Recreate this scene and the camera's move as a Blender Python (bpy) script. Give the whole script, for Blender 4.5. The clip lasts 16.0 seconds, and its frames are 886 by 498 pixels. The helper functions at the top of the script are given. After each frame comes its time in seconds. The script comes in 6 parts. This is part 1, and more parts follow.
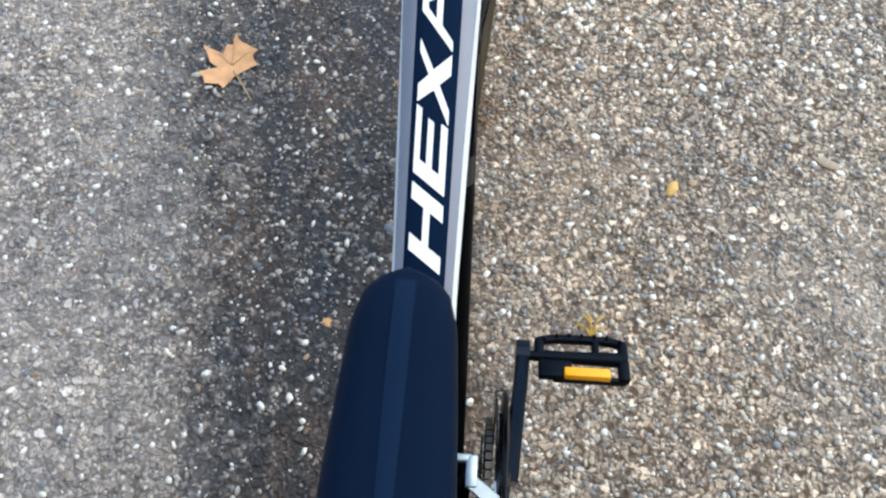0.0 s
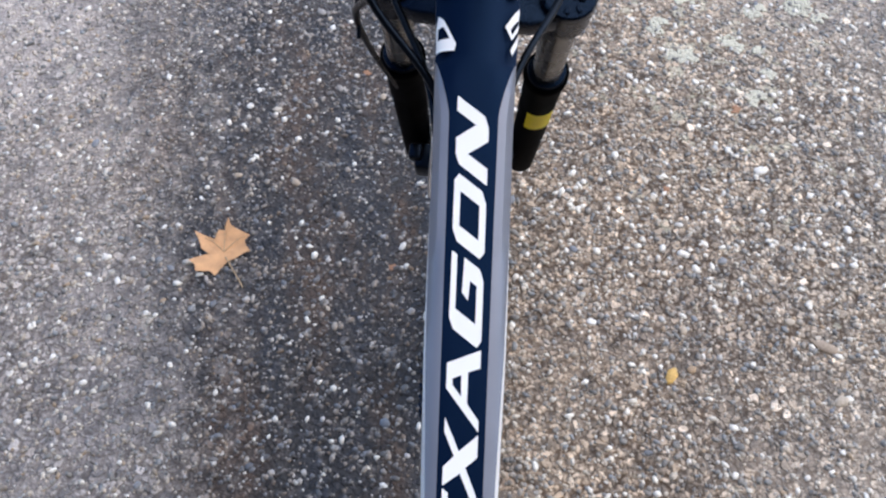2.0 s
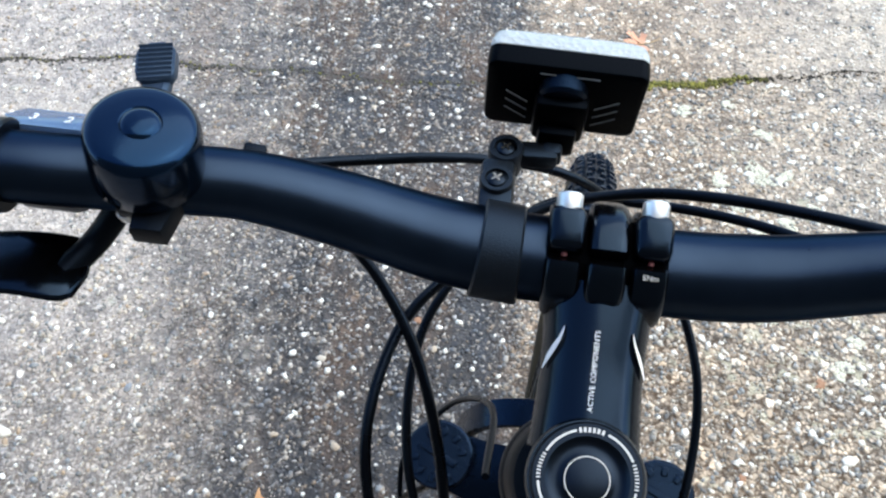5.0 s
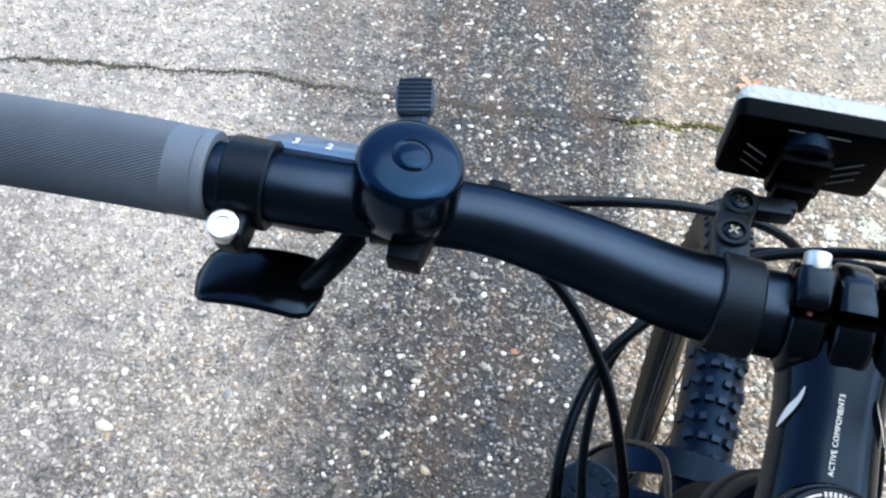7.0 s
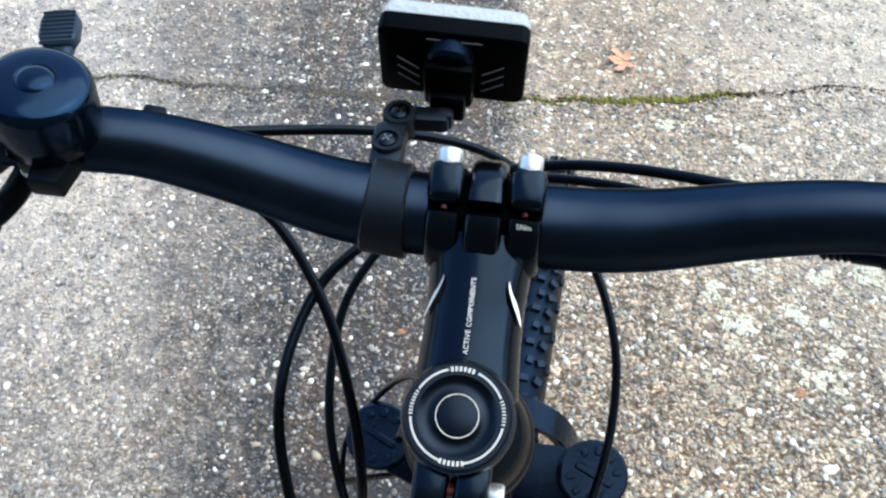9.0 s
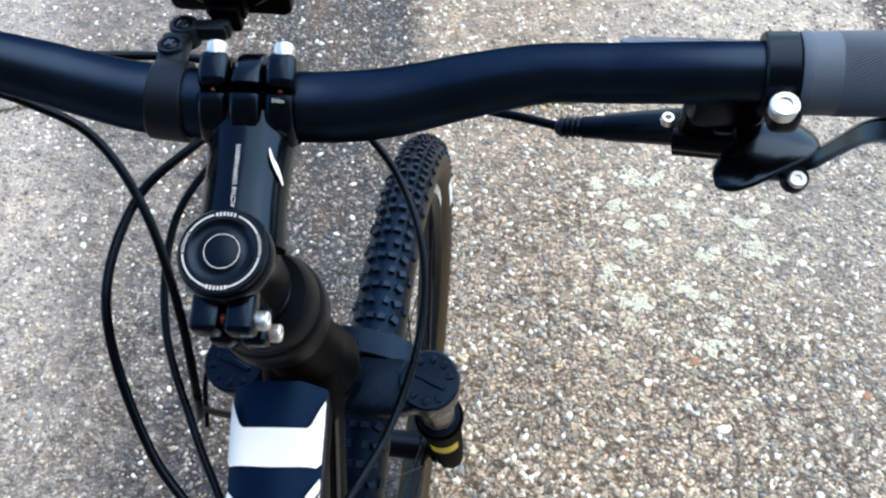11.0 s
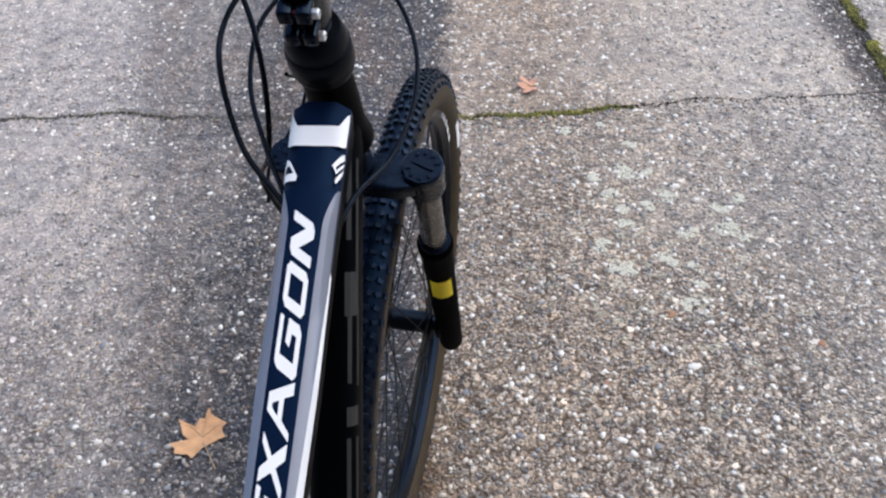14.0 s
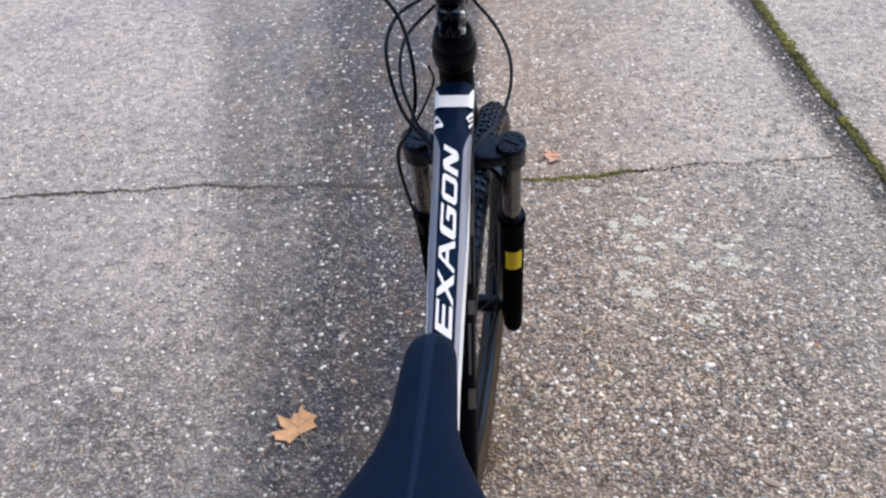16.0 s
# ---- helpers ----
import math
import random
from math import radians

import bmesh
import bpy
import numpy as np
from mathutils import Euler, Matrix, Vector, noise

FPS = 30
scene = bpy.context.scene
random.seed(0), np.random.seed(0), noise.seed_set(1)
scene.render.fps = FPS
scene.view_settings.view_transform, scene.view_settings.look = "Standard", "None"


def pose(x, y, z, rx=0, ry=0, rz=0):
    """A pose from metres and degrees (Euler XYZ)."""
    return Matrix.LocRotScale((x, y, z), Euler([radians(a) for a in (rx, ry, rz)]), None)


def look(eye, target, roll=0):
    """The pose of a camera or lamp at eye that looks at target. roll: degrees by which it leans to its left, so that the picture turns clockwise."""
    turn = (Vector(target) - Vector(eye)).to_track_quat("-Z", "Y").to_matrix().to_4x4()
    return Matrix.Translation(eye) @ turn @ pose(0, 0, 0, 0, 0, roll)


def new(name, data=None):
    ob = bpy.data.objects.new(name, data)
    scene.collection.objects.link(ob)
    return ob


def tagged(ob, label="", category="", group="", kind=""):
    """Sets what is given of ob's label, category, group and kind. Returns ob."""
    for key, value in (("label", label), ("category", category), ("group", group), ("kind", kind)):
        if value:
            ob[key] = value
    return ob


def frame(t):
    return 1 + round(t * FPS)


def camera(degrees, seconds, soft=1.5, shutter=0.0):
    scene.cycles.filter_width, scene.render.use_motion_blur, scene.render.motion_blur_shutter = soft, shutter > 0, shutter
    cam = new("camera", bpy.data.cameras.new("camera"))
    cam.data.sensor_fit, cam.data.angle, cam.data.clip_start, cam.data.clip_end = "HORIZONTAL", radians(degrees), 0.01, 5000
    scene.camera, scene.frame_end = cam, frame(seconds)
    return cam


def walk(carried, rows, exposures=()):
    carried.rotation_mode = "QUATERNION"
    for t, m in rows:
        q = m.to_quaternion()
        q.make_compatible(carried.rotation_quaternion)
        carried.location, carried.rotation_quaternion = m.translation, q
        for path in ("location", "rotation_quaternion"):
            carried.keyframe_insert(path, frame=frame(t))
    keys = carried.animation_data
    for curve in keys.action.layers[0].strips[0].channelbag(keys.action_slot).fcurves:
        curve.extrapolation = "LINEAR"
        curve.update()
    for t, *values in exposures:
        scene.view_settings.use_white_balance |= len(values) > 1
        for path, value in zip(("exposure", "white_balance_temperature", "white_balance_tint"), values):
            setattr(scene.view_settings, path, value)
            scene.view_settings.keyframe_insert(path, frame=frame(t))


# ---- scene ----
cam = camera(53.2, 16.0, soft=2.3)
PATH = [
    (0, (0.092, 0.037, 1.293), (0.078, 0.778, -0.564), -2.1),
    (0.5, (0.083, 0.068, 1.305), (0.085, 0.838, -0.541), -0.8),
    (1, (0.071, 0.105, 1.311), (0.086, 0.925, -0.514), -0.4),
    (1.5, (0.067, 0.147, 1.318), (0.096, 1.013, -0.484), -0.4),
    (2, (0.072, 0.192, 1.341), (0.107, 1.116, -0.432), -0.0),
    (2.5, (0.082, 0.241, 1.361), (0.109, 1.214, -0.387), -0.4),
    (3, (0.092, 0.294, 1.368), (0.104, 1.316, -0.351), -0.7),
    (3.5, (0.103, 0.361, 1.38), (0.101, 1.426, -0.313), -0.9),
    (4, (0.103, 0.424, 1.382), (0.087, 1.522, -0.29), -1.3),
    (4.5, (0.096, 0.468, 1.385), (0.054, 1.588, -0.272), -1.9),
    (5, (0.072, 0.486, 1.378), (-0.005, 1.616, -0.271), -2.5),
    (5.2, (0.058, 0.488, 1.376), (-0.048, 1.618, -0.271), -3.1),
    (7.3, (0.01, 0.482, 1.387), (-0.224, 1.65, -0.22), -4.1),
    (7.5, (0.022, 0.484, 1.381), (-0.198, 1.651, -0.228), -3.8),
    (8, (0.059, 0.484, 1.374), (-0.116, 1.654, -0.239), -3.3),
    (8.5, (0.088, 0.472, 1.371), (-0.042, 1.646, -0.243), -3.1),
    (9, (0.118, 0.456, 1.374), (0.023, 1.635, -0.239), -3.3),
    (9.5, (0.15, 0.444, 1.374), (0.078, 1.628, -0.237), -3.6),
    (10, (0.17, 0.429, 1.37), (0.119, 1.627, -0.23), -3.3),
    (10.2, (0.173, 0.419, 1.37), (0.139, 1.624, -0.226), -3.0),
    (12.3, (0.227, 0.216, 1.405), (0.306, 1.529, -0.101), -1.9),
    (12.5, (0.22, 0.192, 1.407), (0.301, 1.513, -0.092), -1.8),
    (13, (0.197, 0.128, 1.411), (0.26, 1.472, -0.069), -2.0),
    (13.5, (0.196, 0.07, 1.41), (0.225, 1.435, -0.052), -2.4),
    (14, (0.226, -0.025, 1.415), (0.183, 1.382, -0.005), -3.3),
    (14.5, (0.223, -0.157, 1.435), (0.099, 1.299, 0.07), -4.5),
    (15, (0.19, -0.246, 1.451), (0.073, 1.253, 0.132), -4.4),
    (15.5, (0.13, -0.356, 1.468), (0.048, 1.193, 0.206), -4.2),
    (16, (0.1, -0.442, 1.481), (0.07, 1.158, 0.282), -3.8),
]
walk(cam, [(t, look(eye, target, roll)) for t, eye, target, roll in PATH], [(0, 1.56, 6120, 2), (1, 1.38, 6090, 6), (2, 1.29, 6040, 11), (3, 1.23, 5990, 11), (4, 1.42, 6070, 7), (5, 1.82, 6110, 2), (7.5, 1.90, 6110, 1), (8.5, 1.84, 6140, 0), (9, 1.81, 6170, 0), (10, 1.86, 6120, 0), (12.5, 1.36, 6110, 8), (14.5, 1.22, 6170, 12), (16, 1.23, 6280, 13)])

# ---- world and light ----
world = bpy.data.worlds.new("sky")
scene.world = world
world.use_nodes = True
wn = world.node_tree
sky = wn.nodes.new("ShaderNodeTexSky")
sky.sky_type = "NISHITA"
sky.sun_disc = False
sky.sun_elevation = radians(58)
sky.sun_rotation = radians(78)
sky.dust_density = 1.0
sky.ozone_density = 2.0
wn.nodes["Background"].inputs["Strength"].default_value = 0.12
wn.links.new(sky.outputs[0], wn.nodes["Background"].inputs["Color"])
sun = new("sun", bpy.data.lights.new("sun", "SUN"))
sun.data.energy = 1.25
sun.data.angle = radians(85)
sun.data.color = (1.0, 0.865, 0.66)
SUN_EL, SUN_AZ = radians(58), radians(78)
sun.matrix_world = look((0, 0, 6), Vector((0, 0, 6)) - Vector((math.sin(SUN_AZ) * math.cos(SUN_EL), math.cos(SUN_AZ) * math.cos(SUN_EL), math.sin(SUN_EL))))


# ---- materials ----
def mat(name, color, rough=0.5, metal=0.0, grain=0.0, grain_scale=900.0, vary=0.0, vary_scale=30.0, coat=0.0, spec=0.5, sheen=None):
    """A painted, plastic or metal surface: two scales of tone, rough patches and a fine grain."""
    m = bpy.data.materials.new(name)
    m.use_nodes = True
    nt = m.node_tree
    b = nt.nodes["Principled BSDF"]
    b.inputs["Base Color"].default_value = (*color, 1)
    b.inputs["Roughness"].default_value = rough
    b.inputs["Metallic"].default_value = metal
    b.inputs["Coat Weight"].default_value = coat
    b.inputs["Coat Roughness"].default_value = 0.08
    b.inputs["Specular IOR Level"].default_value = spec
    if sheen:
        b.inputs["Specular Tint"].default_value = (*sheen, 1)
    co = nt.nodes.new("ShaderNodeTexCoord")
    n1 = nt.nodes.new("ShaderNodeTexNoise")
    n1.inputs["Scale"].default_value = vary_scale
    n1.inputs["Detail"].default_value = 6
    nt.links.new(co.outputs["Object"], n1.inputs["Vector"])
    if vary > 0:
        mix = nt.nodes.new("ShaderNodeMix")
        mix.data_type = "RGBA"
        mix.inputs["A"].default_value = (*[c * (1 - vary) for c in color], 1)
        mix.inputs["B"].default_value = (*[min(1, c * (1 + vary)) for c in color], 1)
        nt.links.new(n1.outputs[0], mix.inputs["Factor"])
        nt.links.new(mix.outputs["Result"], b.inputs["Base Color"])
    rr = nt.nodes.new("ShaderNodeMapRange")
    rr.inputs["To Min"].default_value = max(0.02, rough - 0.08)
    rr.inputs["To Max"].default_value = min(1.0, rough + 0.1)
    nt.links.new(n1.outputs[0], rr.inputs["Value"])
    nt.links.new(rr.outputs[0], b.inputs["Roughness"])
    if grain > 0:
        n2 = nt.nodes.new("ShaderNodeTexNoise")
        n2.inputs["Scale"].default_value = grain_scale
        n2.inputs["Detail"].default_value = 2
        nt.links.new(co.outputs["Object"], n2.inputs["Vector"])
        bump = nt.nodes.new("ShaderNodeBump")
        bump.inputs["Strength"].default_value = grain
        bump.inputs["Distance"].default_value = 0.001
        nt.links.new(n2.outputs[0], bump.inputs["Height"])
        nt.links.new(bump.outputs[0], b.inputs["Normal"])
    return m


# bluish specular tint: the sky's blue reflection put into the black materials
SKY_SHEEN = (0.55, 0.78, 1.2)
# black bar whose base takes in the blue of the reflected sky
BAR_BLACK = mat("black_bar_sky_blue", (0.0208, 0.0318, 0.053), 0.31, 1.0, 0.05, 1600, 0.25, 60, sheen=(0.4, 0.4, 0.42))
BLACK_SATIN = mat("black_anodised_aluminium", (0.0010, 0.0012, 0.0016), 0.3, 0.0, 0.05, 1600, 0.25, 60, spec=0.26, sheen=SKY_SHEEN)
BLACK_MATTE = mat("black_matte_paint", (0.001, 0.001, 0.001), 0.5, 0.0, 0.10, 1400, 0.3, 50, spec=0.035, sheen=SKY_SHEEN)
LEG_BLACK = mat("black_magnesium_paint", (0.001, 0.001, 0.001), 0.6, 0.0, 0.10, 1400, 0.3, 50, spec=0.014, sheen=SKY_SHEEN)
LAMP_BLACK = mat("black_lamp_plastic", (0.0006, 0.0006, 0.0007), 0.35, 0.0, 0.15, 1800, 0.3, 90, spec=0.035, sheen=SKY_SHEEN)
CLAMP_BLACK = mat("black_nylon", (0.004, 0.0042, 0.0046), 0.42, 0.0, 0.2, 1500, 0.3, 60, spec=0.26, sheen=(0.5, 0.8, 1.3))
# black crown, thumb lever and bell, coloured with the blue sky they reflect
CROWN_SKY = mat("black_crown_sky_blue", (0.0011, 0.0022, 0.0055), 0.26, 0.0, 0.06, 1200, 0.25, 60, spec=0.24, sheen=(0.4, 0.7, 1.3))
THUMB = mat("ribbed_thumb_plastic", (0.024, 0.036, 0.058), 0.42, 0.0, 0.1, 900, 0.2, 60, spec=0.4, sheen=(0.5, 0.8, 1.3))
BELL_BLACK = mat("black_lacquered_steel", (0.0012, 0.0024, 0.0048), 0.14, 0.0, 0.02, 700, 0.2, 40, coat=0.03, spec=0.34, sheen=(0.22, 0.62, 1.45))
BLACK_GLOSS = mat("black_gloss_paint", (0.0008, 0.0008, 0.001), 0.2, 0.0, 0.03, 700, 0.2, 40, coat=0.04, spec=0.27, sheen=(0.44, 0.74, 1.22))
PLASTIC = mat("black_plastic", (0.0014, 0.0015, 0.0018), 0.40, 0.0, 0.15, 1800, 0.3, 90, spec=0.125, sheen=SKY_SHEEN)
RUBBER = mat("black_rubber", (0.0012, 0.0019, 0.0036), 0.34, 0.0, 0.3, 1500, 0.35, 40, spec=0.16, sheen=(0.28, 0.66, 1.45))
# lugs lighter than the tyre: light on their tops put into the colour
TREAD = mat("lit_tread_rubber", (0.0046, 0.0066, 0.0105), 0.38, 0.0, 0.3, 1500, 0.3, 60, spec=0.3, sheen=(0.4, 0.72, 1.35))
SIDEWALL = mat("tyre_sidewall_rubber", (0.050, 0.037, 0.022), 0.55, 0.0, 0.3, 1200, 0.35, 30, spec=0.12)
GRIP = mat("grey_grip_rubber", (0.105, 0.132, 0.18), 0.55, 0.0, 0.2, 1500, 0.2, 60, spec=0.3)
NAVY = mat("navy_satin_paint", (0.0025, 0.0072, 0.0225), 0.33, 0.0, 0.05, 1500, 0.2, 25, spec=0.10, sheen=(0.3, 0.66, 1.4))
SILVER = mat("silver_lilac_paint", (0.19, 0.205, 0.25), 0.38, 0.2, 0.05, 1800, 0.12, 30)
WHITE = mat("white_decal", (0.9, 0.9, 0.9), 0.4, 0.0, 0.0, 900, 0.04, 40)
LIGHT_GREY = mat("grey_decal", (0.58, 0.57, 0.55), 0.45, 0.0, 0.0, 900, 0.1, 40)
DARK_PRINT = mat("dark_grey_print", (0.017, 0.016, 0.015), 0.5, 0.0, 0.0, 900, 0.15, 40)
YELLOW = mat("yellow_label", (1.0, 0.74, 0.0), 0.45, 0.0, 0.0, 900, 0.06, 40)
ORANGE = mat("orange_reflector", (1.0, 0.40, 0.0), 0.3, 0.0, 0.0, 900, 0.1, 200)
RED = mat("red_thread_lock", (0.12, 0.014, 0.011), 0.5)
CHROME = mat("zinc_steel", (0.95, 0.95, 0.95), 0.42, 1.0, 0.1, 1200, 0.1, 80)
CAGE_STEEL = mat("brushed_cage_steel", (0.36, 0.42, 0.46), 0.4, 1.0, 0.1, 1200, 0.25, 80)
STEEL = mat("stanchion_steel", (0.20, 0.195, 0.185), 0.26, 1.0, 0.05, 1200, 0.12, 60)
SPOKE = mat("black_spoke_steel", (0.012, 0.012, 0.013), 0.35, 0.6, spec=0.20)
SADDLE_VINYL = mat("navy_black_saddle_vinyl", (0.0017, 0.0066, 0.0215), 0.5, 0.0, 0.5, 2600, 0.2, 20, spec=0.08, sheen=SKY_SHEEN)
SADDLE_STRIP = mat("saddle_centre_vinyl", (0.0032, 0.0115, 0.034), 0.44, 0.0, 0.5, 2600, 0.2, 20, spec=0.11, sheen=SKY_SHEEN)
CABLE = mat("black_cable_housing", (0.0012, 0.0013, 0.0016), 0.28, 0.0, 0.06, 2000, 0.2, 50, spec=0.16, sheen=SKY_SHEEN)
DISPLAY = mat("gear_display_plastic", (0.06, 0.10, 0.19), 0.25, 0.0, 0.0, 900, 0.1, 50, coat=0.5)
# grey stands in for the light caught by the lamp's black ribs
EDGE_GREY = mat("lit_plastic_edge", (0.11, 0.115, 0.12), 0.5)
CHAIN = mat("oiled_chain_steel", (0.09, 0.085, 0.08), 0.4, 0.9, 0.2, 900, 0.3, 90)

LENS = bpy.data.materials.new("clear_lens")
LENS.use_nodes = True
lb = LENS.node_tree.nodes["Principled BSDF"]
lb.inputs["Base Color"].default_value = (0.66, 0.70, 0.72, 1)
lb.inputs["Roughness"].default_value = 0.2
lb.inputs["Transmission Weight"].default_value = 0.45
lb.inputs["IOR"].default_value = 1.49
lf_ = LENS.node_tree.nodes.new("ShaderNodeTexVoronoi")
lf_.inputs["Scale"].default_value = 420
lco = LENS.node_tree.nodes.new("ShaderNodeTexCoord")
lbump = LENS.node_tree.nodes.new("ShaderNodeBump")
lbump.inputs["Strength"].default_value = 0.6
lbump.inputs["Distance"].default_value = 0.001
LENS.node_tree.links.new(lco.outputs["Object"], lf_.inputs["Vector"])
LENS.node_tree.links.new(lf_.outputs["Distance"], lbump.inputs["Height"])
LENS.node_tree.links.new(lbump.outputs[0], lb.inputs["Normal"])

# ---- ground materials ----


def ramp(nt, stops, interp="LINEAR"):
    r = nt.nodes.new("ShaderNodeValToRGB")
    r.color_ramp.interpolation = interp
    while len(r.color_ramp.elements) < len(stops):
        r.color_ramp.elements.new(0.5)
    for e, (p, c) in zip(r.color_ramp.elements, stops):
        e.position, e.color = p, (*c, 1)
    return r


def math_node(nt, op, a, b=None, c=None):
    n = nt.nodes.new("ShaderNodeMath")
    n.operation = op
    for i, v in enumerate((a, b, c)):
        if v is None:
            continue
        if isinstance(v, (int, float)):
            n.inputs[i].default_value = v
        else:
            nt.links.new(v, n.inputs[i])
    return n.outputs[0]


def mix_node(nt, fac, a, b, blend="MIX"):
    n = nt.nodes.new("ShaderNodeMix")
    n.data_type = "RGBA"
    n.blend_type = blend
    for sock, v in (("Factor", fac), ("A", a), ("B", b)):
        if isinstance(v, (int, float)):
            n.inputs[sock].default_value = v
        elif isinstance(v, tuple):
            n.inputs[sock].default_value = (*v, 1)
        else:
            nt.links.new(v, n.inputs[sock])
    return n.outputs["Result"]


def noise_node(nt, vec, scale, detail=4.0, rough=0.55):
    n = nt.nodes.new("ShaderNodeTexNoise")
    n.inputs["Scale"].default_value = scale
    n.inputs["Detail"].default_value = detail
    n.inputs["Roughness"].default_value = rough
    nt.links.new(vec, n.inputs["Vector"])
    return n


def dark_band_mask(nt, pos):
    """0..1: the dark band that runs under the bicycle, with feathered and streaky edges."""
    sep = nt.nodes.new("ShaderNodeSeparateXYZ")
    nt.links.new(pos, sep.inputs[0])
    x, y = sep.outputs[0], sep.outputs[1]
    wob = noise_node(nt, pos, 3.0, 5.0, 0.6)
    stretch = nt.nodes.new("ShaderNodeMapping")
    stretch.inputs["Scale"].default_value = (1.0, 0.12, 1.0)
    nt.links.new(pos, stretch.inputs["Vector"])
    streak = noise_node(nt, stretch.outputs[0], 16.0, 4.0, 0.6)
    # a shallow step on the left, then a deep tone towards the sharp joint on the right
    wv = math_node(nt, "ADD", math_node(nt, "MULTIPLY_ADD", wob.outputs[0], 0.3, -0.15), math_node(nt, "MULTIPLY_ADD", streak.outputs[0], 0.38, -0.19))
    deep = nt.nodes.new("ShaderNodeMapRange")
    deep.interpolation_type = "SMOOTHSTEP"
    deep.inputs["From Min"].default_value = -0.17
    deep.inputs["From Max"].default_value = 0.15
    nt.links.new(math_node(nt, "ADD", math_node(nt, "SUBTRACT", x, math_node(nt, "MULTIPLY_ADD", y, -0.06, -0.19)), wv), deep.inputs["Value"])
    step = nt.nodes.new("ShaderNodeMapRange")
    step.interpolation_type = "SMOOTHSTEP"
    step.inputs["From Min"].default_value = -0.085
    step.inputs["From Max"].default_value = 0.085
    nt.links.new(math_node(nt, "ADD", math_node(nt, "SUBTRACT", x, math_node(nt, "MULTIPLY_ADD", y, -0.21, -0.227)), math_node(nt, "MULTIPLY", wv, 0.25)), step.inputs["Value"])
    deep_gain = nt.nodes.new("ShaderNodeMapRange")
    nt.links.new(y, deep_gain.inputs["Value"])
    deep_gain.inputs["From Min"].default_value = 1.2
    deep_gain.inputs["From Max"].default_value = 2.2
    deep_gain.inputs["To Min"].default_value = 0.80
    deep_gain.inputs["To Max"].default_value = 0.66
    tone = math_node(nt, "MULTIPLY_ADD", deep.outputs[0], deep_gain.outputs[0], math_node(nt, "MULTIPLY", step.outputs[0], 0.58))
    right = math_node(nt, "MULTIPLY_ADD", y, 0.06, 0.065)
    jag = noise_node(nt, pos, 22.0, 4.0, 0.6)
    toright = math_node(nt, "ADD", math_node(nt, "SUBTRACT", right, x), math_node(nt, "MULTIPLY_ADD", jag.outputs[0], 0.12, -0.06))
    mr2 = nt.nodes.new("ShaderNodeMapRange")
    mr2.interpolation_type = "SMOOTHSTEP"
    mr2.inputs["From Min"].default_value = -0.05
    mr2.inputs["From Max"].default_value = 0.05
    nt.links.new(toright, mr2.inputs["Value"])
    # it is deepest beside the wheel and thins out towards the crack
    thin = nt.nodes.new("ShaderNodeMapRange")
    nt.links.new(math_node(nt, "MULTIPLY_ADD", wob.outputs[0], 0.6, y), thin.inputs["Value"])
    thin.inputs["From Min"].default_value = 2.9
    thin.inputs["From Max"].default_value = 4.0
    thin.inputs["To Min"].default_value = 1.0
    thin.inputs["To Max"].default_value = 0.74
    # blotches: lighter and darker patches within the band
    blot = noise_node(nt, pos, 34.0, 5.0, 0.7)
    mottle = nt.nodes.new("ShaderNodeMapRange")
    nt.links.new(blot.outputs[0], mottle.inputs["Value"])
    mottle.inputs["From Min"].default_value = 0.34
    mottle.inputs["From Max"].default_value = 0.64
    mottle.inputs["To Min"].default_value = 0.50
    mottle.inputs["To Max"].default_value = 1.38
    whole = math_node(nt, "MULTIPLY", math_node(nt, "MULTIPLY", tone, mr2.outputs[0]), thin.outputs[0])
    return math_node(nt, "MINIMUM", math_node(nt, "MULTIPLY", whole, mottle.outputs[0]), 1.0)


def silt_mask(nt, pos):
    """0..1: brown silt lying along the right side of the joint, in patches."""
    sep = nt.nodes.new("ShaderNodeSeparateXYZ")
    nt.links.new(pos, sep.inputs[0])
    off = math_node(nt, "SUBTRACT", sep.outputs[0], math_node(nt, "MULTIPLY_ADD", sep.outputs[1], 0.06, 0.065))
    n = noise_node(nt, pos, 11.0, 5, 0.65)
    fade = nt.nodes.new("ShaderNodeMapRange")
    fade.interpolation_type = "SMOOTHSTEP"
    nt.links.new(math_node(nt, "MULTIPLY_ADD", n.outputs[0], -0.30, math_node(nt, "ADD", off, 0.15)), fade.inputs["Value"])
    fade.inputs["From Min"].default_value = 0.12
    fade.inputs["From Max"].default_value = 0.0
    far = nt.nodes.new("ShaderNodeMapRange")
    nt.links.new(sep.outputs[1], far.inputs["Value"])
    far.inputs["From Min"].default_value = 1.5
    far.inputs["From Max"].default_value = 0.9
    edge = nt.nodes.new("ShaderNodeMapRange")
    nt.links.new(off, edge.inputs["Value"])
    edge.inputs["From Min"].default_value = -0.012
    edge.inputs["From Max"].default_value = 0.012
    return math_node(nt, "MULTIPLY", math_node(nt, "MULTIPLY", fade.outputs[0], far.outputs[0]), edge.outputs[0])


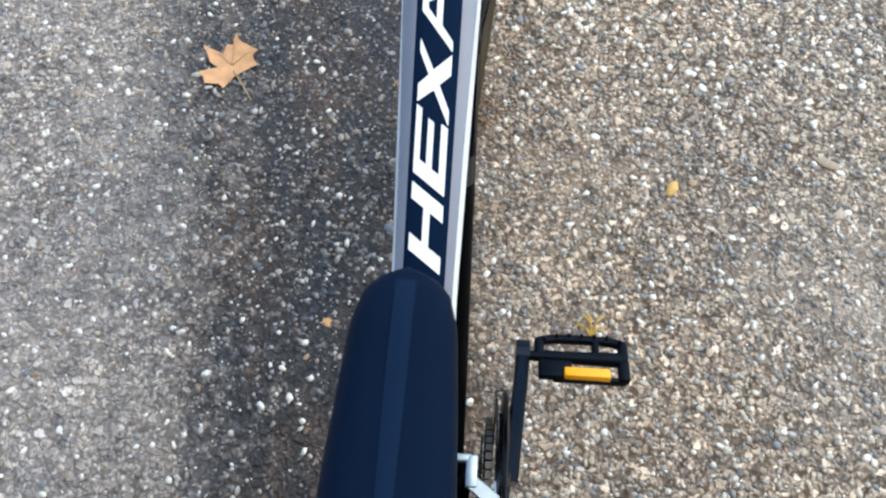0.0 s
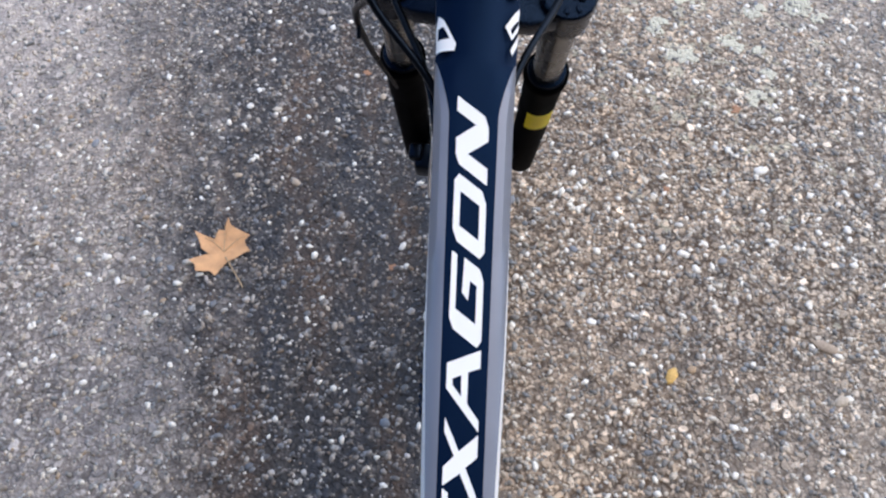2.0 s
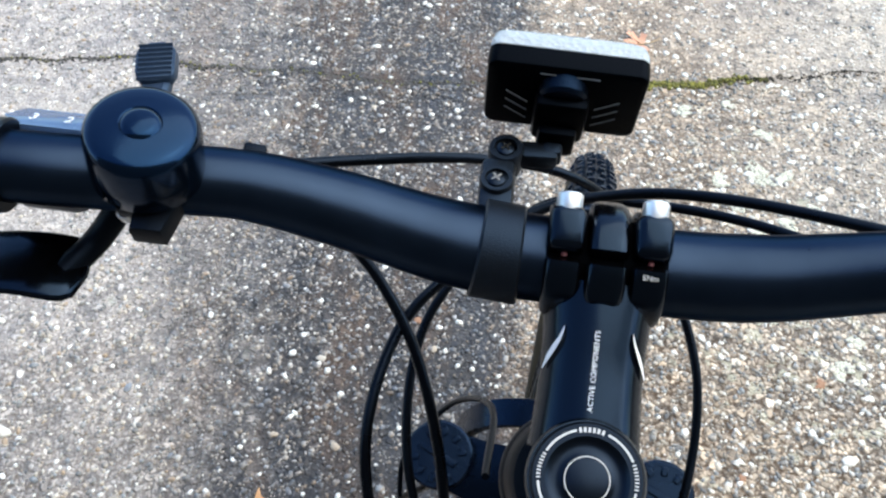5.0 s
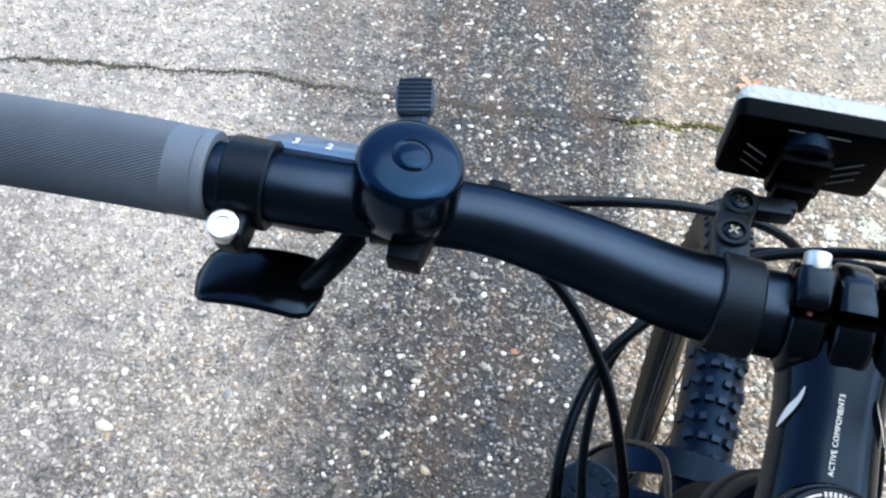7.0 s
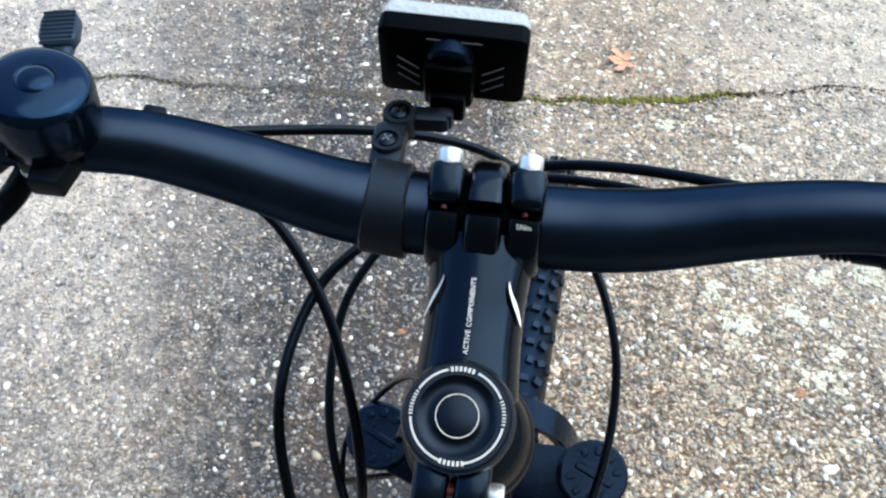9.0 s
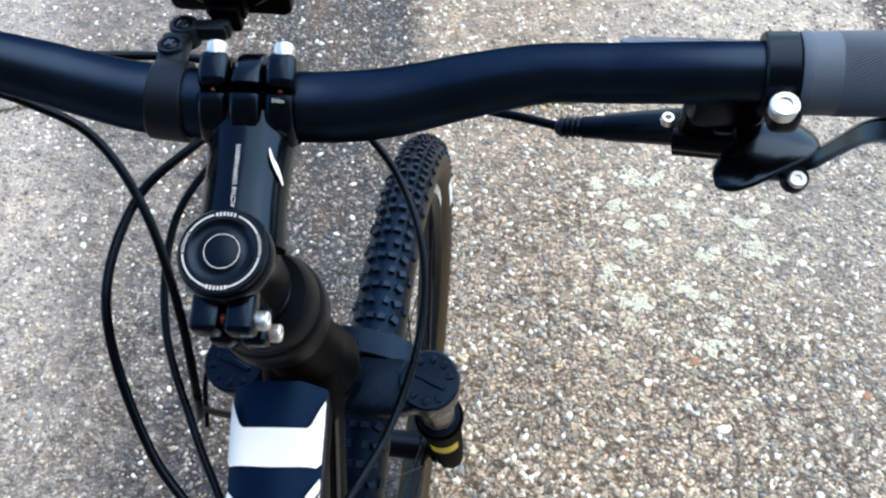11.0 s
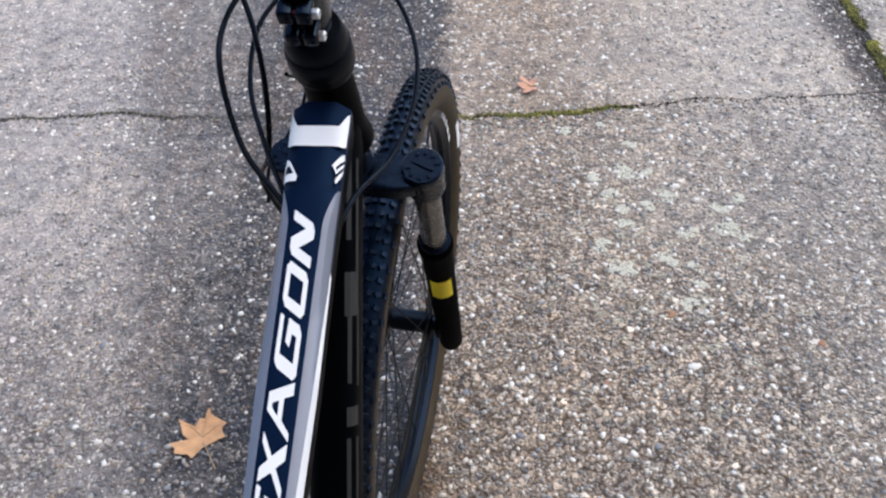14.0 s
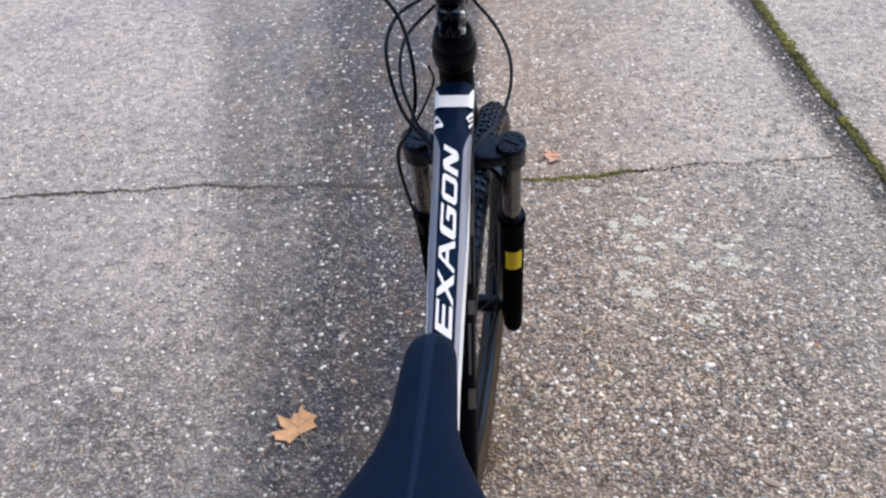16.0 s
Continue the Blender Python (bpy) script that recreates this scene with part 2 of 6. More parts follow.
def aggregate(name, tint=(1, 1, 1)):
    """Weathered washed concrete: small round stones in a sandy matrix, dirt, a dark streaky band and pale lichen."""
    m = bpy.data.materials.new(name)
    m.use_nodes = True
    nt = m.node_tree
    b = nt.nodes["Principled BSDF"]
    pos = nt.nodes.new("ShaderNodeNewGeometry").outputs["Position"]
    warp = noise_node(nt, pos, 55, 3)
    wv = nt.nodes.new("ShaderNodeVectorMath")
    wv.operation = "MULTIPLY_ADD"
    nt.links.new(warp.outputs["Color"], wv.inputs[0])
    wv.inputs[1].default_value = (0.022, 0.022, 0.022)
    nt.links.new(pos, wv.inputs[2])
    cols, heights = [], []
    for scale, stops in (
        (66, [(0.0, (0.125, 0.122, 0.12)), (0.2, (0.18, 0.172, 0.163)), (0.42, (0.25, 0.236, 0.218)), (0.6, (0.33, 0.305, 0.275)), (0.82, (0.43, 0.405, 0.375)), (0.93, (0.70, 0.68, 0.65)), (1.0, (0.20, 0.21, 0.225))]),
        (128, [(0.0, (0.07, 0.069, 0.069)), (0.4, (0.20, 0.191, 0.182)), (0.8, (0.34, 0.322, 0.30)), (1.0, (0.54, 0.52, 0.49))]),
    ):
        v = nt.nodes.new("ShaderNodeTexVoronoi")
        v.inputs["Scale"].default_value = scale
        nt.links.new(wv.outputs[0], v.inputs["Vector"])
        sepc = nt.nodes.new("ShaderNodeSeparateColor")
        nt.links.new(v.outputs["Color"], sepc.inputs[0])
        r = ramp(nt, stops)
        nt.links.new(sepc.outputs[0], r.inputs[0])
        cols.append((r.outputs[0], v.outputs["Distance"], sepc.outputs[1]))
    # larger stones show where their cell is round enough; the fine ones fill the rest
    big = nt.nodes.new("ShaderNodeMapRange")
    big.interpolation_type = "SMOOTHSTEP"
    nt.links.new(math_node(nt, "ADD", math_node(nt, "MULTIPLY_ADD", cols[0][2], -0.7, cols[0][1]), 0.36), big.inputs["Value"])
    big.inputs["From Min"].default_value = 0.36
    big.inputs["From Max"].default_value = 0.14
    col = mix_node(nt, big.outputs[0], cols[1][0], cols[0][0])
    # dark gaps between the grains
    gap = nt.nodes.new("ShaderNodeMapRange")
    nt.links.new(cols[1][1], gap.inputs["Value"])
    gap.inputs["From Min"].default_value = 0.3
    gap.inputs["From Max"].default_value = 0.75
    gapm = math_node(nt, "MULTIPLY", gap.outputs[0], math_node(nt, "SUBTRACT", 1.0, big.outputs[0]))
    col = mix_node(nt, math_node(nt, "MULTIPLY", gapm, 0.92), col, (0.042, 0.028, 0.017))
    # worn, sandy areas where the stones hardly show: left of the joint and beyond the crack
    sepp = nt.nodes.new("ShaderNodeSeparateXYZ")
    nt.links.new(pos, sepp.inputs[0])
    worn = noise_node(nt, pos, 1.6, 5, 0.6)
    lf = nt.nodes.new("ShaderNodeMapRange")
    nt.links.new(sepp.outputs[0], lf.inputs["Value"])
    lf.inputs["From Min"].default_value = 0.2
    lf.inputs["From Max"].default_value = 0.1
    fr = nt.nodes.new("ShaderNodeMapRange")
    nt.links.new(sepp.outputs[1], fr.inputs["Value"])
    fr.inputs["From Min"].default_value = 1.2
    fr.inputs["From Max"].default_value = 2.1
    outer = nt.nodes.new("ShaderNodeMapRange")
    nt.links.new(sepp.outputs[0], outer.inputs["Value"])
    outer.inputs["From Min"].default_value = 0.5
    outer.inputs["From Max"].default_value = 1.2
    coarse = nt.nodes.new("ShaderNodeMapRange")
    nt.links.new(sepp.outputs[1], coarse.inputs["Value"])
    coarse.inputs["From Min"].default_value = 0.1
    coarse.inputs["From Max"].default_value = 0.8
    wsum = math_node(nt, "ADD", math_node(nt, "MULTIPLY_ADD", math_node(nt, "MULTIPLY", lf.outputs[0], coarse.outputs[0]), 0.22, worn.outputs[0]), math_node(nt, "MULTIPLY_ADD", fr.outputs[0], 0.26, math_node(nt, "MULTIPLY", outer.outputs[0], 0.16)))
    wm = nt.nodes.new("ShaderNodeMapRange")
    nt.links.new(wsum, wm.inputs["Value"])
    wm.inputs["From Min"].default_value = 0.5
    wm.inputs["From Max"].default_value = 0.85
    fine = noise_node(nt, pos, 240, 4, 0.7)
    fcol = ramp(nt, [(0.3, (0.15, 0.145, 0.145)), (0.5, (0.29, 0.28, 0.275)), (0.7, (0.46, 0.45, 0.44))])
    nt.links.new(fine.outputs[0], fcol.inputs[0])
    col = mix_node(nt, math_node(nt, "MULTIPLY", wm.outputs[0], 0.70), col, fcol.outputs[0])
    # warm beside the bicycle, greyer towards the mossy gap
    cool = nt.nodes.new("ShaderNodeMapRange")
    nt.links.new(math_node(nt, "MULTIPLY_ADD", worn.outputs[0], 0.5, sepp.outputs[0]), cool.inputs["Value"])
    cool.inputs["From Min"].default_value = 0.65
    cool.inputs["From Max"].default_value = 1.35
    side = mix_node(nt, cool.outputs[0], (1.15, 1.0, 0.83), (1.29, 1.24, 1.14))
    col = mix_node(nt, 1.0, col, mix_node(nt, lf.outputs[0], side, (1.05, 1.02, 1.0)), "MULTIPLY")
    # broad dirt and warm patches
    dirt = noise_node(nt, pos, 2.3, 6, 0.62)
    dr = ramp(nt, [(0.3, (0.74, 0.75, 0.79)), (0.55, (1.0, 0.99, 0.98)), (0.75, (1.13, 1.08, 1.0))])
    nt.links.new(dirt.outputs[0], dr.inputs[0])
    col = mix_node(nt, 1.0, col, dr.outputs[0], "MULTIPLY")
    dirt2 = noise_node(nt, pos, 26, 6, 0.65)
    dr2 = ramp(nt, [(0.32, (0.50, 0.51, 0.53)), (0.5, (0.95, 0.94, 0.93)), (0.68, (1.25, 1.21, 1.15))])
    nt.links.new(dirt2.outputs[0], dr2.inputs[0])
    col = mix_node(nt, 1.0, col, dr2.outputs[0], "MULTIPLY")
    # the left side is paler towards the crack than beside the rear wheel
    pale = nt.nodes.new("ShaderNodeMapRange")
    nt.links.new(math_node(nt, "MULTIPLY_ADD", worn.outputs[0], 0.8, sepp.outputs[1]), pale.inputs["Value"])
    pale.inputs["From Min"].default_value = 1.1
    pale.inputs["From Max"].default_value = 3.0
    pr = ramp(nt, [(0.0, (0.99, 0.985, 0.99)), (1.0, (1.22, 1.21, 1.20))])
    nt.links.new(pale.outputs[0], pr.inputs[0])
    col = mix_node(nt, lf.outputs[0], col, mix_node(nt, 1.0, col, pr.outputs[0], "MULTIPLY"))
    # mud washed out of the mossy gap
    mid = math_node(nt, "MULTIPLY_ADD", sepp.outputs[1], 0.02, 1.306)
    mudn = noise_node(nt, pos, 9.0, 6, 0.65)
    away = math_node(nt, "ADD", math_node(nt, "ABSOLUTE", math_node(nt, "SUBTRACT", sepp.outputs[0], mid)), math_node(nt, "MULTIPLY_ADD", mudn.outputs[0], 0.12, -0.06))
    mud = nt.nodes.new("ShaderNodeMapRange")
    mud.interpolation_type = "SMOOTHSTEP"
    nt.links.new(away, mud.inputs["Value"])
    mud.inputs["From Min"].default_value = 0.08
    mud.inputs["From Max"].default_value = 0.025
    col = mix_node(nt, mud.outputs[0], col, mix_node(nt, 1.0, col, (0.36, 0.35, 0.37), "MULTIPLY"))
    # pale lichen
    lich = noise_node(nt, pos, 11, 6, 0.7)
    lm = nt.nodes.new("ShaderNodeMapRange")
    nt.links.new(lich.outputs[0], lm.inputs["Value"])
    lm.inputs["From Min"].default_value = 0.63
    lm.inputs["From Max"].default_value = 0.7
    col = mix_node(nt, math_node(nt, "MULTIPLY", lm.outputs[0], 0.4), col, (0.4, 0.41, 0.34))
    # a colony of it right of the bicycle
    dx = math_node(nt, "MULTIPLY_ADD", sepp.outputs[0], 2.6, -1.7)
    dy = math_node(nt, "MULTIPLY_ADD", sepp.outputs[1], 2.1, -2.7)
    near = math_node(nt, "SQRT", math_node(nt, "ADD", math_node(nt, "MULTIPLY", dx, dx), math_node(nt, "MULTIPLY", dy, dy)))
    spot = noise_node(nt, pos, 21, 5, 0.62)
    colony = nt.nodes.new("ShaderNodeMapRange")
    nt.links.new(math_node(nt, "MULTIPLY_ADD", near, -0.11, spot.outputs[0]), colony.inputs["Value"])
    colony.inputs["From Min"].default_value = 0.525
    colony.inputs["From Max"].default_value = 0.575
    crust = ramp(nt, [(0.35, (0.33, 0.325, 0.24)), (0.6, (0.55, 0.545, 0.43))])
    nt.links.new(fine.outputs[0], crust.inputs[0])
    col = mix_node(nt, math_node(nt, "MULTIPLY", colony.outputs[0], 0.45), col, crust.outputs[0])
    col = mix_node(nt, 1.0, col, tint, "MULTIPLY")
    col = mix_node(nt, math_node(nt, "MULTIPLY", silt_mask(nt, pos), 0.85), col, mix_node(nt, 1.0, col, (0.46, 0.33, 0.21), "MULTIPLY"))
    # dark band
    st = dark_band_mask(nt, pos)
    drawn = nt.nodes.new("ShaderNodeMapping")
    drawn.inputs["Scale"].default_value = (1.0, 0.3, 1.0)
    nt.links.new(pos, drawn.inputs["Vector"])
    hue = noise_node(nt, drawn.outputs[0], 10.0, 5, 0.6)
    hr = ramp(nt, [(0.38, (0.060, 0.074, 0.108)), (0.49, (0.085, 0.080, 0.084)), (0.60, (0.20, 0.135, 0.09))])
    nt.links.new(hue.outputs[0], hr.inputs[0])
    darkened = mix_node(nt, 1.0, col, hr.outputs[0], "MULTIPLY")
    col = mix_node(nt, math_node(nt, "MULTIPLY", st, 0.96), col, darkened)
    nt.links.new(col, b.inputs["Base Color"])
    b.inputs["Roughness"].default_value = 0.85
    rmix = math_node(nt, "MULTIPLY_ADD", st, -0.28, 0.85)
    nt.links.new(rmix, b.inputs["Roughness"])
    h = math_node(nt, "MULTIPLY_ADD", big.outputs[0], 0.8, math_node(nt, "MULTIPLY", math_node(nt, "SUBTRACT", 1.0, cols[1][1]), 0.6))
    bump = nt.nodes.new("ShaderNodeBump")
    bump.inputs["Strength"].default_value = 0.9
    bump.inputs["Distance"].default_value = 0.005
    nt.links.new(h, bump.inputs["Height"])
    nt.links.new(bump.outputs[0], b.inputs["Normal"])
    return m


def pebble_material():
    m = bpy.data.materials.new("loose_stone")
    m.use_nodes = True
    nt = m.node_tree
    b = nt.nodes["Principled BSDF"]
    geo = nt.nodes.new("ShaderNodeNewGeometry")
    r = ramp(nt, [(0.0, (0.19, 0.188, 0.186)), (0.16, (0.26, 0.254, 0.246)), (0.30, (0.35, 0.32, 0.28)), (0.40, (0.40, 0.30, 0.205)), (0.45, (0.36, 0.33, 0.28)), (0.51, (0.26, 0.275, 0.29)), (0.57, (0.33, 0.345, 0.36)), (0.63, (0.47, 0.41, 0.34)), (0.80, (0.58, 0.52, 0.44)), (0.92, (0.72, 0.68, 0.61)), (0.97, (0.90, 0.88, 0.84)), (1.0, (0.22, 0.235, 0.26))])
    nt.links.new(geo.outputs["Random Per Island"], r.inputs[0])
    n = noise_node(nt, geo.outputs["Position"], 300, 4)
    rr = ramp(nt, [(0.3, (0.75, 0.74, 0.72)), (0.65, (1.08, 1.07, 1.05))])
    nt.links.new(n.outputs[0], rr.inputs[0])
    col = mix_node(nt, 1.0, r.outputs[0], rr.outputs[0], "MULTIPLY")
    grime = noise_node(nt, geo.outputs["Position"], 26, 6, 0.65)
    gr = ramp(nt, [(0.34, (0.50, 0.51, 0.54)), (0.5, (0.95, 0.93, 0.9)), (0.66, (1.15, 1.1, 1.03))])
    nt.links.new(grime.outputs[0], gr.inputs[0])
    col = mix_node(nt, 1.0, col, gr.outputs[0], "MULTIPLY")
    col = mix_node(nt, math_node(nt, "MULTIPLY", silt_mask(nt, geo.outputs["Position"]), 0.8), col, mix_node(nt, 1.0, col, (0.66, 0.52, 0.37), "MULTIPLY"))
    st = dark_band_mask(nt, geo.outputs["Position"])
    darkened = mix_node(nt, 1.0, col, (0.62, 0.62, 0.66), "MULTIPLY")
    col = mix_node(nt, math_node(nt, "MULTIPLY", st, 0.9), col, darkened)
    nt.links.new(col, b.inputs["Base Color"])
    b.inputs["Roughness"].default_value = 0.55
    return m


def stone_material(name, stops):
    """A rounded field stone; the colour differs from stone to stone."""
    m = bpy.data.materials.new(name)
    m.use_nodes = True
    nt = m.node_tree
    b = nt.nodes["Principled BSDF"]
    info = nt.nodes.new("ShaderNodeObjectInfo")
    r = ramp(nt, stops)
    nt.links.new(info.outputs["Random"], r.inputs[0])
    pos = nt.nodes.new("ShaderNodeNewGeometry").outputs["Position"]
    n = noise_node(nt, pos, 260, 5, 0.6)
    rr = ramp(nt, [(0.3, (0.72, 0.71, 0.69)), (0.65, (1.06, 1.05, 1.03))])
    nt.links.new(n.outputs[0], rr.inputs[0])
    nt.links.new(mix_node(nt, 1.0, r.outputs[0], rr.outputs[0], "MULTIPLY"), b.inputs["Base Color"])
    b.inputs["Roughness"].default_value = 0.6
    bump = nt.nodes.new("ShaderNodeBump")
    bump.inputs["Strength"].default_value = 0.4
    bump.inputs["Distance"].default_value = 0.001
    nt.links.new(n.outputs[0], bump.inputs["Height"])
    nt.links.new(bump.outputs[0], b.inputs["Normal"])
    return m


STONE = stone_material("field_stone", [(0.0, (0.86, 0.84, 0.80)), (0.42, (0.80, 0.77, 0.71)), (0.55, (0.56, 0.49, 0.40)), (0.7, (0.42, 0.30, 0.19)), (0.82, (0.30, 0.30, 0.30)), (1.0, (0.20, 0.22, 0.26))])
OCHRE = stone_material("ochre_stone", [(0.0, (0.66, 0.42, 0.12)), (1.0, (0.60, 0.36, 0.12))])
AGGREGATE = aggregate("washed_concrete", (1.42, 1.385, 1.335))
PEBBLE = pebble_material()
QUARTZ = mat("white_quartz", (0.82, 0.77, 0.68), 0.5, 0.0, 0.3, 400, 0.12, 120)
PLASTER = mat("dark_plaster", (0.10, 0.092, 0.085), 0.9, 0.0, 0.6, 300, 0.25, 4)
SOIL = mat("dark_soil", (0.030, 0.026, 0.021), 0.95, 0.0, 1.0, 160, 0.7, 50)


def moss_material():
    """Cushions from dark olive to bright yellow-green, in patches."""
    m = bpy.data.materials.new("green_moss")
    m.use_nodes = True
    nt = m.node_tree
    b = nt.nodes["Principled BSDF"]
    geo = nt.nodes.new("ShaderNodeNewGeometry")
    n = noise_node(nt, geo.outputs["Position"], 9, 5, 0.7)
    v = math_node(nt, "MULTIPLY_ADD", geo.outputs["Random Per Island"], 0.3, n.outputs[0])
    r = ramp(nt, [(0.40, (0.050, 0.047, 0.024)), (0.58, (0.115, 0.112, 0.042)), (0.76, (0.20, 0.19, 0.055)), (0.92, (0.34, 0.315, 0.07))])
    nt.links.new(v, r.inputs[0])
    nt.links.new(r.outputs[0], b.inputs["Base Color"])
    b.inputs["Roughness"].default_value = 0.95
    b.inputs["Specular IOR Level"].default_value = 0.1
    return m


MOSS = moss_material()
MUD = mat("grey_mud", (0.105, 0.098, 0.090), 0.9, 0.0, 1.0, 200, 0.6, 60)
LEAF_TAN = mat("dry_tan_leaf", (0.64, 0.35, 0.16), 0.6, 0.0, 0.4, 500, 0.48, 45)
LEAF_ORANGE = mat("dry_orange_leaf", (0.62, 0.33, 0.21), 0.6, 0.0, 0.4, 500, 0.3, 60)
STEM_BROWN = mat("leaf_stalk", (0.42, 0.30, 0.17), 0.7)
SHRED_BROWN = mat("brown_leaf_shred", (0.34, 0.18, 0.10), 0.7, 0.0, 0.4, 500, 0.35, 120)
LICHEN = mat("pale_lichen", (0.60, 0.575, 0.46), 0.95, 0.0, 1.0, 500, 0.42, 210)


# ---- mesh helpers ----
def part(name, bm, material, parent=None, label="", smooth=True):
    """Links a bmesh as one mesh object under a thing or a part."""
    me = bpy.data.meshes.new(name)
    if isinstance(bm, bmesh.types.BMesh):
        bmesh.ops.recalc_face_normals(bm, faces=bm.faces)
        bm.to_mesh(me)
        bm.free()
    else:
        me.from_pydata(*bm)
        me.update()
    for mm in material if isinstance(material, (list, tuple)) else [material]:
        me.materials.append(mm)
    if smooth:
        me.polygons.foreach_set("use_smooth", [True] * len(me.polygons))
        me.set_sharp_from_angle(angle=radians(38))
    ob = new(name, me)
    ob.parent = parent
    if label:
        tagged(ob, label)
    return ob


def loft(bm, rings, cap=True, closed=False, mats=None):
    """Skins rings of equal length. mats: material index of each strip round the ring."""
    vs = [[bm.verts.new(p) for p in r] for r in rings]
    n = len(vs[0])
    pairs = list(zip(vs, vs[1:])) + ([(vs[-1], vs[0])] if closed else [])
    for a, b in pairs:
        for i in range(n):
            f = bm.faces.new((a[i], a[(i + 1) % n], b[(i + 1) % n], b[i]))
            if mats:
                f.material_index = mats[i]
    if cap and not closed:
        bm.faces.new(vs[0][::-1])
        bm.faces.new(vs[-1])
    return bm


def catmull(pts, per=8):
    pts = [Vector(p) for p in pts]
    ext = [2 * pts[0] - pts[1]] + pts + [2 * pts[-1] - pts[-2]]
    out = []
    for i in range(1, len(ext) - 2):
        p0, p1, p2, p3 = ext[i - 1:i + 3]
        for k in range(per):
            t = k / per
            out.append(0.5 * ((2 * p1) + (p2 - p0) * t + (2 * p0 - 5 * p1 + 4 * p2 - p3) * t * t + (3 * p1 - p0 - 3 * p2 + p3) * t ** 3))
    out.append(pts[-1])
    return out


def frames_along(pts):
    """Tangent and two side vectors at each point, carried without twist."""
    out, side = [], None
    for i, p in enumerate(pts):
        t = (pts[min(i + 1, len(pts) - 1)] - pts[max(i - 1, 0)]).normalized()
        if side is None:
            side = t.orthogonal().normalized()
        side = (side - t * side.dot(t)).normalized()
        out.append((t, side, t.cross(side)))
    return out


def sweep(bm, pts, rad, n=12, cap=True):
    """A tube along pts; rad is one radius or one a point."""
    pts = [Vector(p) for p in pts]
    rings = []
    for i, (p, (t, a, b)) in enumerate(zip(pts, frames_along(pts))):
        r = rad if isinstance(rad, (int, float)) else rad[i]
        rings.append([p + (a * math.cos(k * math.tau / n) + b * math.sin(k * math.tau / n)) * r for k in range(n)])
    return loft(bm, rings, cap)


def turned(bm, profile, origin, axis, n=32):
    """A body of revolution: profile is (along, radius) pairs from origin along axis."""
    axis = Vector(axis).normalized()
    a = axis.orthogonal().normalized()
    b = axis.cross(a)
    rings = [[Vector(origin) + axis * h + (a * math.cos(k * math.tau / n) + b * math.sin(k * math.tau / n)) * max(r, 1e-5) for k in range(n)] for h, r in profile]
    return loft(bm, rings, True)


def block(bm, size, m, bevel=0.002, seg=2):
    """A box of that size at pose m, with rounded edges."""
    made = bmesh.ops.create_cube(bm, size=1.0, matrix=m @ Matrix.Diagonal((*size, 1)))
    if bevel > 0:
        es = list({e for v in made["verts"] for e in v.link_edges})
        bmesh.ops.bevel(bm, geom=es, offset=bevel, segments=seg, affect="EDGES", profile=0.5)
    return bm


def prism(bm, outline, thick, m, bevel=0.0):
    """A flat outline (x, y), thick along z, at pose m."""
    lo = [bm.verts.new(m @ Vector((x, y, -thick / 2))) for x, y in outline]
    hi = [bm.verts.new(m @ Vector((x, y, thick / 2))) for x, y in outline]
    n = len(outline)
    faces = [bm.faces.new(lo[::-1]), bm.faces.new(hi)]
    for i in range(n):
        faces.append(bm.faces.new((lo[i], lo[(i + 1) % n], hi[(i + 1) % n], hi[i])))
    if bevel > 0:
        es = [e for e in faces[1].edges] + [e for e in faces[0].edges]
        bmesh.ops.bevel(bm, geom=es, offset=bevel, segments=2, affect="EDGES", profile=0.5)
    return bm


def axes(origin, x, y):
    """A pose whose x and y axes point along x and y."""
    x = Vector(x).normalized()
    z = x.cross(Vector(y)).normalized()
    y = z.cross(x)
    m = Matrix((x, y, z)).transposed().to_4x4()
    m.translation = Vector(origin)
    return m


def rounded(w, h, r, n=5):
    """The outline of a rounded rectangle."""
    out = []
    for cx, cy, a0 in ((w / 2 - r, h / 2 - r, 0), (-w / 2 + r, h / 2 - r, 90), (-w / 2 + r, -h / 2 + r, 180), (w / 2 - r, -h / 2 + r, 270)):
        for k in range(n + 1):
            a = radians(a0 + 90 * k / n)
            out.append((cx + r * math.cos(a), cy + r * math.sin(a)))
    return out


def hex_bolt(bm, at, axis, r=0.0042, h=0.006):
    """A socket-head bolt whose head ends at 'at', pointing along axis."""
    axis = Vector(axis).normalized()
    return turned(bm, [(-h, r * 0.9), (-h + 0.0006, r), (-0.0007, r), (0, r * 0.85), (0, r * 0.55), (-h * 0.5, r * 0.5), (-h * 0.5, 0)], at, axis, 18)


# ---- ground ----
def crack(x):
    """The y of the wandering crack between the two concrete fields."""
    base = 1.868 + 0.072 * max(0.0, min(1.0, (-x - 0.05) / 0.6)) + 0.032 * max(0.0, min(1.0, (x - 0.5) / 0.35))
    return base + 0.010 * noise.noise((x * 5, 3.1, 0)) + 0.012 * noise.noise((x * 13.7, 7.7, 0)) + 0.007 * noise.noise((x * 33, 1.7, 0)) + 0.004 * noise.noise((x * 88, 5.3, 0))


def verge(y, side):
    """The x of the left (0) or right (1) edge of the mossy gap."""
    return (1.376, 1.410)[side] + (0.014, 0.009)[side] * noise.noise((y * 4, 11 + 5 * side, 0)) + 0.008 * noise.noise((y * 17, 4 + 9 * side, 0)) + 0.004 * noise.noise((y * 51, 2 + 9 * side, 0)) + (0.020, 0.030)[side] * (y - 2.1)


def rise(x, y):
    """The slight unevenness of the concrete."""
    return 0.0025 * noise.noise((x * 2.1, y * 2.1, 5)) + 0.0006 * noise.noise((x * 40, y * 40, 2))


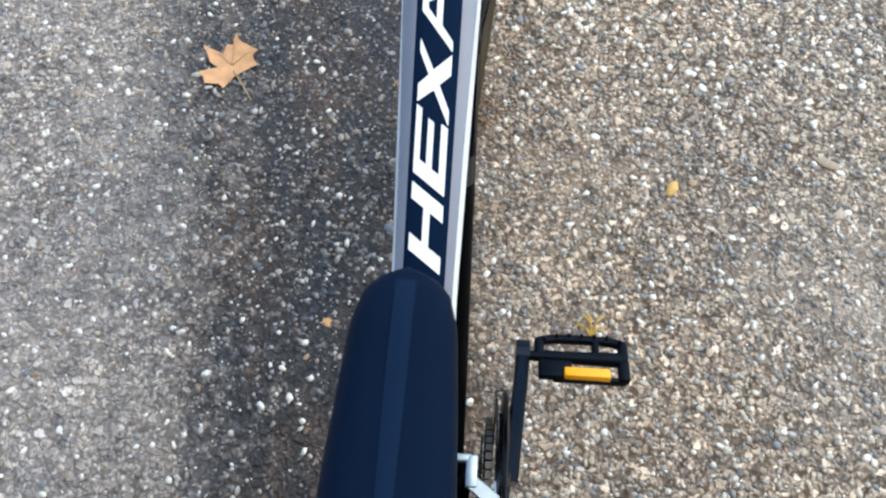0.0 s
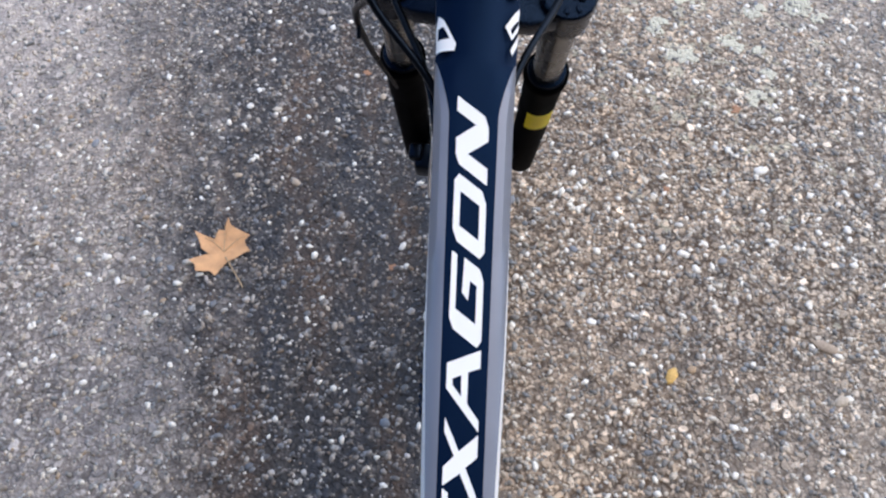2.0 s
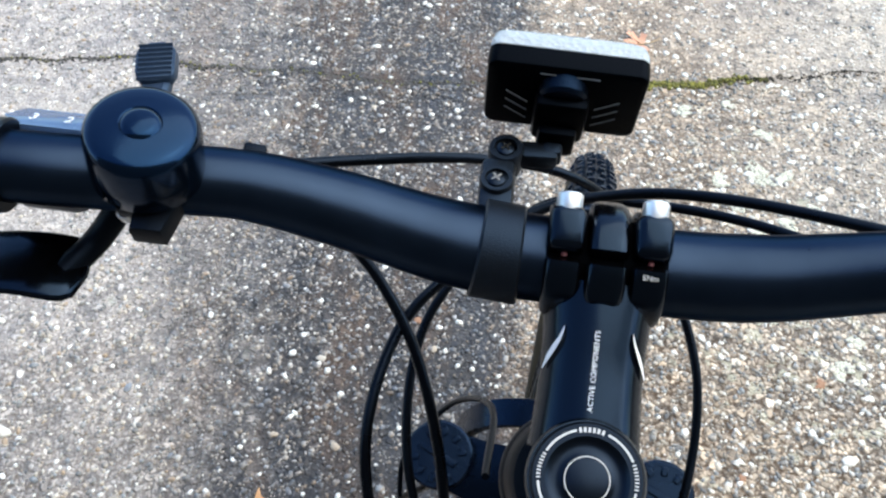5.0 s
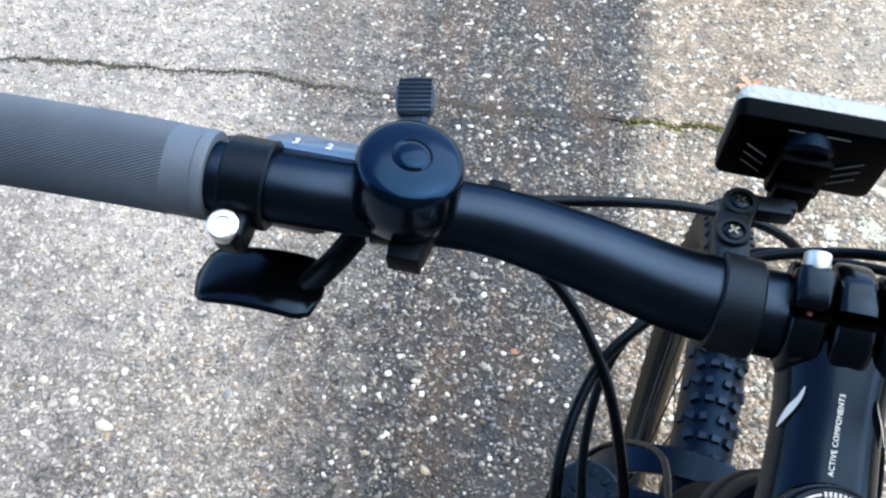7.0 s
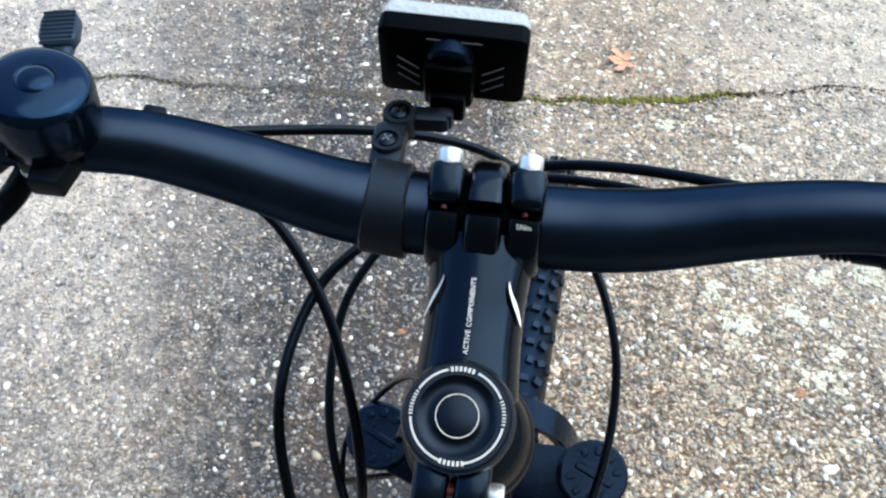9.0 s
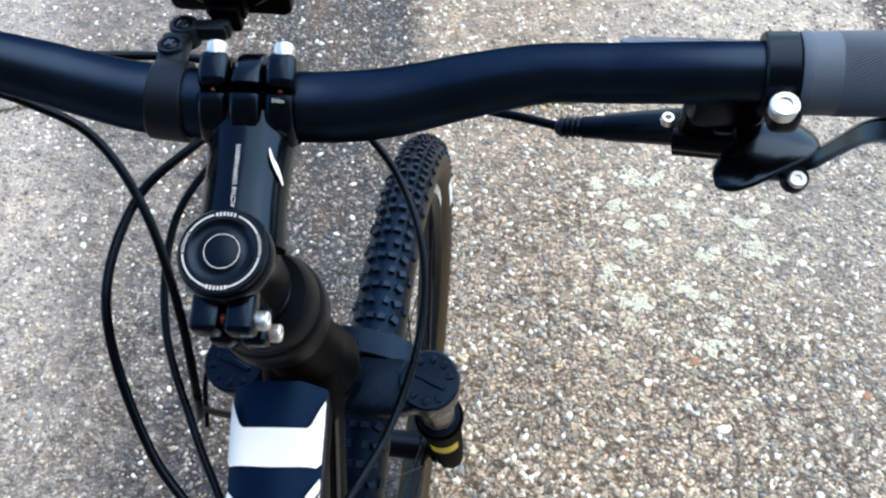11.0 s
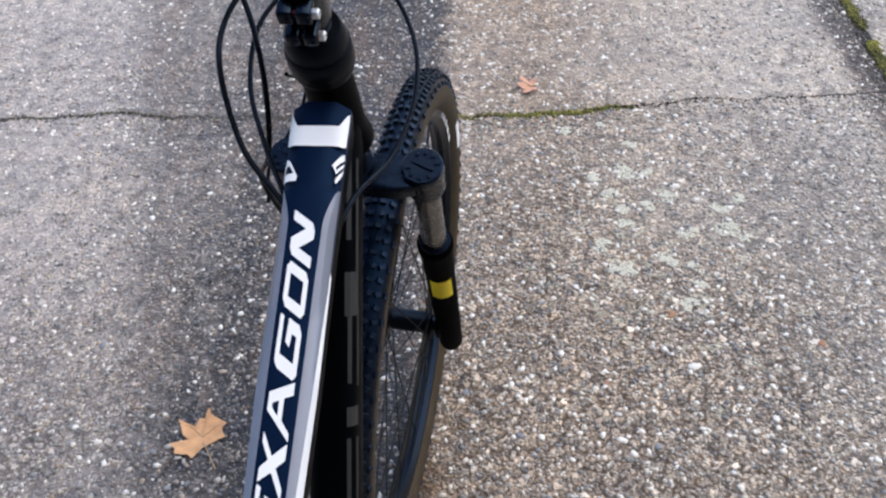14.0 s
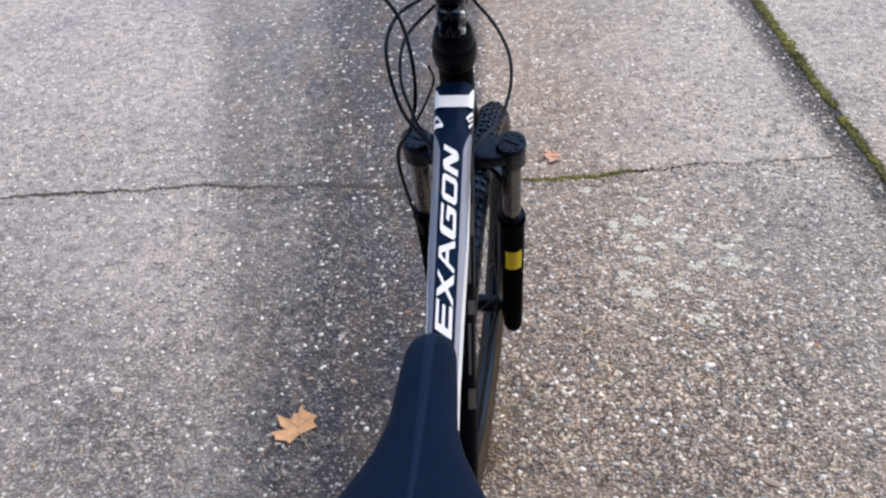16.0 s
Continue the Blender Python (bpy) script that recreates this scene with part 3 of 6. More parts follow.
def field(name, rows, label, mt):
    """A slab of concrete: a top sheet with crumbled edges and sides that go down. rows: lists of (x, y), equal in length."""
    bm = bmesh.new()
    vs = []
    for r in rows:
        vs.append([bm.verts.new((x, y, rise(x, y))) for x, y in r])
    for a, b in zip(vs, vs[1:]):
        for i in range(len(a) - 1):
            bm.faces.new((a[i], a[i + 1], b[i + 1], b[i]))
    edge = [e for e in bm.edges if e.is_boundary]
    ext = bmesh.ops.extrude_edge_only(bm, edges=edge)
    for v in ext["geom"]:
        if isinstance(v, bmesh.types.BMVert):
            v.co.z = -0.05
    for v in {v for e in edge for v in e.verts}:
        v.co.z -= 0.002
    return tagged(part(name, bm, mt), label, "pavement", kind="structure")


XS = [-6 + 0.6 * i for i in range(8)] + [-1.7 + 0.012 * i for i in range(247)]
near_rows, far_rows = [], []
for k in range(61):
    f = (k / 60) ** 0.8
    row_n, row_f = [], []
    for x in XS + [None]:
        y0 = -5.0 + f * 6.9
        xx = x if x is not None else verge(y0, 0)
        yn = -5.0 + f * (crack(xx) - (0.0014 if xx > 0.66 else 0.0034 if xx > 0.1 else 0.0012 if xx > -0.5 else 0.0022) - (0.003 if xx > 0.66 else 0.006 if xx > 0.1 else 0.0035 if xx < -0.5 else 0.0015) * max(0, noise.noise((xx * 31, 9.1, 0))) + 5.0)
        row_n.append((xx if x is not None else verge(yn, 0), yn))
    near_rows.append(row_n)
for k in range(61):
    f = (k / 60) ** 1.6
    row_f = []
    for x in XS + [None]:
        xx = x if x is not None else 1.28
        yf = crack(xx) + (0.001 if xx > 0.66 else 0.0025 if xx > 0.1 or xx < -0.5 else 0.0003) + (0.0025 if xx > 0.66 else 0.004 if xx > 0.1 or xx < -0.5 else 0.001) * max(0, noise.noise((xx * 37, 4.4, 0))) + f * 8.0
        row_f.append((xx if x is not None else verge(yf, 0), yf))
    far_rows.append(row_f)
NEAR_FIELD = field("pavement_1", near_rows, "washed concrete field with embedded small stones and a dark streaky band", AGGREGATE)
field("pavement_2", far_rows, "washed concrete field beyond the mossy crack", AGGREGATE)
side_rows = []
for k in range(300):
    y = -5 + 5.3 * k / 40 if k < 40 else 0.3 + 4.7 * (k - 40) / 220 if k < 260 else 5.0 + 5.0 * (k - 260) / 39
    side_rows.append([(verge(y, 1) + d, y) for d in (0, 0.02, 0.05, 0.1, 0.2, 0.4, 0.8, 1.6, 3.0, 5.0)])
field("pavement_3", side_rows, "washed concrete field beside the mossy gap", AGGREGATE)

bm = bmesh.new()
G = [-400, -100, -30, -8, -4, -2, 0, 1, 1.2, 1.3, 1.4, 1.6, 2, 4, 8, 30, 100, 400]
gv = [[bm.verts.new((x, y, -0.0045 if abs(x) < 5 and abs(y) < 7 else -0.03)) for x in G] for y in G]
for a, b in zip(gv, gv[1:]):
    for i in range(len(G) - 1):
        bm.faces.new((a[i], a[i + 1], b[i + 1], b[i]))
tagged(part("ground", bm, SOIL), "dark earth under and around the concrete fields", "ground", kind="structure")
# unseen wall added behind the camera to darken the near sides and their reflections
bm = bmesh.new()
block(bm, (14.0, 0.3, 6.0), Matrix.Translation((0.5, -2.0, 2.95)), 0.02, 1)
tagged(part("added_wall_south", bm, PLASTER, smooth=False), "unseen plain dark plastered wall added to darken reflections", "wall", kind="structure")


def scatter(name, spots, material, label, category, flat=0.55, seed=3):
    """Many small stones or tufts as one mesh. spots: arrays x, y, z, radius."""
    rng = np.random.default_rng(seed)
    bm0 = bmesh.new()
    bmesh.ops.create_icosphere(bm0, subdivisions=1, radius=1.0)
    base = np.array([v.co[:] for v in bm0.verts])
    tri = np.array([[v.index for v in f.verts] for f in bm0.faces])
    bm0.free()
    # the 20-sided body is enough for stones of a few millimetres
    x, y, z, r = spots
    n = len(x)
    ang = rng.uniform(0, math.tau, n)
    sx, sy = rng.uniform(0.75, 1.5, n), rng.uniform(0.65, 1.05, n)
    jit = rng.uniform(0.74, 1.22, (n, len(base), 1))
    p = base[None] * jit * np.stack([sx * r, sy * r, flat * r], 1)[:, None, :]
    c, s = np.cos(ang)[:, None], np.sin(ang)[:, None]
    q = np.stack([p[..., 0] * c - p[..., 1] * s + x[:, None], p[..., 0] * s + p[..., 1] * c + y[:, None], p[..., 2] + z[:, None]], -1)
    f = tri[None] + (np.arange(n) * len(base))[:, None, None]
    me = bpy.data.meshes.new(name)
    me.from_pydata(q.reshape(-1, 3).tolist(), [], f.reshape(-1, 3).tolist())
    me.polygons.foreach_set("use_smooth", [True] * len(me.polygons))
    me.materials.append(material)
    return tagged(new(name, me), label, category, kind="stuff")


rng = np.random.default_rng(11)


def stones(n, x0, x1, y0, y1, r0, r1):
    x, y = rng.uniform(x0, x1, n), rng.uniform(y0, y1, n)
    r = r0 + (r1 - r0) * rng.uniform(0, 1, n) ** 2.2
    keep = np.array([not (verge(b, 0) - 0.005 < a < verge(b, 1) + 0.005) and abs(b - crack(a)) > 0.012 for a, b in zip(x, y)])
    x, y, r = x[keep], y[keep], r[keep]
    z = np.array([rise(a, b) for a, b in zip(x, y)]) + 0.05 * r
    return x, y, z, r


scatter("pebbles", stones(15000, -1.5, 1.75, 0.0, 2.4, 0.0020, 0.0064), PEBBLE, "small white, beige and grey stones bedded in concrete", "pebbles", 0.5, 4)
scatter("pebbles", stones(11000, -1.8, 1.9, 1.9, 4.2, 0.002, 0.0066), PEBBLE, "small white, beige and grey stones bedded in concrete", "pebbles", 0.5, 5)

scatter("pebbles", stones(9000, -1.5, 0.2, 0.1, 3.2, 0.0017, 0.0050), PEBBLE, "small pale stones bedded in dark worn concrete", "pebbles", 0.5, 9)

# densely packed beige stones beside the bicycle
scatter("pebbles", stones(23000, 0.12, 1.36, 0.15, 1.9, 0.0020, 0.0060), PEBBLE, "dense beige and white stones bedded in concrete", "pebbles", 0.45, 14)

# fine stones washed clean in the dark band
scatter("pebbles", stones(15000, -0.55, 0.22, 0.3, 3.4, 0.0013, 0.0040), PEBBLE, "fine grey and white stones bedded in dark concrete", "pebbles", 0.5, 17)

# bright quartz pebbles, thinly strewn over all the fields
scatter("quartz_pebbles", stones(7000, -1.9, 2.1, 0.0, 4.2, 0.0018, 0.0072), QUARTZ, "bright white quartz pebbles bedded in concrete", "pebbles", 0.5, 31)

scatter("quartz_pebbles", stones(3600, 0.15, 2.1, 0.8, 3.2, 0.0022, 0.0080), QUARTZ, "bright white quartz pebbles bedded in concrete", "pebbles", 0.45, 32)
scatter("pebbles", stones(7000, -0.42, 0.28, 1.2, 2.9, 0.0016, 0.0048), PEBBLE, "pale stones washed clean by the crack", "pebbles", 0.5, 33)

# larger grey, blue-grey and ochre stones that stand out of the dark band
scatter("pebbles", stones(6500, -0.75, 0.22, 0.5, 2.2, 0.0026, 0.0066), PEBBLE, "grey, blue-grey, white and ochre stones standing out of dark concrete", "pebbles", 0.5, 34)

# coarse white stones, plainest in the fields beyond the crack
fx, fy, fz, fr_ = stones(2300, -1.9, 2.1, 1.75, 4.2, 0.0038, 0.0084)
scatter("quartz_pebbles", (fx, fy, fz, fr_), QUARTZ, "coarse white quartz stones in the worn concrete", "pebbles", 0.4, 35)

# moss and crumbs in the two joints
n = 15000
my = rng.uniform(0.3, 4.6, n)
mf = rng.normal(0.78, 0.24, n)
mx = np.array([verge(b, 0) + (verge(b, 1) - verge(b, 0)) * f for b, f in zip(my, mf)])
keep = np.array([noise.noise((b * 6, a * 9, 1)) > -0.42 + 1.1 * abs(f - 0.75) ** 2 for a, b, f in zip(mx, my, mf)])
mx, my = mx[keep], my[keep]
n = 8000
sy = rng.uniform(0.3, 4.6, n)
sx_ = np.array([verge(b, 0) + (verge(b, 1) - verge(b, 0)) * f for b, f in zip(sy, rng.normal(0.0, 0.8, n))])
scatter("soil_crumbs", (sx_, sy, np.array([-0.001 if a < verge(b, 0) or a > verge(b, 1) else -0.004 for a, b in zip(sx_, sy)]), rng.uniform(0.0015, 0.0045, n)), MUD, "grey muddy crumbs along the mossy gap", "soil", 0.6, 12)
scatter("moss", (mx, my, -0.003 + rng.uniform(0, 0.004, len(mx)), rng.uniform(0.0015, 0.0055, len(mx))), MOSS, "yellow-green moss tufts along the gap between concrete fields", "moss", 0.8, 6)
n = 1400
gy = rng.uniform(0.3, 4.6, n)
gx = np.array([verge(b, 0) + (verge(b, 1) - verge(b, 0)) * f for b, f in zip(gy, rng.uniform(-0.3, 1.1, n))])
scatter("pebbles", (gx, gy, np.array([0.0 if a < verge(b, 0) or a > verge(b, 1) else -0.003 for a, b in zip(gx, gy)]), rng.uniform(0.0012, 0.0034, n)), PEBBLE, "loose grit washed into the mossy gap", "grit", 0.6, 21)
n = 1300
cx = rng.uniform(0.14, 0.70, n)
keep = rng.uniform(0, 1, n) < np.clip(1.15 - np.abs(cx - 0.42) / 0.26, 0.08, 1)
cx = cx[keep]
cy = np.array([crack(a) for a in cx]) + rng.normal(0, 0.0052, len(cx)) - 0.001
scatter("moss", (cx, cy, rng.uniform(-0.004, 0.001, len(cx)), rng.uniform(0.002, 0.0055, len(cx))), MOSS, "thin line of green moss in the concrete crack", "moss", 0.7, 7)
n = 1700
cx = rng.uniform(-1.3, 1.3, n)
cx = cx[(cx > 0.1) | (cx < -0.5) | (rng.uniform(0, 1, n) < 0.12)]
n = len(cx)
cy = np.array([crack(a) for a in cx]) - 0.003 + rng.normal(0, 0.0055, n)
scatter("soil_crumbs", (cx, cy, rng.uniform(-0.004, -0.0005, n), rng.uniform(0.001, 0.0032, n)), SOIL, "dark soil crumbs lying in the concrete crack", "soil", 0.7, 8)


n = 3200
cx = rng.uniform(-1.8, 0.12, n)
cy = np.array([crack(a) for a in cx]) - 0.002 + rng.normal(0, 0.0045, n)
scatter("pebbles", (cx, cy, rng.uniform(-0.0035, -0.0005, n), rng.uniform(0.0012, 0.0030, n)), MUD, "grey silt and grit filling the concrete crack", "grit", 0.6, 22)
n = 220
cx = rng.uniform(-1.3, 0.1, n)
cy = np.array([crack(a) for a in cx]) - 0.001 + rng.normal(0, 0.006, n)
scatter("moss", (cx, cy, rng.uniform(-0.003, -0.0005, n), rng.uniform(0.0015, 0.0036, n)), MOSS, "sparse olive moss in the silted crack", "moss", 0.6, 23)


def flake(name, x, y, size, material, label, seed):
    """A shred of leaf: a thin uneven disc, domed a little."""
    r = random.Random(seed)
    bm = bmesh.new()
    n = 40
    rad = [size * (0.70 + 0.42 * noise.noise((math.cos(k * math.tau / n) * 1.6, math.sin(k * math.tau / n) * 1.6, seed * 3.7)) + 0.42 * noise.noise((math.cos(k * math.tau / n) * 5, math.sin(k * math.tau / n) * 5, seed * 1.3)) + 0.12 * r.random()) for k in range(n)]
    rings = [[(x + rad[k] * f * math.cos(k * math.tau / n), y + rad[k] * f * math.sin(k * math.tau / n), rise(x, y) + h) for k in range(n)] for f, h in ((1.0, -0.002), (0.92, 0.0012), (0.5, 0.0018))]
    loft(bm, rings)
    return part(name, bm, material)


def lichen(spots):
    """Crusts of lichen: small flat lobes crowded towards the middle of each spot, with gaps between them."""
    rg = np.random.default_rng(200)
    xs, ys, rs = [], [], []
    for x, y, size in spots:
        # a few wedge-shaped crusts, each crowded with lobes
        for k in range(4):
            ca, reach = rg.uniform(0, math.tau), rg.uniform(0.6, 1.15)
            n = int(26 + 1500 * size)
            a, d = ca + rg.uniform(-0.8, 0.8, n), size * reach * np.sqrt(rg.uniform(0, 1, n))
            xs += (x + d * np.cos(a) * 1.15).tolist()
            ys += (y + d * np.sin(a)).tolist()
            rs += rg.uniform(0.0018, 0.0042, n).tolist()
    zs = [rise(a, b) + 0.0008 for a, b in zip(xs, ys)]
    return scatter("lichen", tuple(np.array(v) for v in (xs, ys, zs, rs)), LICHEN, "pale grey-green lichen crusts on the concrete", "lichen", 0.35, 41)


LICHEN_SPOTS = [
    (0.644, 1.626, 0.033), (0.553, 1.606, 0.020), (0.586, 1.544, 0.021), (0.604, 1.487, 0.019), (0.659, 1.494, 0.019),
    (0.709, 1.522, 0.021), (0.601, 1.431, 0.020), (0.542, 1.375, 0.023), (0.564, 1.291, 0.020), (0.595, 1.293, 0.017),
    (0.742, 1.403, 0.022), (0.828, 1.409, 0.023), (0.829, 1.480, 0.017), (0.674, 1.315, 0.023), (0.876, 1.510, 0.014),
    (0.702, 1.185, 0.019), (0.597, 1.807, 0.014), (0.505, 1.789, 0.016), (0.731, 1.244, 0.012), (0.864, 1.375, 0.015),
    (0.653, 1.720, 0.016), (0.728, 1.300, 0.012), (0.672, 1.618, 0.017),
]
lichen(LICHEN_SPOTS)


def maple_leaf(name, x, y, size, turn, material, curl, label, ring=None, stalk=((0, 0), (0.06, -0.4), (0.2, -0.75), (0.36, -1.0))):
    """A five-lobed leaf with toothed lobes, lifted tips and a stalk."""
    half = [(0, 1.0), (0.07, 0.86), (0.17, 0.80), (0.15, 0.66), (0.28, 0.68), (0.24, 0.5), (0.2, 0.34), (0.42, 0.5), (0.6, 0.72), (0.66, 0.6), (0.86, 0.58), (0.76, 0.42), (0.86, 0.3), (0.62, 0.18), (0.42, 0.08), (0.58, -0.02), (0.74, -0.1), (0.6, -0.2), (0.5, -0.36), (0.36, -0.24), (0.16, -0.2), (0.03, -0.1)]
    ring = ring or half + [(-a, b) for a, b in half[::-1][:-1]]
    m = pose(x, y, rise(x, y) + 0.003, 0, 0, turn)

    def at(a, b):
        d = math.hypot(a, b)
        return m @ Vector((a * size, b * size, size * curl * (d ** 2) * (1.0 + 0.5 * math.sin(3 * math.atan2(b, a) + x * 9)) + size * 0.05 * noise.noise((a * 3 + x, b * 3, 1))))

    bm = bmesh.new()
    for lift in (0.0, -0.0006):
        hub = bm.verts.new(at(0, 0.02) + Vector((0, 0, lift)))
        rings = [[bm.verts.new(at(a * f, b * f + 0.02 * (1 - f)) + Vector((0, 0, lift))) for a, b in ring] for f in (0.4, 0.72, 1.0)]
        n = len(ring)
        for k in range(n):
            bm.faces.new((hub, rings[0][k], rings[0][(k + 1) % n]))
            for p, q in zip(rings, rings[1:]):
                bm.faces.new((p[k], q[k], q[(k + 1) % n], p[(k + 1) % n]))
    leaf = part("leaf_blade", bm, material)
    top = tagged(new(name), label, "leaf")
    leaf.parent = top
    bm = bmesh.new()
    sweep(bm, catmull([m @ Vector((a * size, b * size, 0.0015)) for a, b in stalk], 5), 0.0014, 6)
    part("stalk", bm, STEM_BROWN, top)
    for s in (-1, 0, 1):
        bm = bmesh.new()
        sweep(bm, [at(0, 0) + Vector((0, 0, 0.0006)), at(0.38 * s, 0.38 if s else 0.45) + Vector((0, 0, 0.0006)), at(0.7 * s, 0.5 if s else 0.9) + Vector((0, 0, 0.0005))], [0.0009, 0.0006, 0.0003], 5)
        part("vein", bm, STEM_BROWN, top)
    return top


RAGGED = [(0.1, 1.1), (0.18, 0.86), (0.34, 0.75), (0.52, 0.66), (0.78, 0.51), (0.62, 0.36), (0.66, 0.19), (0.81, -0.02), (0.58, -0.1), (0.38, -0.25), (0.14, -0.35), (0.0, -0.52), (-0.1, -0.67), (-0.21, -0.84), (-0.38, -0.68), (-0.54, -0.7), (-0.79, -0.7), (-0.82, -0.5), (-1.01, -0.35), (-0.74, -0.17), (-0.47, -0.07), (-0.7, 0.1), (-0.74, 0.27), (-0.95, 0.73), (-0.72, 0.62), (-0.57, 0.55), (-0.32, 0.44), (-0.26, 0.6), (-0.21, 0.75), (0.0, 0.71), (0.02, 0.9)]
maple_leaf("maple_leaf", -0.274, 0.898, 0.055, 0, LEAF_TAN, 0.13, "dry tan maple leaf lying on concrete", RAGGED, ((0.06, -0.2), (0.3, -0.62), (0.52, -1.0), (0.66, -1.26)))
maple_leaf("maple_leaf", 0.432, 1.985, 0.045, 95, LEAF_ORANGE, 0.32, "curled orange-brown maple leaf beside the crack")
for i, (x, y, r, mt) in enumerate(((0.497, 0.995, 0.008, SHRED_BROWN), (0.937, 1.074, 0.010, SHRED_BROWN), (0.655, 1.162, 0.011, SHRED_BROWN), (0.011, 0.859, 0.008, SHRED_BROWN), (-0.032, 1.274, 0.009, SHRED_BROWN), (-0.097, 0.437, 0.010, LEAF_TAN))):
    tagged(flake("leaf_shred", x, y, r, mt, "", 50 + i), "small brown shred of dry leaf on concrete", "leaf shred", "leaf shreds on the concrete")
bm = bmesh.new()
for k in range(8):
    a = radians(38 + 15 * k)
    p = Vector((0.302 + 0.002 * (k % 3), 0.402 + 0.004 * (k % 2), 0.003))
    q = 0.72 + 0.28 * ((k * 5) % 7) / 6
    sweep(bm, catmull([p, p + Vector((math.cos(a) * 0.014, math.sin(a) * 0.024, 0.008)) * q, p + Vector((math.cos(a) * 0.040, math.sin(a) * 0.040, 0.005)) * q], 4), [0.0016] * 8 + [0.0005], 5)
tagged(part("dry_grass", bm, mat("dry_grass_blades", (0.46, 0.30, 0.06), 0.7)), "small tuft of dry yellow grass on concrete", "grass")


# ---- bicycle ----
# Its own axes: x to its right, y forward, z up; the origin lies on the ground under the stem cap.
bike = tagged(new("bicycle"), "black and silver hardtail mountain bicycle standing on concrete", "bicycle")
bike.matrix_world = pose(0.109, 0.59, 0, 0, 0, -4.7)
HEAD = radians(20)
CAP = Vector((0, 0, 1.092))
DOWN = Vector((0, math.sin(HEAD), -math.cos(HEAD)))
AHEAD = Vector((0, math.cos(HEAD), math.sin(HEAD)))
RIGHT = Vector((1, 0, 0))
STEER_DEG, FORK_DEG, WHEEL_DEG = 2.2, 4.7, 5.7
STEER = Matrix.Translation(CAP) @ Matrix.Rotation(radians(STEER_DEG), 4, DOWN) @ Matrix.Translation(-CAP)
# the stem sits a few degrees off the wheel
TURN_FORK = Matrix.Translation(CAP) @ Matrix.Rotation(radians(FORK_DEG), 4, DOWN) @ Matrix.Translation(-CAP)
TURN_WHEEL = Matrix.Translation((0.012, 0, 0)) @ Matrix.Translation(CAP) @ Matrix.Rotation(radians(WHEEL_DEG), 4, DOWN) @ Matrix.Translation(-CAP)
WHEEL_R = 0.380
AXLE = Vector((0, 0.262, WHEEL_R))


def on_axis(d, ahead=0.0, right=0.0):
    """A point of the steering column: d down from the cap's top, then ahead and to the right."""
    return CAP + DOWN * d + AHEAD * ahead + RIGHT * right


def steered(name, bm, material, parent=None, label="", smooth=True):
    """A part that turns with the handlebar."""
    bmesh.ops.transform(bm, matrix=STEER, verts=bm.verts)
    return part(name, bm, material, parent or bike, label, smooth)


def forked(name, bm, material, parent=None, label="", smooth=True):
    """A part that turns with the front wheel."""
    bmesh.ops.transform(bm, matrix=TURN_FORK, verts=bm.verts)
    return part(name, bm, material, parent or bike, label, smooth)


# -- top tube with its paint and lettering --
def tube_half(s):
    """Half the width of the top tube at s metres ahead of the cap."""
    return 0.0190 + 0.0043 * max(0.0, min(1.0, (s + 0.39) / 0.17)) + 0.0022 * max(0.0, min(1.0, (s + 0.11) / 0.1)) ** 1.3


def tube_top(s):
    return 0.9645 + 0.3515 * s


NSEC = 5.5


def skin(s, w, lift=0.0):
    """A point on the tube's upper skin at s along and w across, lifted off it."""
    a = tube_half(s) + lift
    q = min(abs(w) / a, 0.9995)
    drop = 0.024 * (1 - (1 - q ** NSEC) ** (1 / NSEC))
    return Vector((w, s, tube_top(s) - drop + lift))


def wrapped(s, w, lift=0.0):
    """The same, but what reaches past the tube's edge runs down its side."""
    a = tube_half(s)
    over = max(0.0, abs(w) - 0.965 * a)
    p = skin(s, math.copysign(min(abs(w), 0.965 * a + 0.03 * a * min(1.0, over / 0.002)), w), lift)
    return p - Vector((0, 0, 0.9 * over))


def tube_ring(s, edge, rim):
    """A ring of the top tube. edge and rim: where navy gives way to silver and silver to the white line, as parts of the half width."""
    a, h = tube_half(s), 0.024
    ws = [-1.0, -rim, -(edge + 1) / 2, -edge, -edge / 2, 0, edge / 2, edge, (edge + 1) / 2, rim, 1.0]
    top = [skin(s, w * a * 0.9995) for w in ws]
    zc = tube_top(s) - h
    low = [Vector((a * math.cos(t) * (abs(math.cos(t)) ** -0.35 if abs(math.cos(t)) > 1e-3 else 1), s, zc - h * 1.05 * math.sin(t) ** 0.75)) for t in [math.pi * k / 9 for k in range(1, 9)]]
    return top + low


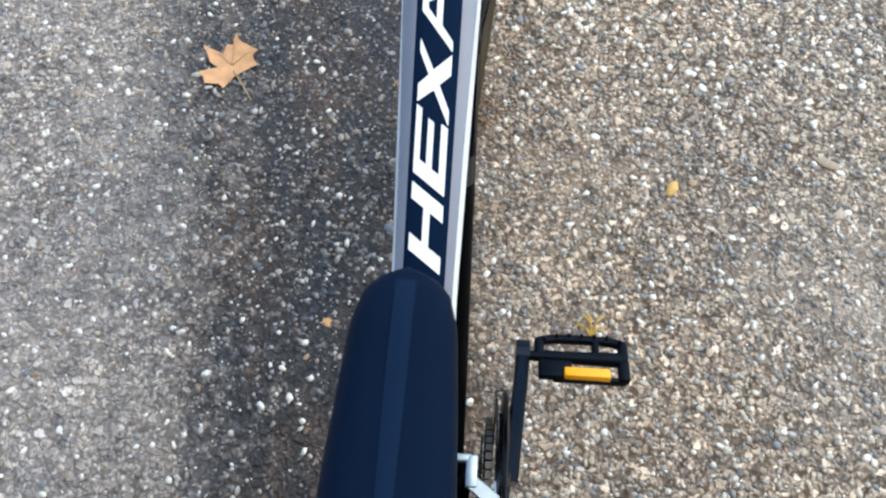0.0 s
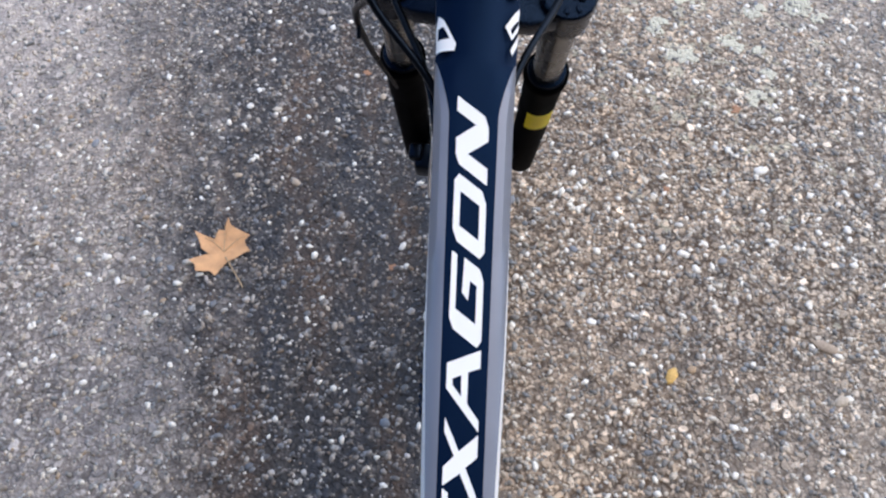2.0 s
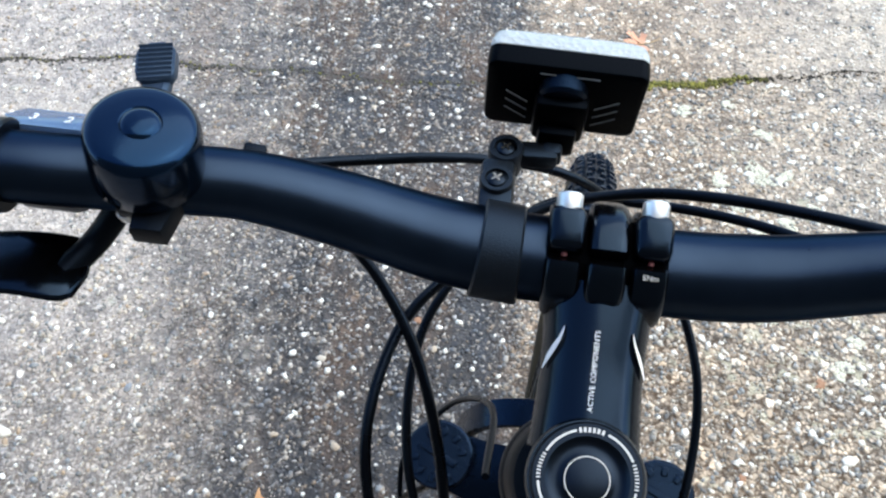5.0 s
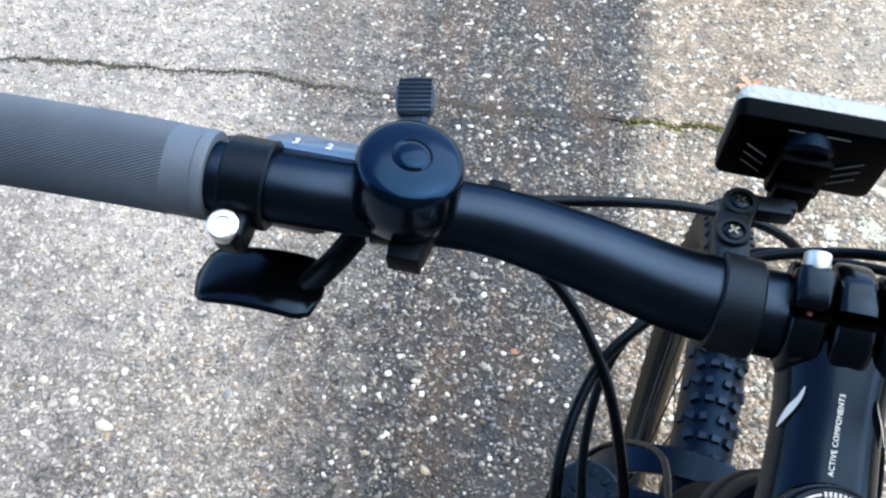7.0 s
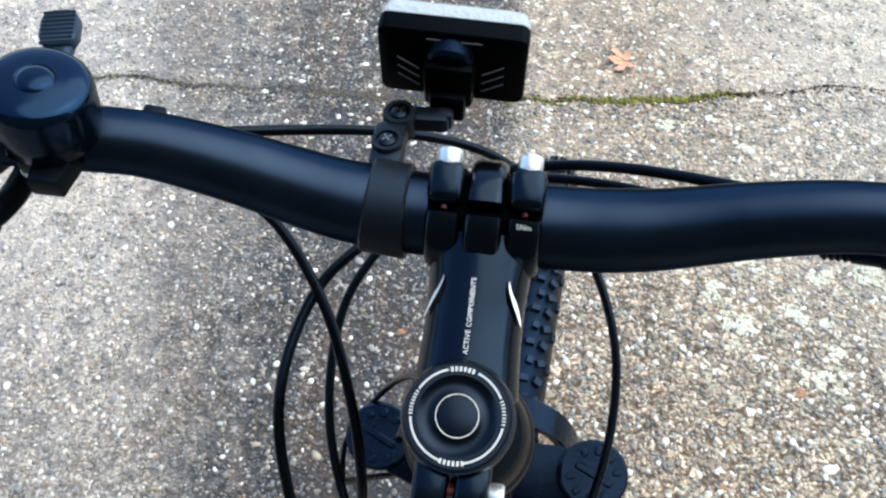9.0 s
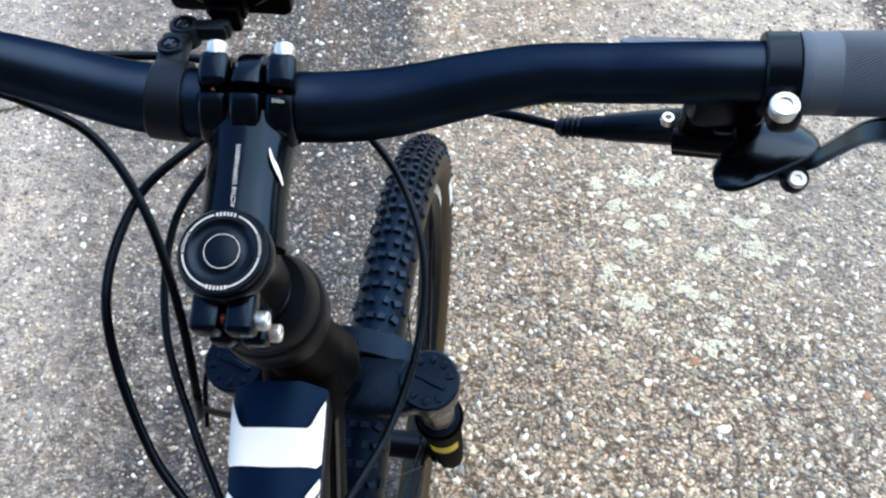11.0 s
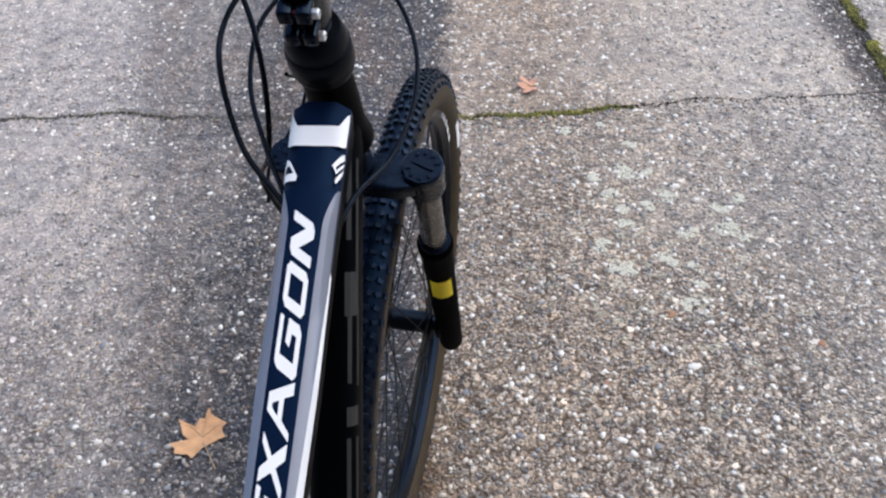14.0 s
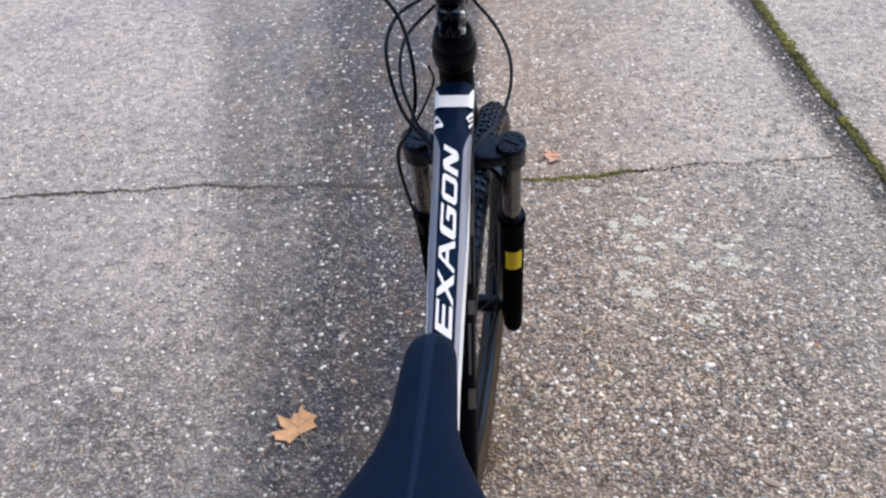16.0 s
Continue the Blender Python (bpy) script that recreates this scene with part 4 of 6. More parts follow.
def top_tube():
    ss = [-0.62 + 0.0152 * k for k in range(34)] + [-0.115 + 0.0025 * k for k in range(20)] + [-0.065 + 0.0152 * k for k in range(6)]
    rings = []
    for s in ss:
        f = max(0.0, min(1.0, (s + 0.099) / 0.034))
        edge = (0.0119 + 0.0016 * max(0.0, min(1.0, (s + 0.39) / 0.24)) + 0.0006 * max(0.0, min(1.0, (s + 0.15) / 0.05))) / tube_half(s)
        rim = 0.875 + 0.115 * max(0.0, min(1.0, (s + 0.31) / 0.16))
        rings.append(tube_ring(s, edge + (0.985 - edge) * f ** 1.25, rim))
    # strips: white rim line, silver, silver, navy x4, silver, silver, white rim line, black below
    mats = [2, 1, 1, 0, 0, 0, 0, 1, 1, 2] + [3] * 9
    bm = bmesh.new()
    loft(bm, rings, True, False, mats)
    for f in bm.faces:
        s = sum(v.co.y for v in f.verts) / len(f.verts)
        if (s > -0.066 and f.material_index in (1, 2)) or (s > -0.135 and f.material_index == 2):
            f.material_index = 0
    return part("top_tube", bm, [NAVY, SILVER, WHITE, BLACK_MATTE], bike, "navy top face edged in silver and white")


TOP = top_tube()


def decal(name, polys, material, parent, label, lift=0.0006, fine=0):
    """Flat shapes laid on the tube: each a list of (s, w) corners."""
    bm = bmesh.new()
    for poly in polys:
        bm.faces.new([bm.verts.new((w, s, 0)) for s, w in poly])
    bm.normal_update()
    bmesh.ops.triangulate(bm, faces=bm.faces)
    if fine:
        bmesh.ops.subdivide_edges(bm, edges=bm.edges, cuts=fine, use_grid_fill=True)
    for v in bm.verts:
        v.co = wrapped(v.co.y, v.co.x, lift)
    return part(name, bm, material, parent, label, smooth=False)


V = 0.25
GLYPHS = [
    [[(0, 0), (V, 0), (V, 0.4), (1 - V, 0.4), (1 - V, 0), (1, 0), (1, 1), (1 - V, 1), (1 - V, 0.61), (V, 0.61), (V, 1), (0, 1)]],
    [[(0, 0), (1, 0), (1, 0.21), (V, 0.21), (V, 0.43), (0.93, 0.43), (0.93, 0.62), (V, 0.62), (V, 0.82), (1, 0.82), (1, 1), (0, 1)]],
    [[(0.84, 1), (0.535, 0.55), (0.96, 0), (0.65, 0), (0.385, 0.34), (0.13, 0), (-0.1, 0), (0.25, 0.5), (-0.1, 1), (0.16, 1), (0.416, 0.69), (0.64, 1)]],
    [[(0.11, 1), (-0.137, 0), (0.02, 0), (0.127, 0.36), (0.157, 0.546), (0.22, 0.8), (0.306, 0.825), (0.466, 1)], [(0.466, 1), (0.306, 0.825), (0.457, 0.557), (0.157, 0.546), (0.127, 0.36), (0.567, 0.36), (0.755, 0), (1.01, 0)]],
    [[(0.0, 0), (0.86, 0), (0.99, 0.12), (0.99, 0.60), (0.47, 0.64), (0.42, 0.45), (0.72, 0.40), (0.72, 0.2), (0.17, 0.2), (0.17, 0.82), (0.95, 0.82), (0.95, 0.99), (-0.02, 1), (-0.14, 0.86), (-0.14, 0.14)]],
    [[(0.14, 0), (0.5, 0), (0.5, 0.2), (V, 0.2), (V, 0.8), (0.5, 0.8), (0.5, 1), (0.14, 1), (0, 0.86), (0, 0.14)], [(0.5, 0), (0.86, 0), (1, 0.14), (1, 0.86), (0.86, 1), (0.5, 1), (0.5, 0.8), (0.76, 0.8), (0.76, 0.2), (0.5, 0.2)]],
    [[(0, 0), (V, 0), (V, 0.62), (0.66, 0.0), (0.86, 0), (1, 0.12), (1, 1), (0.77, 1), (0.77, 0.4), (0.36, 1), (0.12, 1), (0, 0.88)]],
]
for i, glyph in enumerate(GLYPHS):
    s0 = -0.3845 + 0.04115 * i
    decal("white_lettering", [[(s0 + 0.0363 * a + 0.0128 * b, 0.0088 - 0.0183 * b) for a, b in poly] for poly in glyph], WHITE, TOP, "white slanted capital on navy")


def band():
    """The white band across the tube's front end, with two arms that run forward along the edges."""
    bm = bmesh.new()
    n = 24
    rows = []
    for k in range(n + 1):
        q = -0.99 + 1.98 * k / n
        arm = max(0.0, (abs(q) - 0.70) / 0.29)
        front = -0.0125 + 0.0165 * arm ** 1.2
        back = -0.0305 - 0.001 * (1 - q * q) + 0.004 * max(0, (abs(q) - 0.9) / 0.1) ** 2
        rows.append([bm.verts.new(skin(back + (front - back) * j / 4, q * tube_half(back + (front - back) * j / 4), 0.0006)) for j in range(5)])
    for a, b in zip(rows, rows[1:]):
        for j in range(4):
            bm.faces.new((a[j], a[j + 1], b[j + 1], b[j]))
    return part("white_band", bm, WHITE, TOP, "white painted band with two forward arms")


band()
# the two small marks at the tube's edges behind the band
decal("edge_mark", [[(-0.0425, -0.0226), (-0.0455, -0.0195), (-0.0595, -0.0118), (-0.0635, -0.0127), (-0.0635, -0.0182), (-0.0565, -0.0182), (-0.0565, -0.0155), (-0.0495, -0.0195)], [(-0.0425, -0.0226), (-0.0495, -0.0195), (-0.0500, -0.0224), (-0.0565, -0.0226), (-0.0565, -0.0182), (-0.0635, -0.0182), (-0.0635, -0.0233), (-0.0500, -0.0240)]], WHITE, TOP, "white three-cornered outline mark", 0.0008, 4)
decal("edge_mark", [[(-0.0340, 0.0253), (-0.0488, 0.0162), (-0.0558, 0.0203), (-0.0428, 0.0266), (-0.0402, 0.0263), (-0.0528, 0.0203), (-0.0500, 0.0194), (-0.0378, 0.0266)], [(-0.0642, 0.0208), (-0.0615, 0.0196), (-0.0448, 0.0269), (-0.0480, 0.0272)]], WHITE, TOP, "white slanted figure mark", 0.0008, 4)

# -- the rest of the frame --
BB = Vector((0, -0.432, 0.325))
SEAT_TOP = Vector((0, -0.592, 0.775))
bm = bmesh.new()
turned(bm, [(0.104, 0.0205), (0.105, 0.0228), (0.125, 0.0228), (0.14, 0.0232), (0.2, 0.0238), (0.222, 0.0275), (0.228, 0.0285), (0.232, 0.0265)], CAP, DOWN, 36)
head = part("head_tube", bm, BLACK_MATTE, bike)
dt0, dt1 = on_axis(0.195, 0, -0.003), BB + Vector((0.0, 0.01, 0.005))
bm = bmesh.new()
nrm = (dt1 - dt0).normalized().cross(RIGHT)
rings = []
for k in range(15):
    f = k / 14
    p = dt0.lerp(dt1, f)
    a, b = 0.024 + 0.0045 * f ** 2, 0.031 - 0.006 * abs(f - 0.4)
    rings.append([p + RIGHT * a * math.copysign(abs(math.cos(t)) ** 0.7, math.cos(t)) + nrm * b * math.copysign(abs(math.sin(t)) ** 0.7, math.sin(t)) for t in [math.tau * j / 24 for j in range(24)]])
loft(bm, rings)
DT = part("down_tube", bm, BLACK_MATTE, bike)


def dt_point(f, turn, lift=0.0008):
    """A point of the down tube's skin: f along it, turn degrees from its right side up to its top."""
    c, n = math.cos(radians(turn)), math.sin(radians(turn))
    up = -nrm if nrm.z < 0 else nrm
    return dt0.lerp(dt1, f) + RIGHT * ((0.024 + 0.0045 * f ** 2) * c ** 0.7 + lift * c) + up * ((0.031 - 0.006 * abs(f - 0.4)) * n ** 0.7 + lift * n)


# grey outlines of the large side lettering, of which only the upper rims are in view
for f0, f1, t0, t1 in ((0.05, 0.150, 48, 62), (0.05, 0.205, 22, 32), (0.190, 0.245, 22, 66), (0.245, 0.330, 46, 58), (0.235, 0.335, 20, 27), (0.360, 0.385, 22, 60), (0.40, 0.50, 22, 30), (0.40, 0.49, 48, 60), (0.515, 0.55, 22, 62)):
    bm = bmesh.new()
    vs = [[bm.verts.new(dt_point(f0 + (f1 - f0) * k / 6, t0 + (t1 - t0) * q / 3)) for q in range(4)] for k in range(7)]
    for a, b in zip(vs, vs[1:]):
        for q in range(3):
            bm.faces.new((a[q], a[q + 1], b[q + 1], b[q]))
    part("grey_stripe", bm, DARK_PRINT, DT, "grey printed line", smooth=False)
bm = bmesh.new()
sweep(bm, [BB, SEAT_TOP + (SEAT_TOP - BB).normalized() * 0.025], 0.0172, 20)
part("seat_tube", bm, BLACK_MATTE, bike)
bm = bmesh.new()
turned(bm, [(-0.036, 0.018), (-0.036, 0.0215), (0.036, 0.0215), (0.036, 0.018)], BB, RIGHT, 28)
part("bottom_bracket_shell", bm, BLACK_MATTE, bike)
REAR = Vector((0, -0.895, WHEEL_R))
for sx in (-1, 1):
    bm = bmesh.new()
    sweep(bm, catmull([BB + Vector((sx * 0.018, -0.01, 0)), Vector((sx * 0.04, -0.58, 0.31)), Vector((sx * 0.064, -0.76, 0.35)), REAR + Vector((sx * 0.066, 0, 0))], 6), 0.0105, 12)
    part("chain_stay", bm, BLACK_MATTE, bike)
    bm = bmesh.new()
    sweep(bm, catmull([SEAT_TOP + Vector((sx * 0.014, 0.0, -0.03)), Vector((sx * 0.04, -0.68, 0.655)), Vector((sx * 0.062, -0.8, 0.5)), REAR + Vector((sx * 0.068, 0, 0))], 6), 0.0085, 12)
    part("seat_stay", bm, BLACK_MATTE, bike)

# -- saddle --
bm = bmesh.new()
post = (SEAT_TOP - BB).normalized()
sweep(bm, [SEAT_TOP - post * 0.05, SEAT_TOP + post * 0.125], 0.0136, 18)
part("seat_post", bm, BLACK_SATIN, bike)
bm = bmesh.new()
turned(bm, [(0.018, 0.0172), (0.018, 0.0205), (0.034, 0.0205), (0.034, 0.0172)], SEAT_TOP, post, 24)
part("seat_clamp", bm, BLACK_SATIN, bike)


def saddle_half(v):
    """Half width at v (0 nose .. 1 tail)."""
    pts = [(0, 0.0), (0.012, 0.0125), (0.04, 0.0198), (0.1, 0.0242), (0.25, 0.0274), (0.4, 0.030), (0.52, 0.0385), (0.65, 0.0545), (0.78, 0.069), (0.88, 0.0735), (0.96, 0.066), (1, 0.045)]
    for (a, x), (b, y) in zip(pts, pts[1:]):
        if v <= b:
            f = (v - a) / (b - a)
            return x + (y - x) * f
    return pts[-1][1]


SAD_N, SAD_L, SAD_Z = -0.413, 0.272, 0.930
bm = bmesh.new()
rings, strip_rows = [], []
for k in range(41):
    v = 0.0005 + 0.9995 * (k / 40) ** 1.35
    w = max(saddle_half(v), 0.0008)
    y = SAD_N - SAD_L * v
    top = SAD_Z - 0.012 * math.exp(-v * 22) + 0.014 * max(0, (v - 0.6) / 0.4) ** 1.5 - 0.004 * math.sin(math.pi * min(1, v * 1.2))
    thick = 0.03 + 0.012 * v
    ring = []
    for j in range(24):
        t = math.tau * j / 24
        c, s_ = math.cos(t), math.sin(t)
        z = top - thick * 0.5 + thick * 0.5 * math.copysign(abs(s_) ** 0.8, s_)
        ring.append(Vector((w * math.copysign(abs(c) ** 0.62, c), y, z)))
    rings.append(ring)
    strip_rows.append((y, top, w))
SAD_TURN = Matrix.Translation((-0.0015, SAD_N, 0)) @ Matrix.Rotation(radians(-0.9), 4, "Z") @ Matrix.Translation((0, -SAD_N, 0))
loft(bm, rings)
bmesh.ops.transform(bm, matrix=SAD_TURN, verts=bm.verts)
saddle = part("saddle", bm, SADDLE_VINYL, bike, "dark navy-black padded vinyl saddle")
bm = bmesh.new()
prev = None
for y, top, w in strip_rows[3:38]:
    hw = min(0.0046, w * 0.3) * max(0.35, 1.0 - 0.9 * max(0.0, (SAD_N - y) / SAD_L - 0.2))
    cur = [bm.verts.new((hw * q, y, top + 0.0007 - 0.0004 * abs(q))) for q in (-1, -0.5, 0, 0.5, 1)]
    if prev:
        for a in range(4):
            bm.faces.new((prev[a], prev[a + 1], cur[a + 1], cur[a]))
    prev = cur
bmesh.ops.transform(bm, matrix=SAD_TURN, verts=bm.verts)
part("centre_strip", bm, SADDLE_STRIP, saddle, "slightly lighter vinyl strip")
for sx in (-1, 1):
    bm = bmesh.new()
    sweep(bm, catmull([(sx * 0.006, SAD_N - 0.03, SAD_Z - 0.036), (sx * 0.021, SAD_N - 0.1, SAD_Z - 0.052), (sx * 0.022, SAD_N - 0.19, SAD_Z - 0.054), (sx * 0.036, SAD_N - 0.245, SAD_Z - 0.03)], 6), 0.0035, 10)
    part("saddle_rail", bm, BLACK_SATIN, saddle)

# -- wheels --
def wheel(name, centre, turn, label):
    rim_r, tyre_c = 0.316, WHEEL_R - 0.034
    m0 = turn @ Matrix.Translation(centre)

    def ring_body(bm, prof, n):
        """prof: (radius, x) pairs, closed round the section."""
        rings = [[m0 @ Vector((x, r * math.cos(a), r * math.sin(a))) for r, x in prof] for a in [math.tau * k / n for k in range(n)]]
        return loft(bm, rings, False, True)

    bm = ring_body(bmesh.new(), [(rim_r - 0.012, -0.004), (rim_r - 0.012, 0.004), (rim_r - 0.004, 0.0125), (rim_r + 0.009, 0.0135), (rim_r + 0.009, 0.0115), (rim_r + 0.002, 0.0), (rim_r + 0.009, -0.0115), (rim_r + 0.009, -0.0135), (rim_r - 0.004, -0.0125)], 72)
    rim = part(name, bm, BLACK_SATIN, bike, label)
    prof = []
    for k in range(20):
        t = radians(-152 + 304 * k / 19)
        prof.append((tyre_c + 0.0305 * math.cos(t), 0.0243 * math.sin(t)))
    bm = ring_body(bmesh.new(), prof, 96)
    for f in bm.faces:
        c = m0.inverted() @ f.calc_center_median()
        if math.hypot(c.y, c.z) < tyre_c + 0.010:
            f.material_index = 1
    tyre = part("tyre", bm, [RUBBER, SIDEWALL], rim, "black knobbly tyre with brownish sidewalls")
    # tread lugs
    bm = bmesh.new()
    rows = 152
    for k in range(rows):
        a0 = math.tau * k / rows
        odd = k % 2
        lugs = [(-0.0044, 0.0070, 0.0052, 0), (0.0044, 0.0070, 0.0052, 0)] if not odd else [(-0.0064, 0.0054, 0.0060, 8), (0.0064, 0.0054, 0.0060, -8)]
        lugs += [(-0.0145, 0.0072, 0.0060, -24 if odd else 18), (0.0145, 0.0072, 0.0060, 24 if odd else -18)]
        if odd:
            lugs += [(-0.0216, 0.0058, 0.0080, 0), (0.0216, 0.0058, 0.0080, 0)]
        for w, wx, wy, sk in lugs:
            t = math.asin(max(-0.999, min(0.999, w / 0.0243)))
            r = tyre_c + 0.0305 * math.cos(t)
            base = Matrix.Rotation(a0, 4, "X") @ Matrix.Translation((w, 0, r)) @ Matrix.Rotation(t * 0.95, 4, "Y") @ Matrix.Rotation(radians(sk), 4, "Z")
            h = 0.0036 if abs(w) < 0.02 else 0.0020
            lo = [(x * wx * 0.58, y * wy * 0.56, -0.001) for x, y in ((-1, -1), (1, -1), (1, 1), (-1, 1))]
            hi = [(x * wx * 0.47, y * wy * 0.45, h) for x, y in ((-1, -1), (1, -1), (1, 1), (-1, 1))]
            vs = [bm.verts.new(m0 @ base @ Vector(p)) for p in lo + hi]
            bm.faces.new(vs[4:])
            for i in range(4):
                bm.faces.new((vs[i], vs[(i + 1) % 4], vs[4 + (i + 1) % 4], vs[4 + i]))
    tagged(part("tread", bm, TREAD, rim, "rows of small rubber lugs", smooth=False), kind="stuff")
    bm = bmesh.new()
    turned(bm, [(-0.05, 0.006), (-0.05, 0.011), (-0.036, 0.012), (-0.034, 0.027), (-0.030, 0.027), (-0.026, 0.017), (0.026, 0.017), (0.030, 0.025), (0.034, 0.025), (0.036, 0.013), (0.05, 0.011), (0.05, 0.006)], (0, 0, 0), RIGHT, 28)
    bmesh.ops.transform(bm, matrix=m0, verts=bm.verts)
    part("hub", bm, BLACK_SATIN, rim)
    # one spoke mesh, shared by all
    bm = bmesh.new()
    sweep(bm, [(0, 0, 0), (0, 0, 1)], 0.001, 5)
    me = bpy.data.meshes.new("spoke")
    bm.to_mesh(me)
    bm.free()
    me.materials.append(SPOKE)
    for k in range(32):
        side = 1 if k % 2 else -1
        a = math.tau * k / 32
        b = a + (1 if (k // 2) % 2 else -1) * radians(72)
        p = Vector((side * 0.032, 0.023 * math.cos(b), 0.023 * math.sin(b)))
        q = Vector((side * 0.002, (rim_r - 0.011) * math.cos(a), (rim_r - 0.011) * math.sin(a)))
        ob = new("spoke", me)
        ob.parent = rim
        d = q - p
        ob.matrix_basis = m0 @ Matrix.Translation(p) @ d.to_track_quat("Z", "Y").to_matrix().to_4x4() @ Matrix.Diagonal((1, 1, d.length, 1))
    return rim, m0


front, FM = wheel("front_wheel", AXLE, TURN_WHEEL, "black rim with black spokes")
wheel("rear_wheel", REAR, Matrix.Identity(4), "black rim with black spokes")


def sidewall_print(a0, a1, r0, r1, name, side=1):
    bm = bmesh.new()
    rows = []
    for k in range(9):
        a = radians(a0 + (a1 - a0) * k / 8)
        rows.append([])
        for r in (r0, (r0 + r1) / 2, r1):
            c = max(-1, min(1, (r - (WHEEL_R - 0.034)) / 0.0305))
            x = side * (0.0243 * math.sqrt(1 - c * c) + 0.0007)
            rows[-1].append(bm.verts.new(FM @ Vector((x, r * math.cos(a), r * math.sin(a)))))
    for a, b in zip(rows, rows[1:]):
        for j in range(2):
            bm.faces.new((a[j], a[j + 1], b[j + 1], b[j]))
    return part(name, bm, WHITE, front, "white print on the sidewall")


sidewall_print(13.5, 26, 0.334, 0.346, "tyre_print")
for k, (a0, a1) in enumerate(((23, 26), (28, 31.5), (34, 36.5), (39, 41), (44, 45))):
    bm = bmesh.new()
    rows = []
    for j in range(4):
        a = radians(a0 + (a1 - a0) * j / 3)
        rows.append([bm.verts.new(FM @ Vector((0.0142, r * math.cos(a), r * math.sin(a)))) for r in (0.3105, 0.3245)])
    for a, b in zip(rows, rows[1:]):
        bm.faces.new((a[0], a[1], b[1], b[0]))
    part("rim_print", bm, WHITE, front, "white print on the rim", smooth=False)

# -- fork --
CROWN_D, RAKE, LEG = 0.291, 0.003, 0.0716
bm = bmesh.new()
plate = [(-0.066, -0.020), (-0.045, -0.0265), (0.045, -0.0265), (0.066, -0.020), (0.066, 0.014), (0.050, 0.012), (0.034, 0.0135), (0.022, 0.0135), (0.008, 0.015), (-0.008, 0.015), (-0.022, 0.0135), (-0.034, 0.0135), (-0.050, 0.012), (-0.066, 0.014)]
prism(bm, plate, 0.024, axes(on_axis(CROWN_D + 0.0065, RAKE), RIGHT, AHEAD), 0.003)
turned(bm, [(-0.016, 0.021), (-0.012, 0.0225), (-0.004, 0.024), (0.004, 0.0255)], on_axis(CROWN_D, 0.0), DOWN, 32)
fork = forked("fork", bm, CROWN_SKY, bike, "black suspension fork crown")
bm = bmesh.new()
turned(bm, [(0.012, 0.0145), (CROWN_D, 0.0165)], CAP, DOWN, 24)
forked("steerer", bm, BLACK_SATIN, fork)
for sx in (-1, 1):
    top = on_axis(CROWN_D, RAKE, sx * LEG - 0.0006 + (0.003 if sx < 0 else 0.001))
    bm = bmesh.new()
    turned(bm, [(-0.014, 0.0), (-0.014, 0.0205), (-0.0125, 0.022), (-0.004, 0.0225), (-0.002, 0.0215), (0.028, 0.0215), (0.031, 0.0195), (0.031, 0.016)], top, DOWN, 32)
    forked("crown_socket", bm, CROWN_SKY, fork)
    bm = bmesh.new()
    # a raised bar across the dial and short ribs round it
    c = Matrix.Rotation(radians(22), 4, DOWN)
    block(bm, (0.026, 0.0052, 0.0024), axes(top - DOWN * 0.0148, c @ RIGHT, c @ AHEAD), 0.001, 1)
    forked("preload_knob", bm, CROWN_SKY, fork, "black raised dial bar, sky blue put into its colour")
    for k in range(10):
        if k % 5:
            bm = bmesh.new()
            c = Matrix.Rotation(radians(22 + 36 * k), 4, DOWN)
            block(bm, (0.0060, 0.0042, 0.0020), axes(top - DOWN * 0.0146 + (c @ RIGHT) * 0.0150, c @ RIGHT, c @ AHEAD), 0.0008, 1)
            forked("dial_rib", bm, CROWN_SKY, fork)
    bm = bmesh.new()
    turned(bm, [(0.02, 0.0148), (0.22, 0.0148)], top, DOWN, 28)
    forked("stanchion", bm, STEEL, fork, "grey polished steel stanchion")
    bm = bmesh.new()
    turned(bm, [(0.168, 0.0152), (0.168, 0.0205), (0.171, 0.0225), (0.181, 0.0225), (0.185, 0.0205), (0.30, 0.0195), (0.44, 0.0188), (0.535, 0.018), (0.545, 0.0155), (0.549, 0.006)], top, DOWN, 32)
    low = forked("lower_leg", bm, LEG_BLACK, fork)
    bm = bmesh.new()
    turned(bm, [(0.1635, 0.0150), (0.1635, 0.0185), (0.1685, 0.0195), (0.1685, 0.0152)], top, DOWN, 28)
    forked("dust_seal", bm, RUBBER, low)
    if sx > 0:
        bm = bmesh.new()
        rows = []
        for d in (0.252, 0.270, 0.288, 0.307):
            p = top + DOWN * d
            rows.append([bm.verts.new(p + (-AHEAD * math.cos(t) + RIGHT * math.sin(t)) * 0.0206) for t in [radians(-30 + 84 * j / 12) for j in range(13)]])
        for a, b in zip(rows, rows[1:]):
            for j in range(12):
                bm.faces.new((a[j], a[j + 1], b[j + 1], b[j]))
        forked("warning_label", bm, YELLOW, low, "yellow warning label")
        bm = bmesh.new()
        rows = []
        for d in (0.25, 0.28):
            p = top + DOWN * d
            rows.append([bm.verts.new(p + (-AHEAD * math.cos(t) + RIGHT * math.sin(t)) * 0.0205) for t in [radians(92 + 20 * j / 3) for j in range(4)]])
        for j in range(3):
            bm.faces.new((rows[0][j], rows[0][j + 1], rows[1][j + 1], rows[1][j]))
        forked("leg_print", bm, WHITE, low, "white print")
    bm = bmesh.new()
    m = axes(AXLE + RIGHT * sx * 0.057 + Vector((0, 0.0, 0.0)), RIGHT, AHEAD)
    block(bm, (0.009, 0.032, 0.045), m, 0.003, 2)
    forked("dropout", bm, BLACK_MATTE, low)
bm = bmesh.new()
